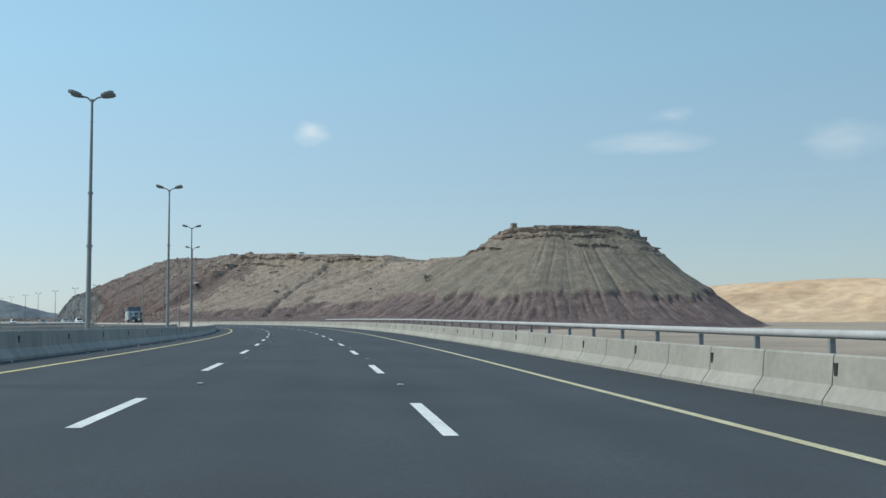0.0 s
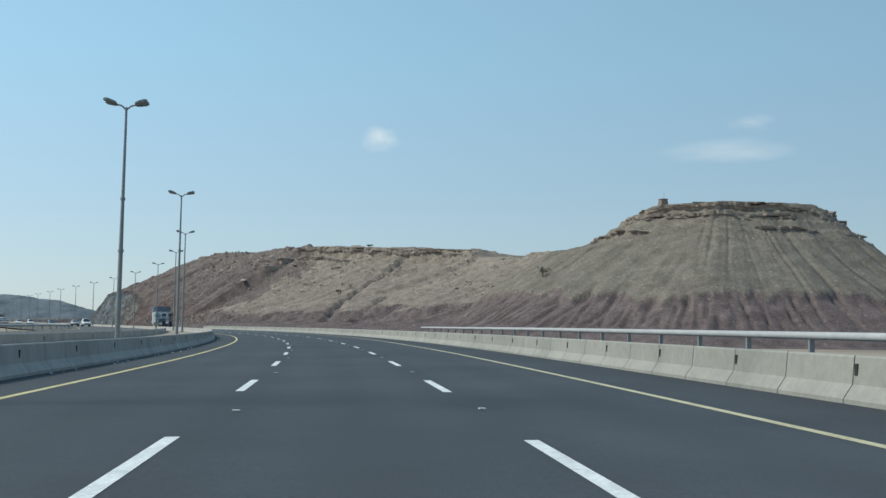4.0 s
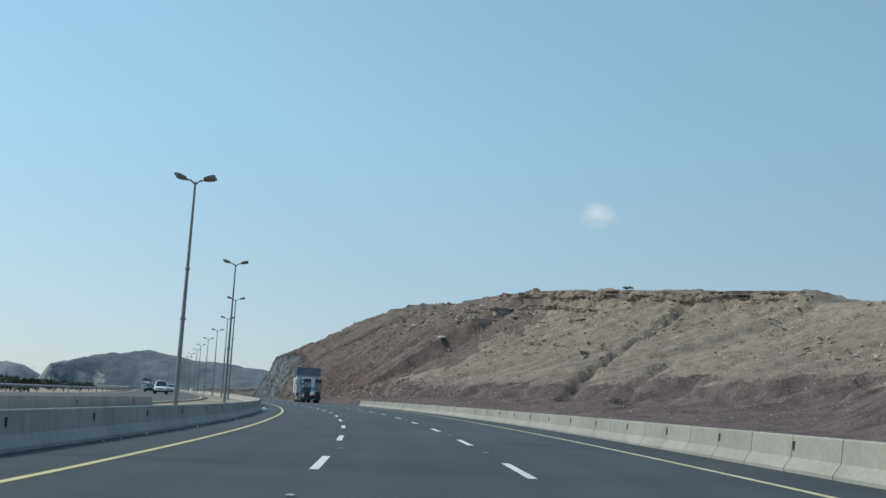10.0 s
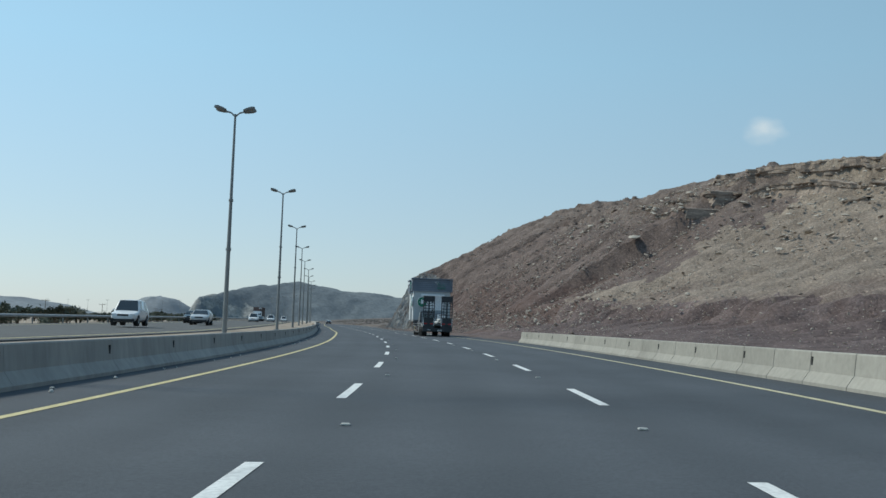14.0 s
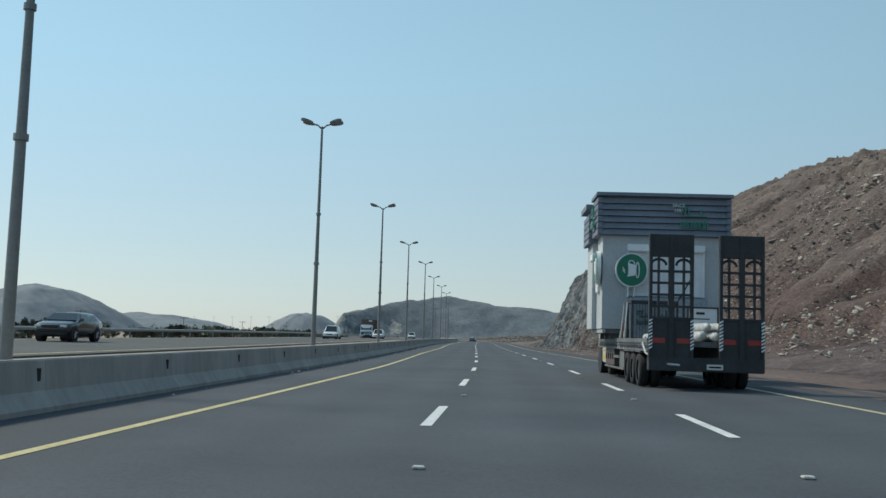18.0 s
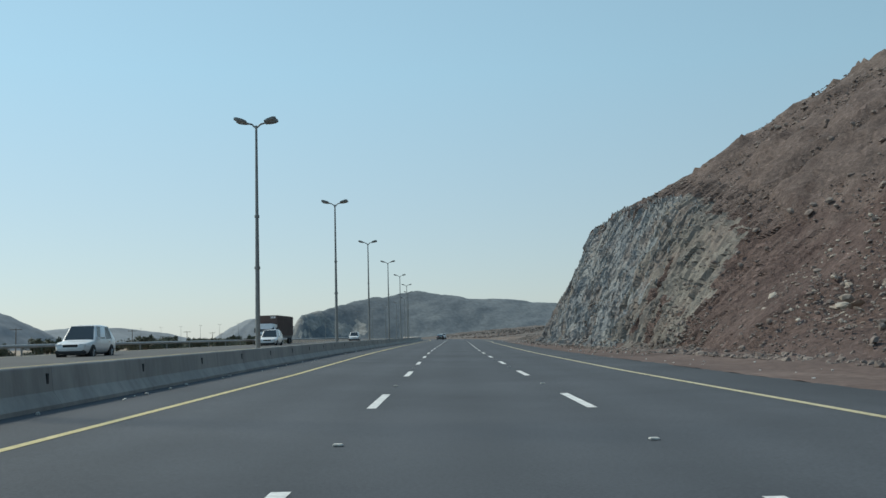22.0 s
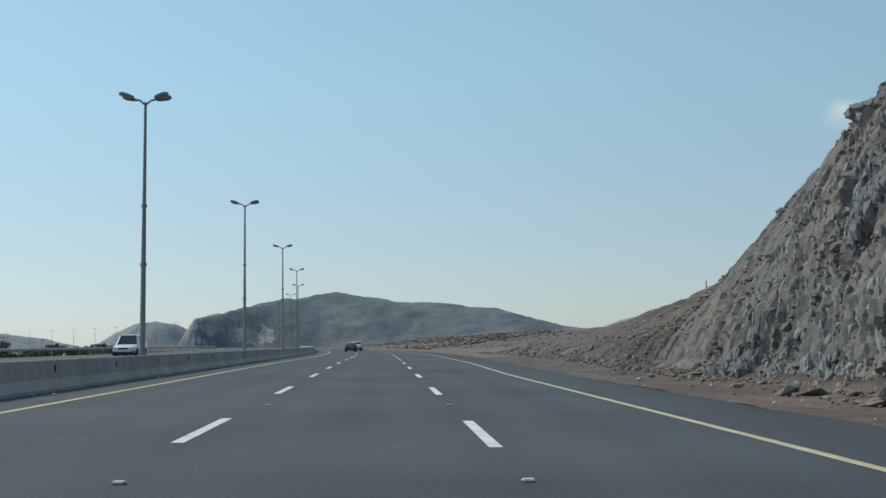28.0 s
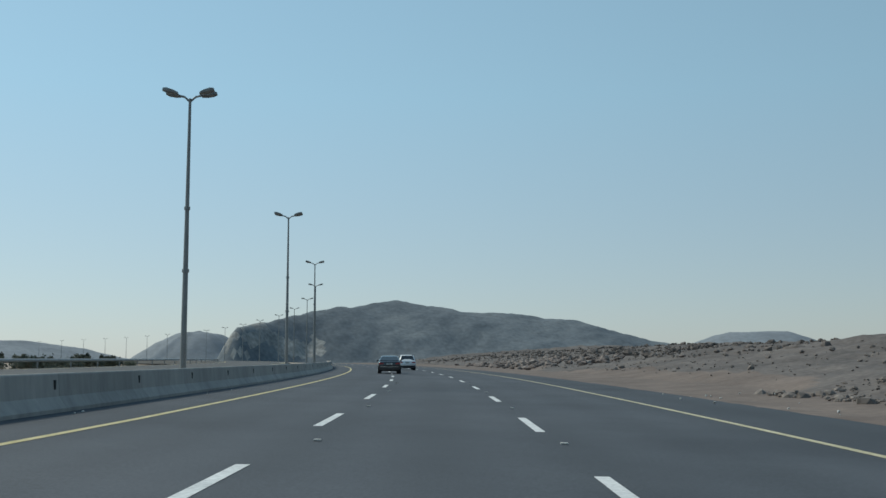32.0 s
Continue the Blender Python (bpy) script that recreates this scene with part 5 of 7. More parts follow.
PLATE = plain("plate_white", (0.62, 0.62, 0.6), 0.5)
CHROME = plain("chrome", (0.65, 0.66, 0.67), 0.15, 1.0)


def loft_sections(sections, mat_name="body"):
    """Skins half sections of (x, z) at each y, mirrored."""
    bm = bmesh.new()
    rings = []
    for y, half in sections:
        full = half + [(-x, z) for x, z in half[::-1]]
        rings.append([bm.verts.new((x, y, z)) for x, z in full])
    n = len(rings[0])
    for a, b in zip(rings, rings[1:]):
        for i in range(n):
            bm.faces.new((a[i], a[(i + 1) % n], b[(i + 1) % n], b[i]))
    bm.faces.new(rings[0])
    bm.faces.new(rings[-1])
    bmesh.ops.recalc_face_normals(bm, faces=bm.faces)
    return bm


def quad_sheet(points, out=0.004, thick=0.012):
    """A thin pane with the given corners."""
    bm = bmesh.new()
    p = [Vector(q) for q in points]
    n = (p[1] - p[0]).cross(p[2] - p[0]).normalized()
    a = [bm.verts.new(q + n * out) for q in p]
    b = [bm.verts.new(q - n * thick) for q in p]
    k = len(p)
    bm.faces.new(a)
    bm.faces.new(b[::-1])
    for i in range(k):
        bm.faces.new((a[i], b[i], b[(i + 1) % k], a[(i + 1) % k]))
    return bm


def wheel_mesh(parent, x, y, r, w, rim_mat=RIM, spokes=5):
    """A tyre with a dished rim, axle along x."""
    bm = bmesh.new()
    prof = [(-w / 2, r * 0.62), (-w / 2, r * 0.93), (-w * 0.36, r), (w * 0.36, r), (w / 2, r * 0.93), (w / 2, r * 0.62)]
    n = 22
    rings = [[bm.verts.new((px, pr * math.cos(t), pr * math.sin(t))) for px, pr in prof] for t in [2 * math.pi * i / n for i in range(n)]]
    for i in range(n):
        a, b = rings[i], rings[(i + 1) % n]
        for j in range(len(prof) - 1):
            bm.faces.new((a[j], a[j + 1], b[j + 1], b[j]))
    bmesh.ops.recalc_face_normals(bm, faces=bm.faces)
    tyre = part("tyre", bm, RUBBER, parent, m=pose(x, y, r), smooth=True)
    bm = bmesh.new()
    tube(bm, (-w * 0.34, 0, 0), (w * 0.34, 0, 0), r * 0.64, n=n)
    for k in range(spokes):
        t = 2 * math.pi * k / spokes
        for sx in (-1, 1):
            tube(bm, (sx * w * 0.4, 0, 0), (sx * w * 0.4, r * 0.58 * math.cos(t), r * 0.58 * math.sin(t)), 0.045 * r / 0.33, n=6)
    part("rim", bm, rim_mat, tyre)
    return tyre


def make_car(name, label, paint, L, W, H, belt, tail, hood_z, cab0, cab1, cab2, cab3, clad=False, group=""):
    """cab0..cab3: y of the rear window's foot and head, and the windscreen's head and foot; rear end at y=0."""
    car = thing(name, label, "car", group)
    w = W / 2

    def sec(y, inset, top, roof=None, low=0.26):
        x = w - inset
        if roof is None:
            return (y, [(x * 0.82, low), (x * 0.97, low + 0.16), (x, 0.58), (x * 0.985, min(top, belt) - 0.04), (x * 0.93, top - 0.01), (x * 0.7, top + 0.02), (x * 0.35, top + 0.03)])
        return (y, [(x * 0.82, low), (x * 0.97, low + 0.16), (x, 0.58), (x * 0.985, belt), (x * 0.78, roof - 0.1), (x * 0.66, roof - 0.015), (x * 0.35, roof)])
    S = [sec(0.0, 0.16, tail - 0.12, low=0.42), sec(0.06, 0.05, tail - 0.05, low=0.34), sec(cab0, 0.0, tail), ]
    S += [sec(cab1, 0.0, tail, H - 0.05), sec((cab1 + cab2) / 2, 0, tail, H), sec(cab2, 0.0, tail, H - 0.03), sec(cab3, 0.0, hood_z), sec(L - 0.5, 0.03, hood_z - 0.08), sec(L - 0.12, 0.12, hood_z - 0.17), sec(L, 0.28, hood_z - 0.28, low=0.36)]
    body = part("body", loft_sections(S), paint, car, smooth=False)
    bm = bmesh.new()
    bm.from_mesh(body.data)
    bmesh.ops.bevel(bm, geom=[e for e in bm.edges if e.calc_face_angle(0) > 0.5], offset=0.03, segments=2, affect="EDGES")
    bm.to_mesh(body.data)
    bm.free()
    body.data.polygons.foreach_set("use_smooth", [True] * len(body.data.polygons))
    # windows
    rf, xe, xr = H - 0.12, w * 0.95, w * 0.76
    part("rear_window", quad_sheet([(-w * 0.82, cab0 + 0.06, tail + 0.05), (w * 0.82, cab0 + 0.06, tail + 0.05), (w * 0.64, cab1 - 0.03, H - 0.1), (-w * 0.64, cab1 - 0.03, H - 0.1)], 0.03), GLASS, car)
    part("windscreen", quad_sheet([(w * 0.84, cab3 - 0.05, hood_z + 0.06), (-w * 0.84, cab3 - 0.05, hood_z + 0.06), (-w * 0.66, cab2 + 0.05, H - 0.09), (w * 0.66, cab2 + 0.05, H - 0.09)], 0.035), GLASS, car)
    for sx in (-1, 1):
        for y0, y1, t0, t1 in ((cab1 + 0.02, (cab1 + cab2) / 2 - 0.04, 0.0, 0.0), ((cab1 + cab2) / 2 + 0.04, cab2 + 0.25, 0.0, -0.28)):
            pts = [(sx * xe, y0, belt + 0.05), (sx * xe, y1, belt + 0.05), (sx * xr, y1 + t1, rf), (sx * xr, y0 + 0.12 + t0, rf)]
            part("side_window", quad_sheet(pts if sx > 0 else pts[::-1], 0.02), GLASS, car)
        bm = boxes((sx * (w + 0.02) - 0.1, sx * (w + 0.02) + 0.1, cab3 - 0.42, cab3 - 0.3, belt + 0.02, belt + 0.16), bevel=0.03)
        part("mirror", bm, paint, car)
        part("tail_lamp", boxes((min(sx * w * 0.5, sx * w * 0.93), max(sx * w * 0.5, sx * w * 0.93), -0.015, 0.12, tail - 0.26, tail - 0.12), bevel=0.02), LAMP_RED, car)
        part("headlamp", boxes((min(sx * w * 0.5, sx * w * 0.86), max(sx * w * 0.5, sx * w * 0.86), L - 0.16, L - 0.02, hood_z - 0.3, hood_z - 0.17), bevel=0.02), LAMP_CLEAR, car)
        part("door_handle", boxes((sx * w - 0.015, sx * w + 0.02, cab1 + 0.35, cab1 + 0.55, belt - 0.12, belt - 0.08)), CHROME, car)
        for y in (0.19 * L, 0.81 * L):
            bm = bmesh.new()
            tube(bm, (sx * (w - 0.3), y, 0.35), (sx * (w + 0.003), y, 0.35), 0.41, n=20)
            part("wheel_arch", bm, BLACK_PLASTIC, car)
            wheel_mesh(car, sx * (w - 0.09), y, 0.34, 0.22)
    part("bumper", boxes((-w * 0.92, w * 0.92, -0.03, 0.3, 0.3, 0.52), bevel=0.04), BLACK_PLASTIC if clad else paint, car)
    part("front_bumper", boxes((-w * 0.84, w * 0.84, L - 0.3, L + 0.02, 0.28, 0.48), bevel=0.04), BLACK_PLASTIC, car)
    part("grille", boxes((-w * 0.42, w * 0.42, L - 0.1, L + 0.012, hood_z - 0.34, hood_z - 0.2), bevel=0.01), BLACK_PLASTIC, car)
    part("trim_strip", boxes((-w * 0.8, w * 0.8, -0.035, 0.0, 0.54, 0.575)), CHROME, car)
    plate = part("number_plate", boxes((-0.24, 0.24, -0.035, 0.02, tail - 0.28, tail - 0.14)), PLATE, car)
    part("plate_bars", boxes((-0.2, 0.2, -0.04, -0.03, tail - 0.2, tail - 0.17), (-0.2, 0.1, -0.04, -0.03, tail - 0.26, tail - 0.23)), DARK, plate)
    part("underbody", boxes((-w * 0.8, w * 0.8, 0.3, L - 0.4, 0.2, 0.4)), BLACK_PLASTIC, car)
    return car


suv = make_car("suv", "white compact suv driving ahead in the middle lane", PAINT_WHITE, 4.5, 1.86, 1.66, 0.98, 1.02, 1.02, 0.12, 0.55, 2.75, 3.35, clad=True)
suv.matrix_basis = stand(711.0, 0.2)
sedan = make_car("sedan", "black saloon car with a chrome bumper strip on the asphalt", PAINT_BLACK, 4.85, 1.86, 1.46, 0.94, 1.0, 0.92, 0.75, 1.55, 2.75, 3.6)
sedan.matrix_basis = stand(683.0, -2.4)
for s, d, lab, paint, hh in ((341.0, -20.6, "white four-wheel drive on the oncoming carriageway", PAINT_WHITE, 1.85), (371.0, -19.6, "silver car on the oncoming carriageway", PAINT_SILVER, 1.5), (392.0, -23.2, "dark saloon on the oncoming carriageway", PAINT_BLACK, 1.48)):
    c = make_car("car", lab, paint, 4.6, 1.88, hh, 1.0, 1.02, 0.98, 0.2, 0.75, 2.75, 3.4, group="oncoming cars")
    c.matrix_basis = stand(s, d, 0.456, 180)
    suv_far = c if paint is PAINT_WHITE else suv_far
for s, d in ((470.0, -20.6), (521.0, -19.8), (536.0, -23.4), (610.0, -20.2)):
    copy_thing(c if d < -23 else suv_far, stand(s, d, 0.456, 180))

# the low-loader that carries a coffee kiosk
TRUCK_STEEL = material("low_loader_steel", [(0.1, 0.105, 0.11), (0.15, 0.155, 0.16), (0.2, 0.2, 0.2)], 1.2, 0.7, 0.15, 20, mottle=0.2)
RAMP_STEEL = material("ramp_steel", [(0.03, 0.033, 0.037), (0.055, 0.058, 0.063)], 1.5, 0.7, 0.15, 25, mottle=0.2)
MAROON = material("maroon_side_panel", [(0.1, 0.078, 0.077), (0.145, 0.112, 0.11)], 1.0, 0.7, 0.15, 20, mottle=0.2)
KIOSK_GREY = material("kiosk_render_grey", [(0.42, 0.445, 0.46), (0.49, 0.515, 0.53)], 0.8, 0.85, 0.15, 40, mottle=0.08)
KIOSK_DARK = material("charcoal_cladding", [(0.16, 0.185, 0.23), (0.215, 0.245, 0.295)], 1.0, 0.7, 0.1, 30, mottle=0.12)
SHUTTER = plain("shutter_white", (0.78, 0.8, 0.82), 0.5)
GREEN = plain("sign_green", (0.012, 0.17, 0.1), 0.35)
LETTER_GREEN = plain("letter_green", (0.09, 0.3, 0.25), 0.4)
STRAP_RED = plain("ratchet_red", (0.3, 0.05, 0.045), 0.5)
STRAP = material("pale_strap", [(0.42, 0.42, 0.4), (0.55, 0.55, 0.52)], 3, 0.8, 0.2, 30)
WRAP = material("plastic_wrap", [(0.4, 0.42, 0.42), (0.62, 0.63, 0.63)], 2.5, 0.35, 0.6, 6, mottle=0.2)
YELLOW_TANK = plain("tank_yellow", (0.55, 0.42, 0.1), 0.4)
BOARD = material("grey_board", [(0.24, 0.29, 0.34), (0.31, 0.36, 0.41)], 0.8, 0.6, 0.05)


def swept(points, radii, n=8):
    """One continuous round bar through the points."""
    bm = bmesh.new()
    P = [Vector(q) for q in points]
    rings = []
    ref = None
    for i, c in enumerate(P):
        ax = (P[min(i + 1, len(P) - 1)] - P[max(i - 1, 0)]).normalized()
        u = ax.orthogonal().normalized() if ref is None else (ref - ax * ref.dot(ax)).normalized()
        ref = u
        w = ax.cross(u)
        r = radii[i] if isinstance(radii, (list, tuple)) else radii
        rings.append([bm.verts.new(c + (u * math.cos(a) + w * math.sin(a)) * r) for a in [2 * math.pi * k / n for k in range(n)]])
    for a, b in zip(rings, rings[1:]):
        for k in range(n):
            bm.faces.new((a[k], a[(k + 1) % n], b[(k + 1) % n], b[k]))
    bm.faces.new(rings[0][::-1])
    bm.faces.new(rings[-1])
    return bm


def disc(r, y0, y1, n=40):
    bm = bmesh.new()
    tube(bm, (0, y0, 0), (0, y1, 0), r, n=n)
    return bm


def round_sign(parent, m):
    """Round green sign with a white rim and a tipped cup; it faces -y."""
    rim = part("sign_rim", disc(0.53, 0.0, 0.12), SHUTTER, parent, "white rim of a round sign", m)
    part("sign_face", disc(0.49, -0.012, 0.02), GREEN, rim, "round dark green sign face")
    part("sign_ring", disc(0.455, -0.016, 0.0), GREEN, rim)
    # a tipped cup: bowl, handle, saucer and two wisps of steam
    bm = bmesh.new()
    tube(bm, (-0.13, -0.03, 0.0), (0.12, -0.03, -0.01), 0.215, 0.165, 20)
    bmesh.ops.scale(bm, vec=(1, 0.12, 1), verts=bm.verts, space=Matrix.Translation((0, 0.03, 0)))
    part("cup", bm, SHUTTER, rim, "white cup on the sign")
    bm = bmesh.new()
    tube(bm, (-0.155, -0.052, 0.0), (-0.12, -0.052, 0.0), 0.17, 0.17, 20)
    bmesh.ops.scale(bm, vec=(1, 0.06, 0.92), verts=bm.verts, space=Matrix.Translation((0, 0.052, 0)))
    part("cup_mouth", bm, GREEN, rim)
    part("cup_handle", swept([(-0.01 + 0.1 * math.cos(math.pi * k / 10), -0.02, 0.17 + 0.12 * math.sin(math.pi * k / 10)) for k in range(11)], 0.016, 6), SHUTTER, rim)
    part("saucer", swept([(0.19 + 0.055 * math.cos(math.pi * k / 8), -0.02, 0.24 * math.sin(math.pi * k / 8)) for k in range(17)], 0.018, 6), SHUTTER, rim)
    for k in (0, 1):
        part("steam", swept([(-0.3, -0.02, 0.07 * k), (-0.26, -0.02, 0.07 * k - 0.04), (-0.22, -0.02, 0.07 * k - 0.1)], 0.017, 6), SHUTTER, rim)
    return rim


def letters(parent, m, seed, w=0.95, h=0.75, bar=0.028, mat=None):
    """A brand sign as two rows of raised shapes in its colour, each shape a piece of its own."""
    rnd = random.Random(seed)
    mat = mat or LETTER_GREEN
    top_bar = boxes((-w / 2 + 0.1, w / 2 - 0.1, -0.06, 0.0, 0.52 * h, 0.52 * h + bar))
    sign = part("brand_bars", top_bar, mat, parent, "raised green sign shapes", m)
    part("sign_dash", boxes((-w / 2, -w / 2 + 0.22, -0.06, 0.0, 0.86 * h, 0.86 * h + bar)), mat, sign)
    x = -w / 2
    while x < w / 2 - 0.08:
        bw = rnd.uniform(0.08, 0.13)
        top = rnd.choice((0.3, 0.3, 0.42)) * h
        part("sign_shape", boxes((x, x + bar, -0.06, 0.0, 0.02, top), (x + bw - bar, x + bw, -0.06, 0.0, 0.02, 0.3 * h), (x + bar, x + bw - bar, -0.06, 0.0, 0.3 * h - bar, 0.3 * h)), mat, sign)
        if rnd.random() < 0.75:
            part("sign_stroke", boxes((x + 0.02, x + 0.02 + bar, -0.06, 0.0, 0.55 * h + bar, rnd.uniform(0.75, 1.0) * h)), mat, sign)
        x += bw + 0.03
    return sign


def low_loader():
    t = thing("truck", "white cab lorry with a low-loader trailer and raised ramps", "truck")
    # deck and side rails
    part("deck", boxes((-1.48, 1.48, 0.1, 12.2, 1.14, 1.28)), TRUCK_STEEL, t)
    for sx in (-1, 1):
        part("side_rail", boxes((min(sx * 1.42, sx * 1.52), max(sx * 1.42, sx * 1.52), 0.1, 12.2, 1.22, 1.34), (min(sx * 1.44, sx * 1.5), max(sx * 1.44, sx * 1.5), 0.1, 12.2, 1.0, 1.06)), TRUCK_STEEL, t)
        # pressed side panel: a row of dark recesses between upright ribs
        part("side_panel", boxes((min(sx * 1.38, sx * 1.43), max(sx * 1.38, sx * 1.43), 0.1, 12.2, 1.0, 1.28)), RAMP_STEEL, t)
        y = 0.12
        while y < 12:
            part("rib", boxes((min(sx * 1.42, sx * 1.5), max(sx * 1.42, sx * 1.5), y, y + 0.26, 1.02, 1.24), bevel=0.015), TRUCK_STEEL, t)
            part("lashing_ring", boxes((min(sx * 1.5, sx * 1.535), max(sx * 1.5, sx * 1.535), y + 0.09, y + 0.17, 1.08, 1.16), bevel=0.01), TRUCK_STEEL, t)
            y += 0.52
        part("chassis_beam", boxes((sx * 0.55 - 0.08, sx * 0.55 + 0.08, 0.3, 12.4, 0.66, 1.14)), TRUCK_STEEL, t)
        for y in (1.9, 3.1, 4.3):
            for k in (0, 1):
                wheel_mesh(t, sx * (1.36 - 0.32 * k), y, 0.46, 0.26, RAMP_STEEL, 0)
            part("mudguard", boxes((min(sx * 1.1, sx * 1.5), max(sx * 1.1, sx * 1.5), y - 0.5, y + 0.5, 0.96, 0.99)), TRUCK_STEEL, t)
        # tool lockers
        for i, y in enumerate((7.9, 8.55, 9.2, 9.85)):
            lk = part("locker", boxes((min(sx * 1.05, sx * 1.42), max(sx * 1.05, sx * 1.42), y, y + 0.62, 0.42, 1.0), bevel=0.012), MAROON, t)
            part("latch", boxes((min(sx * 1.42, sx * 1.45), max(sx * 1.42, sx * 1.45), y + 0.28, y + 0.34, 0.62, 0.82)), DARK, lk)
        part("locker", boxes((min(sx * 1.05, sx * 1.42), max(sx * 1.05, sx * 1.42), 5.35, 6.5, 0.4, 0.98), bevel=0.012), TRUCK_STEEL, t)
        part("side_guard", boxes((min(sx * 1.4, sx * 1.45), max(sx * 1.4, sx * 1.45), 6.5, 7.9, 0.7, 0.78), (min(sx * 1.4, sx * 1.45), max(sx * 1.4, sx * 1.45), 5.3, 10.5, 0.34, 0.4)), TRUCK_STEEL, t)
    # lashing straps with ratchets at the side of the load
    for y0, y1, z1, mat in ((5.9, 6.25, 2.45, STRAP), (6.35, 6.42, 1.95, STRAP), (4.9, 5.5, 2.5, STRAP)):
        bm = bmesh.new()
        tube(bm, (-1.5, y0, 1.0), (-1.32, y1, z1), 0.022, 0.022, 6)
        st = part("strap", bm, mat, t, "pale lashing strap")
        bm = bmesh.new()
        tube(bm, (-1.5 + 0.045, y0 + (y1 - y0) * 0.25, 1.0 + (z1 - 1.0) * 0.25), (-1.5 + 0.07, y0 + (y1 - y0) * 0.4, 1.0 + (z1 - 1.0) * 0.4), 0.04, 0.04, 6)
        part("ratchet", bm, STEEL, st, "steel ratchet buckle")
    part("jack", boxes((-1.4, -1.33, 6.3, 6.37, 1.2, 1.85), (-1.42, -1.31, 6.28, 6.39, 1.2, 1.32)), STRAP_RED, t, "red screw jack")
    # chain from a ramp to the deck, and a loose pale rope
    part("chain", swept([(-0.3 - 0.9 * q, 0.1 + 1.6 * q + 0.03 * (k % 2), 3.1 - 1.8 * q - 0.5 * q * (1 - q)) for k, q in enumerate([i / 24 for i in range(25)])], [0.03 if k % 2 else 0.016 for k in range(25)], 6), DARK, t, "dark steel lashing chain")
    part("rope", swept([(-1.4, 1.2, 1.38), (-1.52, 0.8, 1.2), (-1.5, 0.4, 0.95), (-1.3, 0.05, 0.78), (-1.0, -0.14, 0.68), (-0.7, -0.17, 0.66)], 0.03, 7), WRAP, t, "loose pale rope")
    # raised ramps
    for cx in (-0.92, 0.92):
        x0, x1 = cx - 0.58, cx + 0.58
        ramp = part("ramp", boxes((x0, x1, -0.1, 0.05, 3.5, 4.1), bevel=0.01), RAMP_STEEL, t, "dark steel loading ramp folded upright")
        part("foot_plate", boxes((x0, x1, -0.08, 0.04, 0.75, 1.85), bevel=0.01), RAMP_STEEL, ramp)
        for xa, xb in ((x0, x0 + 0.08), (cx - 0.07, cx + 0.07), (x1 - 0.08, x1)):
            part("stringer", boxes((xa, xb, -0.12, 0.06, 0.75, 4.1), bevel=0.008), RAMP_STEEL, ramp)
        for z in (1.85, 2.16, 2.47, 2.78, 3.09):
            part("rung", boxes((x0 + 0.08, x1 - 0.08, -0.1, 0.05, z, z + 0.06)), RAMP_STEEL, ramp)
        for dx in (-0.33, 0.33):
            part("divider", boxes((cx + dx - 0.025, cx + dx + 0.025, -0.09, 0.04, 1.85, 3.5)), RAMP_STEEL, ramp)
        for dx in (-0.33, 0.33):
            part("arch", swept([(cx + dx + 0.2 * math.cos(math.pi * k / 8), -0.02, 3.28 + 0.16 * math.sin(math.pi * k / 8)) for k in range(9)], 0.035, 6), RAMP_STEEL, ramp)
        for xe in (x0 + 0.04, x1 - 0.04):
            for i in range(9):
                bm = bmesh.new()
                prism(bm, [(xe - 0.045, 1.05 + i * 0.09), (xe + 0.045, 1.1 + i * 0.09), (xe + 0.045, 1.145 + i * 0.09), (xe - 0.045, 1.095 + i * 0.09)], -0.135, -0.12)
                part("chevron", bm, SHUTTER, ramp, m=Matrix(((0, 1, 0, 0), (1, 0, 0, 0), (0, 0, 1, 0), (0, 0, 0, 1))))
        for dx in (-0.33, 0.33):
            part("tail_lamp", boxes((cx + dx - 0.18, cx + dx + 0.18, -0.1, -0.04, 1.22, 1.36), bevel=0.01), LAMP_RED, t)
    part("rear_bumper", boxes((-1.5, 1.5, -0.15, 0.2, 0.5, 0.86), bevel=0.02), RAMP_STEEL, t)
    plate = part("number_plate", boxes((0.0, 0.42, -0.17, -0.14, 0.56, 0.7)), PLATE, t)
    part("plate_bars", boxes((0.05, 0.37, -0.176, -0.168, 0.61, 0.65)), DARK, plate)
    # tractor
    cab_white = PAINT_WHITE
    S = []
    for y, top, x in ((12.7, 3.55, 1.22), (13.2, 3.75, 1.25), (14.3, 3.55, 1.25), (14.75, 2.75, 1.23), (14.95, 1.9, 1.2), (15.0, 1.0, 1.18)):
        S.append((y, [(x * 0.9, 0.95), (x, 1.05), (x, top - 0.35), (x * 0.94, top - 0.1), (x * 0.6, top)]))
    part("cab", loft_sections(S), cab_white, t)
    part("cab_back", boxes((-1.15, 1.15, 12.55, 12.72, 1.0, 3.6), bevel=0.05), BLACK_PLASTIC, t)
    bm = loft_sections([(12.75, [(1.15, 3.6), (1.15, 4.35), (0.7, 4.4)]), (13.3, [(1.15, 3.6), (1.12, 4.25), (0.7, 4.3)]), (14.1, [(1.1, 3.6), (1.05, 3.75), (0.7, 3.8)])])
    part("wind_deflector", bm, BLACK_PLASTIC, t)
    part("windscreen", quad_sheet([(1.1, 14.96, 1.95), (-1.1, 14.96, 1.95), (-1.1, 14.72, 2.85), (1.1, 14.72, 2.85)], 0.03), GLASS, t)
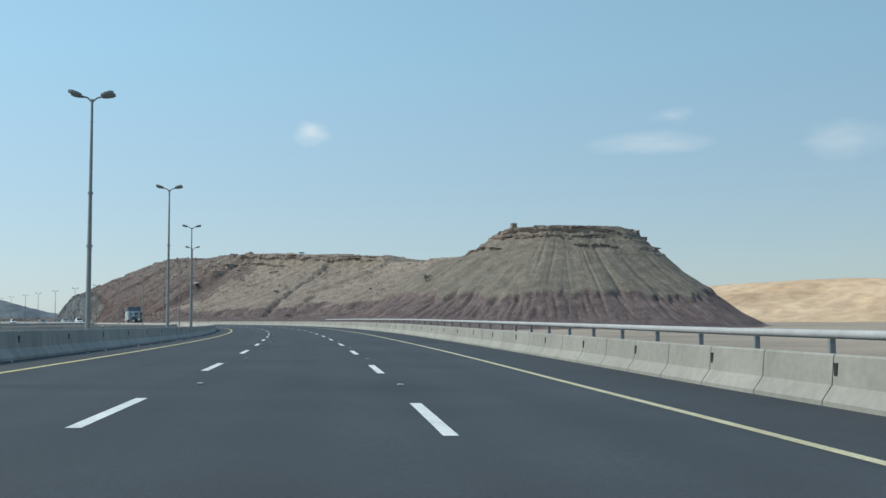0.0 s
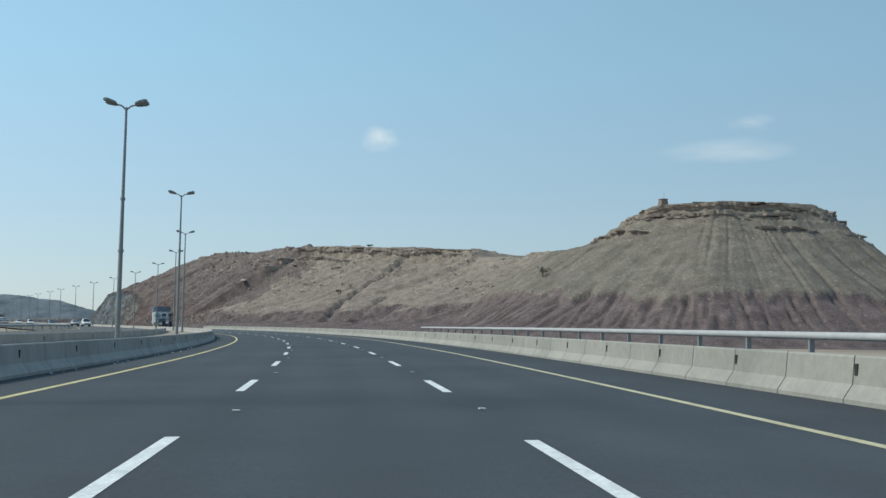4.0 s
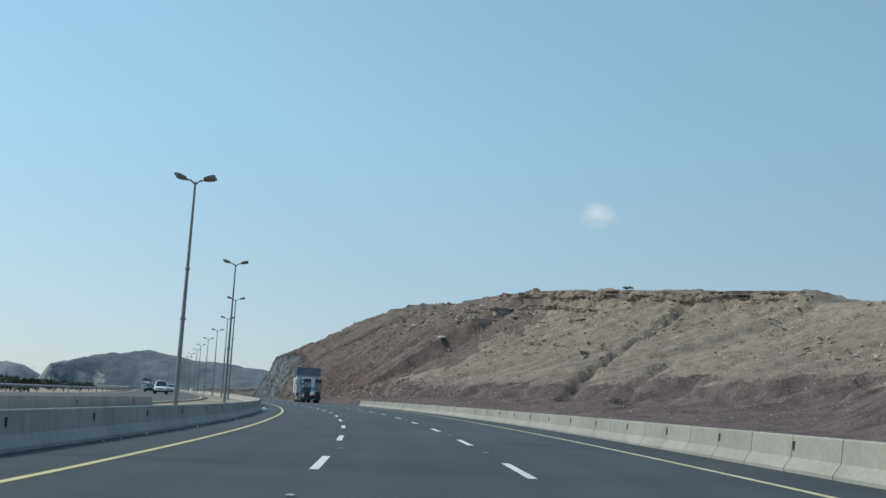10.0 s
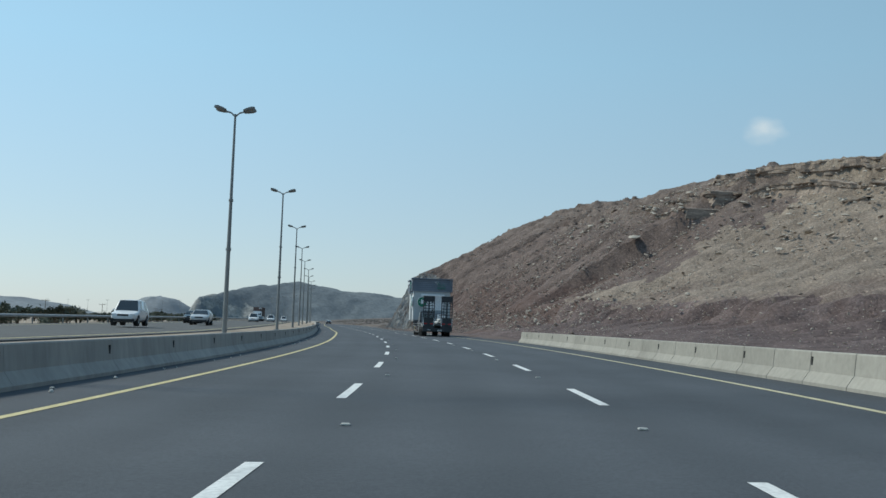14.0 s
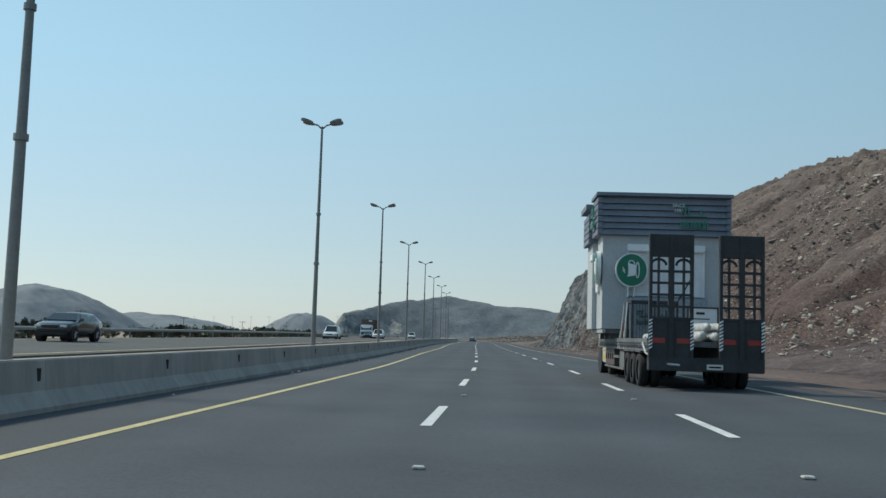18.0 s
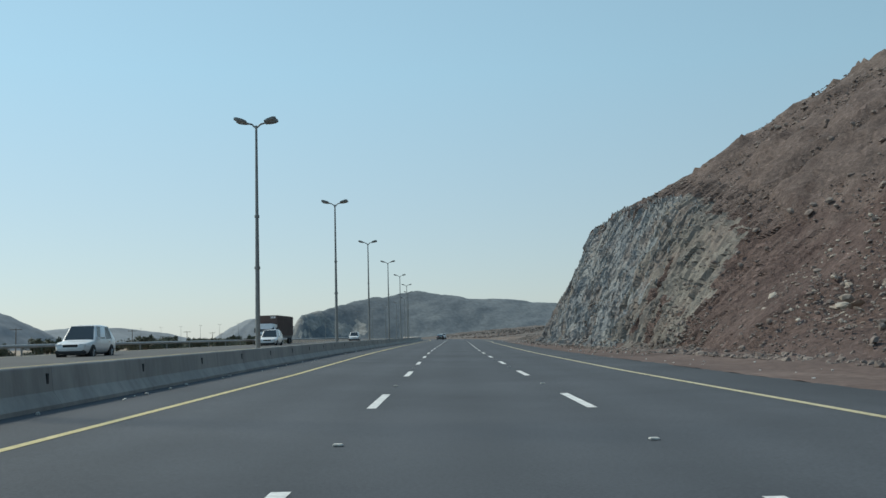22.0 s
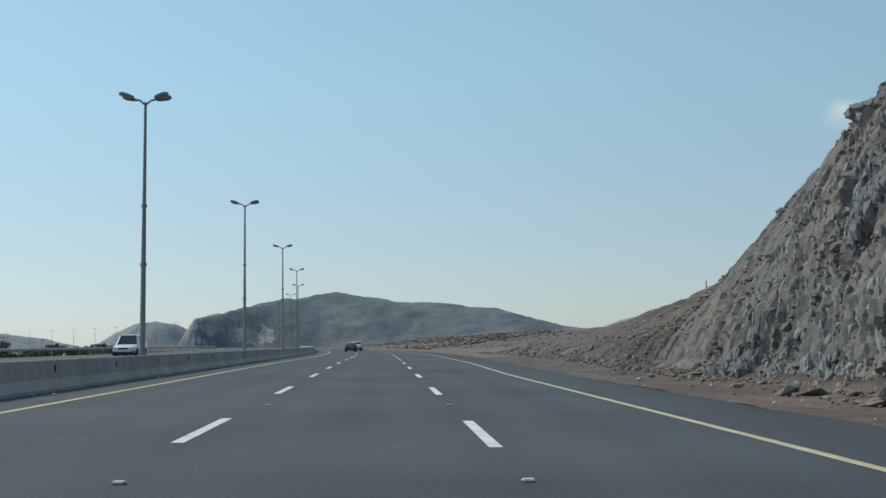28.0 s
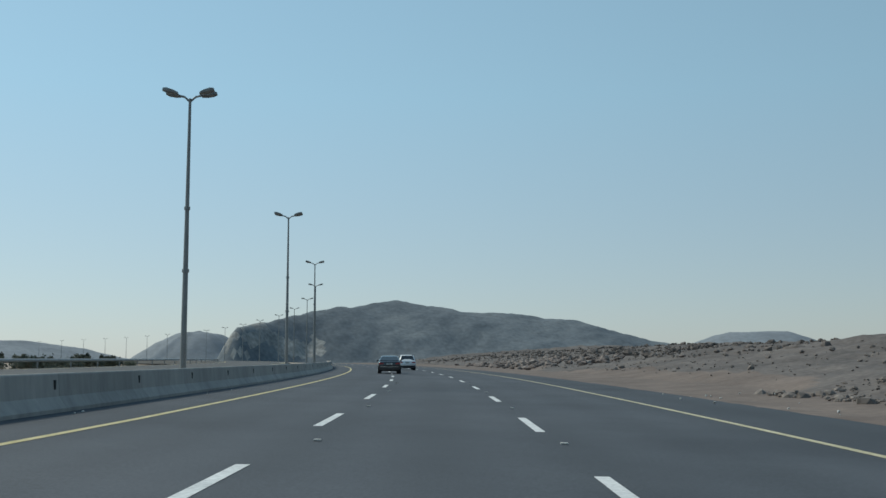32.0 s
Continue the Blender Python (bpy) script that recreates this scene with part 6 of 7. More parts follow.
    for sx in (-1, 1):
        pts = [(sx * 1.25, 13.75, 2.05), (sx * 1.25, 14.6, 1.95), (sx * 1.25, 14.5, 2.7), (sx * 1.25, 13.75, 2.8)]
        part("side_window", quad_sheet(pts if sx > 0 else pts[::-1], 0.012), GLASS, t)
        mr = part("mirror", boxes((sx * 1.52 - 0.12, sx * 1.52 + 0.12, 14.62, 14.75, 2.1, 2.85), (sx * 1.5 - 0.1, sx * 1.5 + 0.1, 14.62, 14.75, 1.72, 2.02), bevel=0.03), BLACK_PLASTIC, t)
        part("mirror_glass", boxes((sx * 1.5 - 0.08, sx * 1.5 + 0.08, 14.608, 14.622, 1.75, 1.99)), CHROME, mr)
        wheel_mesh(t, sx * 1.05, 13.9, 0.5, 0.3, RIM, 8)
        for k in (0, 1):
            wheel_mesh(t, sx * (1.08 - 0.33 * k), 11.1, 0.5, 0.28, RAMP_STEEL, 0)
        bm = bmesh.new()
        tube(bm, (sx * 0.9, 13.9, 0.55), (sx * 1.26, 13.9, 0.55), 0.62, n=18)
        part("wheel_arch", bm, BLACK_PLASTIC, t)
        tank = part("side_skirt", boxes((min(sx * 0.85, sx * 1.24), max(sx * 0.85, sx * 1.24), 11.75, 13.2, 0.42, 1.0), bevel=0.03), PAINT_WHITE, t)
        part("yellow_stripe", boxes((min(sx * 1.24, sx * 1.25), max(sx * 1.24, sx * 1.25), 11.85, 13.1, 0.55, 0.72), (min(sx * 1.24, sx * 1.25), max(sx * 1.24, sx * 1.25), 11.8, 13.15, 0.85, 0.93)), YELLOW_TANK, tank, "yellow painted stripe")
        part("step", boxes((sx * 1.2 - 0.06, sx * 1.2 + 0.06, 14.35, 14.75, 0.45, 0.55)), BLACK_PLASTIC, t)
        part("door_bars", boxes((sx * 1.25 - 0.006, sx * 1.25 + 0.006, 12.9, 13.5, 1.55, 1.6), (sx * 1.25 - 0.006, sx * 1.25 + 0.006, 12.9, 13.4, 1.65, 1.69)), BLACK_PLASTIC, t, "grey sign bars on the door")
    part("front_bumper", boxes((-1.2, 1.2, 14.7, 15.05, 0.35, 0.95), bevel=0.05), BLACK_PLASTIC, t)
    part("chassis", boxes((-0.5, 0.5, 10.2, 14.9, 0.55, 0.95)), RAMP_STEEL, t)
    return t


def kiosk():
    k = thing("coffee_kiosk", "grey coffee kiosk with charcoal slatted parapet riding on the low-loader", "kiosk")
    z0, z1, z2 = 1.6, 4.5, 5.8
    part("wall", boxes((-2.0, 2.0, 6.7, 8.45, z0, z1), (-2.16, 2.0, 8.45, 10.2, z0, z1)), KIOSK_GREY, k)
    part("base_frame", boxes((-1.9, 1.9, 6.75, 10.1, 1.46, z0), (-1.7, 1.8, 7.0, 7.12, 1.28, 1.46), (-1.7, 1.8, 8.4, 8.52, 1.28, 1.46), (-1.7, 1.8, 9.8, 9.92, 1.28, 1.46)), TRUCK_STEEL, k)
    part("base_beam", boxes((-1.98, -1.88, 6.6, 10.2, 1.46, 1.58), bevel=0.01), STEEL, k, "pale steel channel under the wall")
    part("parapet_core", boxes((-2.05, 2.05, 6.65, 8.4, z1, z2 - 0.06), (-2.22, 2.05, 8.4, 10.25, z1 - 0.1, z2 - 0.26)), KIOSK_DARK, k)
    n = 6
    for i in range(n):
        za = z1 + 0.03 + i * (z2 - z1 - 0.12) / n
        zb = za + (z2 - z1) / n * 0.8
        bm = bmesh.new()
        prism(bm, [(6.52, za), (6.66, za), (6.66, zb), (6.6, zb)], -2.2, 2.2)
        part("slat", bm, KIOSK_DARK, k)
        part("slat", boxes((-2.2, -2.04, 6.52, 8.3, za, zb), bevel=0.01), KIOSK_DARK, k)
        part("slat", boxes((2.04, 2.2, 6.52, 10.3, za, zb), bevel=0.01), KIOSK_DARK, k)
        if i < n - 1:
            part("slat", boxes((-2.32, -2.21, 8.35, 10.35, za - 0.14, zb - 0.14), bevel=0.01), KIOSK_DARK, k)
    part("roof_cap", boxes((-2.25, 2.25, 6.42, 8.35, z2 - 0.06, z2 + 0.04), (-2.42, 2.25, 8.35, 10.45, z2 - 0.28, z2 - 0.12)), KIOSK_DARK, k)
    # rear shutter
    part("shutter_box", boxes((-1.2, 1.35, 6.52, 6.72, 4.02, 4.24), bevel=0.02), SHUTTER, k)
    sh = part("shutter_frame", boxes((-1.2, -1.14, 6.62, 6.71, 2.7, 4.02), (1.29, 1.35, 6.62, 6.71, 2.7, 4.02), (-1.2, 1.35, 6.6, 6.71, 2.64, 2.7)), SHUTTER, k)
    for i in range(20):
        part("shutter_slat", boxes((-1.14, 1.29, 6.66, 6.7, 2.703 + i * 0.066, 2.766 + i * 0.066), bevel=0.008), SHUTTER, sh)
    round_sign(k, pose(-1.08, 6.38, 3.42))
    part("sign_bracket", boxes((-1.2, -1.16, 6.45, 6.68, 2.6, 3.0), (-1.0, -0.96, 6.45, 6.68, 2.6, 3.0)), SHUTTER, k)
    letters(k, pose(1.0, 6.53, 4.75), 4)
    # small dated plate of letters beside the sign shapes
    for row, (word, z) in enumerate((("SINCE", 5.42), ("1992", 5.26))):
        cu = bpy.data.curves.new("dated_letters", "FONT")
        cu.body, cu.size, cu.extrude, cu.align_x = word, 0.15, 0.012, "CENTER"
        tmp = bpy.data.objects.new("dated_letters", cu)
        me = bpy.data.meshes.new_from_object(tmp)
        bpy.data.objects.remove(tmp)
        me.materials.append(SHUTTER)
        ob = new("dated_letters", me)
        ob.parent = k
        ob.matrix_basis = pose(0.46, 6.5, z, 90, 0, 0)
    # side window
    part("side_shutter_box", boxes((-2.28, -2.0, 7.35, 8.2, 3.75, 4.0), bevel=0.02), SHUTTER, k)
    sw = part("side_shutter", boxes((-2.06, -2.0, 7.4, 8.15, 2.75, 3.75)), SHUTTER, k)
    for i in range(15):
        part("shutter_slat", boxes((-2.08, -2.05, 7.43, 8.12, 2.77 + i * 0.064, 2.831 + i * 0.064)), SHUTTER, sw)
    round_sign(k, pose(-2.18, 7.05, 3.5, 0, 0, -90))
    letters(k, pose(-2.26, 7.4, 4.75, 0, 0, -90), 7)
    return k


def load_on_deck():
    """Loose goods behind the kiosk."""
    board = part("counter_board", boxes((-1.15, 1.35, 6.1, 6.2, 1.2, 2.6), bevel=0.02), BOARD, None, "pale grey counter panel with green sign shapes standing on the trailer")
    tagged(board, category="panel")
    letters(board, pose(-0.3, 6.1, 1.7), 12, 1.3, 0.5, 0.05, plain("dull_green", (0.05, 0.12, 0.11), 0.5))
    rack = thing("steel_rack", "black steel cage rack standing on the trailer", "rack")
    for x in (-1.25, -0.55, 0.15):
        for y in (4.9, 5.9):
            part("upright", boxes((x - 0.03, x + 0.03, y - 0.03, y + 0.03, 1.2, 2.45)), RAMP_STEEL, rack)
    for z in (1.25, 2.42):
        part("rack_frame", boxes((-1.28, 0.18, 4.87, 4.93, z - 0.04, z + 0.04), (-1.28, 0.18, 5.87, 5.93, z - 0.04, z + 0.04), (-1.28, -1.22, 4.9, 5.9, z - 0.04, z + 0.04), (0.12, 0.18, 4.9, 5.9, z - 0.04, z + 0.04)), RAMP_STEEL, rack)
    mesh_bars = [(x - 0.006, x + 0.006, 4.89, 4.91, 1.29, 2.38) for x in np.arange(-1.2, 0.12, 0.09)]
    part("bars", boxes(*mesh_bars), RAMP_STEEL, rack)
    for i, (x, y, l, r, z) in enumerate(((0.2, 1.4, 2.6, 0.16, 1.36), (0.55, 1.2, 2.8, 0.15, 1.35), (0.9, 1.5, 2.4, 0.16, 1.36), (0.4, 1.5, 2.4, 0.14, 1.62), (0.75, 1.3, 2.6, 0.14, 1.62), (-0.5, 2.0, 2.4, 0.12, 1.32), (-0.9, 2.2, 2.3, 0.11, 1.31))):
        bm = swept([(x + 0.02 * math.sin(k * 1.7 + i), y + l * k / 14, z) for k in range(15)], [r * (0.55 if k in (0, 14) else 0.92 + 0.08 * math.sin(k * 2.1 + i)) for k in range(15)], 10)
        b = part("wrapped_bundle", bm, WRAP, None, "long bundle wrapped in pale plastic lying on the trailer", smooth=True)
        tagged(b, category="bundle", group="wrapped bundles")
        yield b
    sign = part("white_sign", boxes((0.35, 1.25, 4.2, 4.26, 1.2, 2.25), bevel=0.01), SHUTTER, None, "white printed board in a black frame standing on the trailer")
    tagged(sign, category="sign")
    part("sign_frame", boxes((0.32, 0.37, 4.18, 4.28, 1.2, 2.28), (1.23, 1.28, 4.18, 4.28, 1.2, 2.28), (0.32, 1.28, 4.18, 4.28, 2.23, 2.28)), RAMP_STEEL, sign)
    part("print_bars", boxes((0.5, 1.0, 4.19, 4.2, 1.9, 1.93), (0.5, 0.9, 4.19, 4.2, 1.75, 1.77), (0.6, 0.85, 4.19, 4.2, 2.05, 2.12)), DARK, sign)
    for b in (board, rack, sign):
        yield b


TRUCK_AT = stand(365.2, 4.35)
low_loader().matrix_basis = TRUCK_AT
kiosk().matrix_basis = TRUCK_AT @ pose(0, 0, -0.06) @ Matrix.Diagonal((1, 1, 1.07, 1))
for ob in load_on_deck():
    ob.matrix_basis = TRUCK_AT @ pose(0, 0, 0.08) @ ob.matrix_basis
# ---- things on the hills and beside the road ----
LEAF = material("dusty_leaf", [(0.05, 0.06, 0.045), (0.08, 0.093, 0.068), (0.115, 0.125, 0.09)], 0.8, 0.8, 0.0, mottle=0.3, island=0.2)
BARK = material("bark", [(0.09, 0.07, 0.05), (0.15, 0.12, 0.09)], 3.0, 0.95, 0.3, 20)
MASONRY = material("rough_masonry", [(0.2, 0.16, 0.13), (0.3, 0.25, 0.2)], 0.9, 0.95, 0.5, 6)


def leafy(name, label, category, seed, height, spread, flat=0.5, clumps=26, leaves=34, leaf=0.16, group=""):
    """A bush or small tree: tapered stems and a crown of small leaves in uneven clumps."""
    rnd = random.Random(seed)
    t = thing(name, label, category, group)
    bm = bmesh.new()
    tips = []
    for k in range(5):
        a = 2 * math.pi * k / 5 + rnd.uniform(-0.4, 0.4)
        q = Vector((0.12 * spread * math.cos(a), 0.12 * spread * math.sin(a), height * 0.35))
        e = Vector((0.6 * spread * math.cos(a), 0.6 * spread * math.sin(a), height * rnd.uniform(0.65, 0.85)))
        r = 0.03 * height
        tube(bm, (0, 0, -0.3), q, r, r * 0.7, 7)
        tube(bm, q, e, r * 0.7, r * 0.25, 6)
        tips.append((q, e))
    part("trunk", bm, BARK, t)
    V, F = [], []
    for c in range(clumps):
        q, e = tips[c % 5]
        ctr = q.lerp(e, rnd.uniform(0.4, 1.1)) + Vector((rnd.gauss(0, 0.3) * spread, rnd.gauss(0, 0.3) * spread, rnd.uniform(-0.1, 0.22) * height * flat))
        rad = spread * rnd.uniform(0.16, 0.34)
        for _ in range(leaves):
            p = ctr + Vector((rnd.gauss(0, 0.5) * rad, rnd.gauss(0, 0.5) * rad, rnd.gauss(0, 0.5) * rad * flat))
            u = Vector((rnd.uniform(-1, 1), rnd.uniform(-1, 1), rnd.uniform(-1, 1))).normalized() * leaf * rnd.uniform(0.6, 1.3)
            w = u.orthogonal().normalized() * u.length * 0.55
            b = len(V)
            V += [p - u, p + w, p + u, p - w]
            F.append((b, b + 1, b + 2, b + 3))
    cr = new("crown", mesh_of("crown", V, F, LEAF))
    cr.parent = t
    return t


acacia = leafy("acacia_tree", "small flat-crowned acacia standing on the ridge crest", "tree", 5, 1.9, 1.5, 0.3, 26, 36, 0.12)
acacia.matrix_basis = pose(-59.3, 413, 28.3) @ Matrix.Scale(0.75, 4)
for x, y, z, sd_ in ((-4.6, 268.4, 11.35, 6), (-64.0, 380.5, 10.8, 7)):
    b = leafy("desert_bush", "dry grey-green bush growing on the stony slope", "bush", sd_, 2.0, 1.1, 0.8, 16, 24, 0.12)
    b.matrix_basis = pose(x, y, z)

rnd = random.Random(21)
kinds = [leafy("roadside_tree", "dusty dark green tree in the row beyond the far carriageway", "tree", 30 + i, h, w, 0.8, 30, 34, 0.3, "far roadside trees") for i, (h, w) in enumerate(((4.2, 2.6), (3.2, 3.0), (5.0, 2.4)))]
n = 0
for s in np.arange(330, 905, 3.4):
    if rnd.random() < 0.12:
        continue
    m = stand(s + rnd.uniform(-2, 2), -rnd.uniform(48, 75), -1.5, rnd.uniform(0, 360)) @ Matrix.Scale(rnd.uniform(0.5, 0.85), 4)
    if n < 3:
        kinds[n].matrix_basis = m
    else:
        o = copy_thing(kinds[n % 3], Matrix.Identity(4))
        o.matrix_basis = m
    n += 1


def watch_hut():
    t = thing("stone_hut", "small square stone lookout with an aerial on the mesa rim", "hut")
    bm = bmesh.new()
    r = random.Random(2)
    for k in range(6):
        w = 1.35 - 0.05 * k
        box(bm, -w + r.uniform(-0.08, 0.08), w + r.uniform(-0.08, 0.08), -w, w, k * 0.42, k * 0.42 + 0.4, bevel=0.03)
    part("wall", bm, MASONRY, t)
    part("roof", boxes((-1.25, 1.25, -1.25, 1.25, 2.5, 2.75), bevel=0.05), MASONRY, t)
    bm = bmesh.new()
    tube(bm, (0.3, 0, 2.7), (0.3, 0, 5.4), 0.05, 0.03, 8)
    part("aerial", bm, POLE_STEEL, t)
    return t


watch_hut().matrix_basis = pose(20.0, 277.0, 26.3, 0, 0, 20) @ Matrix.Scale(0.62, 4)
w = part("ruined_wall", boxes((-2.2, 2.2, -0.4, 0.4, -1, 1.0), (-2.0, 1.2, -0.38, 0.38, 1.0, 1.35), bevel=0.06), MASONRY, None, "low broken stone wall on the mesa top", pose(27.5, 275.5, 25.9, 0, 0, 8))
tagged(w, category="wall")


def utility_pole():
    t = thing("utility_pole", "wooden power pole with a crossarm and insulators", "utility pole", "power poles")
    bm = bmesh.new()
    tube(bm, (0, 0, -0.5), (0, 0, 8.6), 0.16, 0.1, 8)
    part("pole", bm, BARK, t)
    part("crossarm", boxes((-1.6, 1.6, -0.07, 0.07, 8.0, 8.16)), BARK, t)
    for x in (-1.5, -0.75, 0.75, 1.5):
        bm = bmesh.new()
        tube(bm, (x, 0, 8.16), (x, 0, 8.5), 0.06, 0.04, 8)
        part("insulator", bm, POLE_STEEL, t)
    return t


up = utility_pole()
for i, (s, d) in enumerate([(330 + 62 * k, -74) for k in range(9)]):
    m = stand(s, d, -1.0, 15) @ Matrix.Scale(0.78, 4)
    if i == 0:
        up.matrix_basis = m
    else:
        copy_thing(up, m)

fence_post = part("fence_post", boxes((-0.04, 0.04, -0.04, 0.04, -0.5, 2.2)), BARK, None, "thin fence post on the stony slope")
tagged(fence_post, category="post", group="hill fence posts")
for i, (s, d) in enumerate(((622, 33), (628, 35), (634, 38), (648, 41), (664, 44), (682, 47), (702, 50))):
    m = stand(s, d, hillside(s, d))
    if i == 0:
        fence_post.matrix_basis = m
    else:
        copy_thing(fence_post, m)


def container_lorry():
    t = thing("container_lorry", "lorry with a brown shipping container on the oncoming carriageway", "truck")
    brown = material("container_brown", [(0.09, 0.06, 0.055), (0.13, 0.09, 0.08)], 0.7, 0.7, 0.2, 10, mottle=0.2)
    bm = bmesh.new()
    box(bm, -1.22, 1.22, 0, 12, 1.3, 3.95)
    for k in range(40):
        y = 0.1 + k * 0.295
        for sx in (-1, 1):
            box(bm, min(sx * 1.22, sx * 1.25), max(sx * 1.22, sx * 1.25), y, y + 0.15, 1.4, 3.85)
    cont = part("container", bm, brown, t)
    part("container_bars", boxes((-0.95, -0.75, 12.01, 12.03, 3.55, 3.8), (-0.65, -0.5, 12.01, 12.03, 3.55, 3.8), (-0.42, -0.3, 12.01, 12.03, 3.55, 3.8)), SHUTTER, cont)
    part("chassis", boxes((-1.1, 1.1, 0, 13, 0.95, 1.3)), TRUCK_STEEL, t)
    part("cab", loft_sections([(12.3, [(1.2, 0.9), (1.2, 2.7), (0.7, 2.85)]), (13.7, [(1.22, 0.9), (1.2, 2.75), (0.7, 2.85)]), (14.2, [(1.22, 0.7), (1.16, 1.7), (0.7, 1.75)]), (14.3, [(1.2, 0.5), (1.15, 1.4), (0.7, 1.45)])]), PAINT_WHITE, t)
    part("windscreen", quad_sheet([(1.1, 14.16, 1.8), (-1.1, 14.16, 1.8), (-1.1, 13.72, 2.62), (1.1, 13.72, 2.62)], 0.04), GLASS, t)
    part("grille", boxes((-0.95, 0.95, 14.2, 14.33, 0.75, 1.4), bevel=0.03), BLACK_PLASTIC, t)
    part("bumper", boxes((-1.2, 1.2, 14.1, 14.38, 0.35, 0.72), bevel=0.04), PAINT_WHITE, t)
    for sx in (-1, 1):
        part("mirror", boxes((sx * 1.42 - 0.1, sx * 1.42 + 0.1, 13.7, 13.8, 1.7, 2.3), bevel=0.03), BLACK_PLASTIC, t)
        part("headlamp", boxes((sx * 0.95 - 0.2, sx * 0.95 + 0.2, 14.3, 14.4, 0.5, 0.66), bevel=0.02), LAMP_CLEAR, t)
        for y in (1.5, 2.8, 10.8, 13.4):
            wheel_mesh(t, sx * 1.05, y, 0.5, 0.3, TRUCK_STEEL, 0)
    return t


container_lorry().matrix_basis = stand(555.0, -24.8, 0.456, 180)

# litter and small stones along the barrier foot and the verge
DEBRIS = material("pale_litter", [(0.4, 0.4, 0.38), (0.6, 0.6, 0.57)], 3.0, 0.8, 0.3, 20)
rnd = random.Random(8)


def litter_spot(r):
    if r.random() < 0.55:
        s, d = r.uniform(0, 640), -7.75 + abs(r.gauss(0, 0.2))
    else:
        s, d = r.uniform(430, 640), r.uniform(7.9, 12)
    size = r.uniform(0.02, 0.07) if r.random() < 0.9 else r.uniform(0.06, 0.1)
    return at(s, d, (float(road_z(s, d)) if d < 7.8 else hillside(s, max(d, 9.4)) + 0.08) + size * 0.3), size


scatter("litter", "pale scraps and grit along the edge of the road", DEBRIS, 420, litter_spot, 9)
bm = boxes((-0.06, 0.06, -0.06, 0.06, 0.0, 0.025), bevel=0.01)
stud_me = bpy.data.meshes.new("road_stud")
bm.to_mesh(stud_me)
bm.free()
stud_me.materials.append(DEBRIS)
for k in range(0, 56):
    s = float(np.interp(k, DASH_N, DASH_S)) + 4.05
    for d in (-1.83, 1.83):
        q = new("road_stud", stud_me)
        q.parent = road
        q.matrix_basis = stand(s, d) @ pose(0, 0, 0.004)

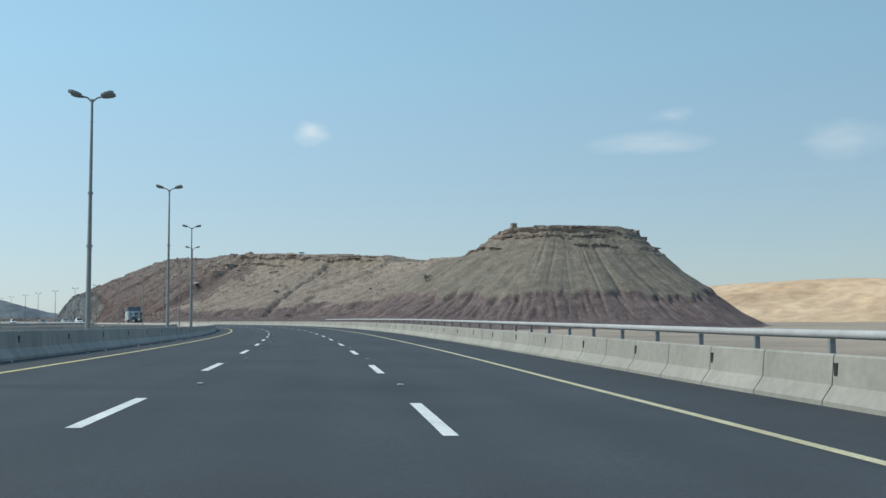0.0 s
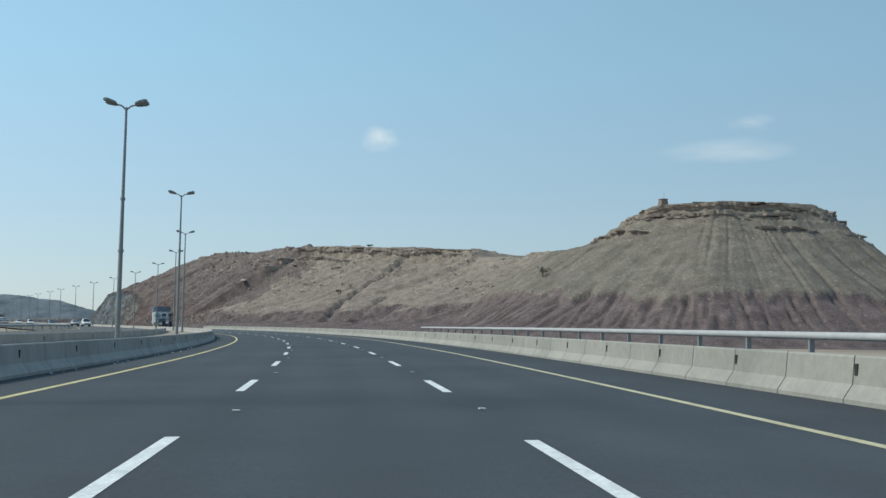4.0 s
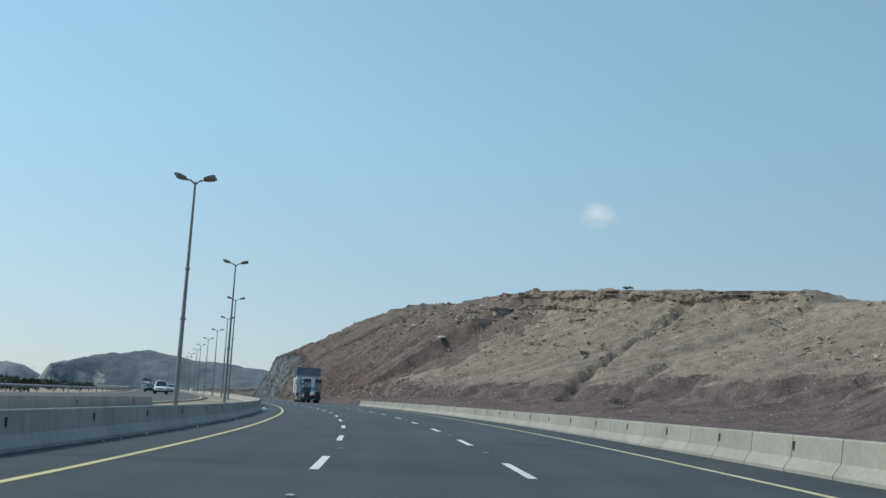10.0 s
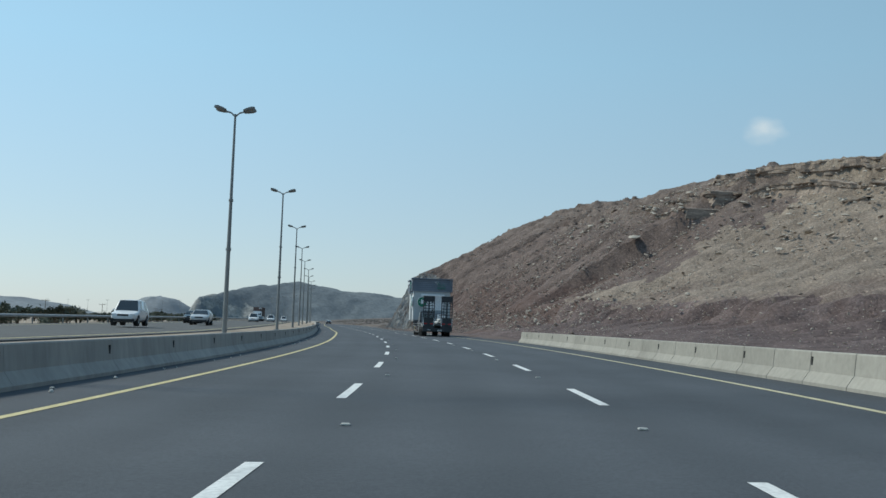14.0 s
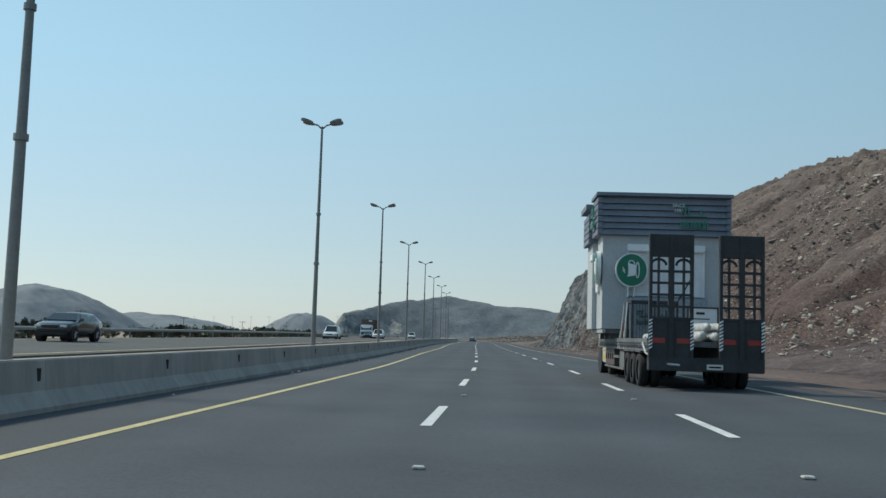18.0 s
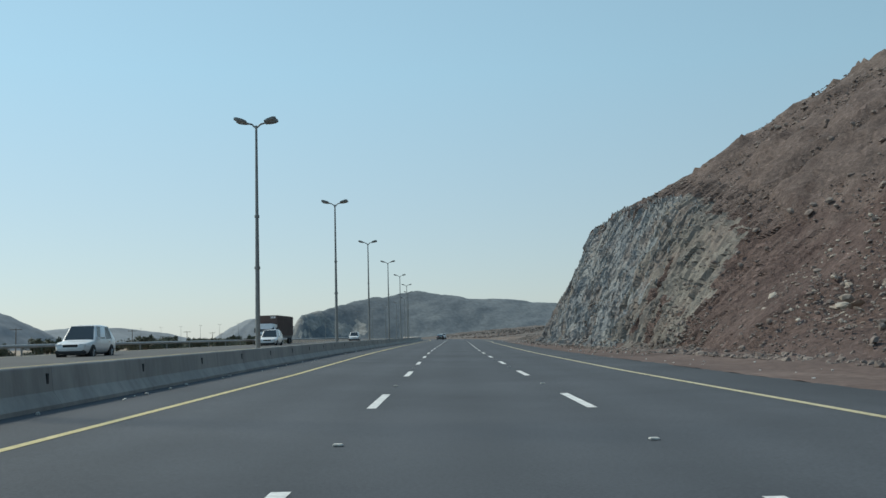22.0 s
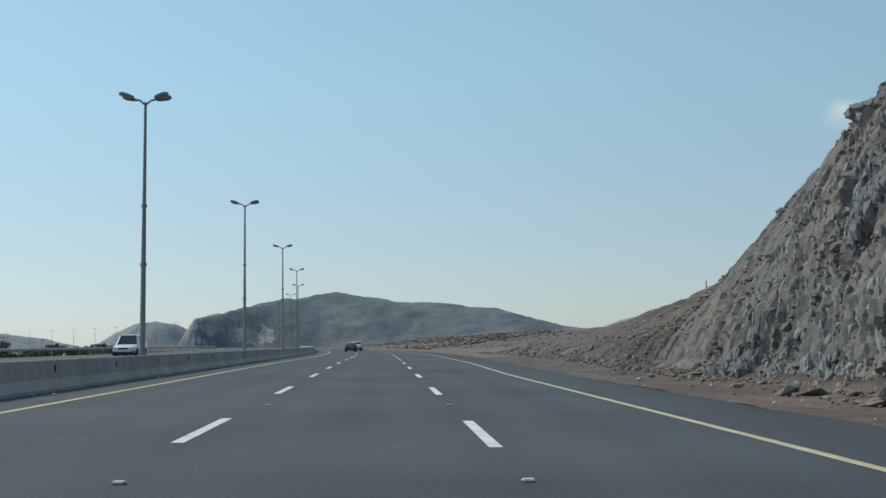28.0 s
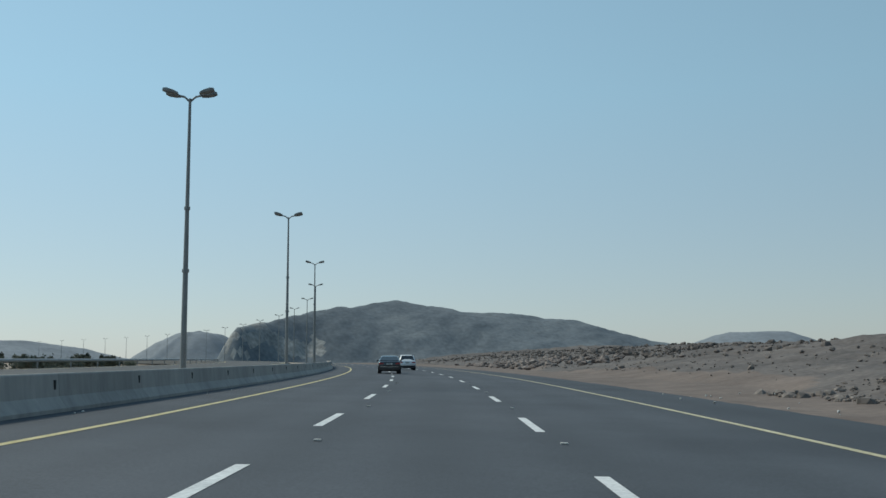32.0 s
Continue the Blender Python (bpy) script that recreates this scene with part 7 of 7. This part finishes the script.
# ---- clouds, far off ----
def cloud(name, way, dist, w, h, dense, seed, label):
    m = bpy.data.materials.new("cloud_vapour")
    m.use_nodes = True
    N, L = m.node_tree.nodes, m.node_tree.links
    N.remove(N["Principled BSDF"])
    tc = N.new("ShaderNodeTexCoord")
    nz = N.new("ShaderNodeTexNoise")
    nz.noise_dimensions = "4D"
    nz.inputs["W"].default_value, nz.inputs["Scale"].default_value, nz.inputs["Detail"].default_value = seed, 3.2, 6
    L.new(tc.outputs["Generated"], nz.inputs["Vector"])
    gr = N.new("ShaderNodeTexGradient")
    gr.gradient_type = "SPHERICAL"
    mp = N.new("ShaderNodeMapping")
    mp.inputs["Location"].default_value, mp.inputs["Scale"].default_value = (-1, -1, 0), (2, 2, 0)
    L.new(tc.outputs["Generated"], mp.inputs["Vector"])
    L.new(mp.outputs[0], gr.inputs["Vector"])
    mu = N.new("ShaderNodeMath")
    mu.operation = "MULTIPLY"
    L.new(gr.outputs["Fac"], mu.inputs[0])
    L.new(nz.outputs["Fac"], mu.inputs[1])
    mr = N.new("ShaderNodeMapRange")
    mr.inputs["From Min"].default_value, mr.inputs["From Max"].default_value, mr.inputs["To Max"].default_value = 0.16, 0.6, dense
    L.new(mu.outputs[0], mr.inputs["Value"])
    em, tr, mx = N.new("ShaderNodeEmission"), N.new("ShaderNodeBsdfTransparent"), N.new("ShaderNodeMixShader")
    em.inputs["Color"].default_value, em.inputs["Strength"].default_value = (0.86, 0.88, 0.9, 1), CLOUD_GLOW
    L.new(mr.outputs[0], mx.inputs[0])
    L.new(tr.outputs[0], mx.inputs[1])
    L.new(em.outputs[0], mx.inputs[2])
    L.new(mx.outputs[0], N["Material Output"].inputs["Surface"])
    ob = new(name, mesh_of(name, [(-w / 2, -h / 2, 0), (w / 2, -h / 2, 0), (w / 2, h / 2, 0), (-w / 2, h / 2, 0)], [(0, 1, 2, 3)], m))
    ob.matrix_basis = look(Vector(way) * dist, (0, 0, 0))
    return tagged(ob, label, "cloud", kind="structure")


CLOUD_GLOW = 0.62
cloud("cloud", (-0.1298, 0.9742, 0.1848), 4700, 296, 202, 0.62, 1.0, "small white puff of cloud in the clear sky")
cloud("cloud", (0.2023, 0.9643, 0.1709), 4700, 888, 188, 0.40, 3.0, "thin white wisp of cloud")
cloud("cloud", (0.2256, 0.954, 0.1974), 4700, 322, 134, 0.25, 6.0, "thin white wisp of cloud")
cloud("cloud", (0.3827, 0.9089, 0.1658), 4700, 700, 296, 0.35, 9.0, "thin white wisp of cloud")


def rubbish_bag(s, d, r, seed):
    """A crumpled plastic bag: a squashed, creased ball resting on the road."""
    bm = bmesh.new()
    bmesh.ops.create_icosphere(bm, subdivisions=3, radius=r)
    for v in bm.verts:
        q = v.co / r
        k = 1 + 0.28 * noise.noise(q * 1.6 + Vector((seed, 0, 0))) + 0.16 * noise.noise(q * 4.5 + Vector((0, seed, 0)))
        v.co = Vector((q.x * 1.1, q.y * 0.9, max(q.z, -0.55) * 0.8)) * (r * k)
    ob = part("plastic_bag", bm, BAG, None, "crumpled white plastic rubbish bag lying at the barrier foot", stand(s, d) @ pose(0, 0, 0.42 * r))
    return tagged(ob, category="rubbish")


BAG = material("bag_plastic", [(0.6, 0.61, 0.6), (0.75, 0.76, 0.75)], 4.0, 0.4, 0.3, 12, mottle=0.1)
rubbish_bag(269.0, -7.6, 0.26, 1.0)
rubbish_bag(273.2, -7.62, 0.13, 2.0)
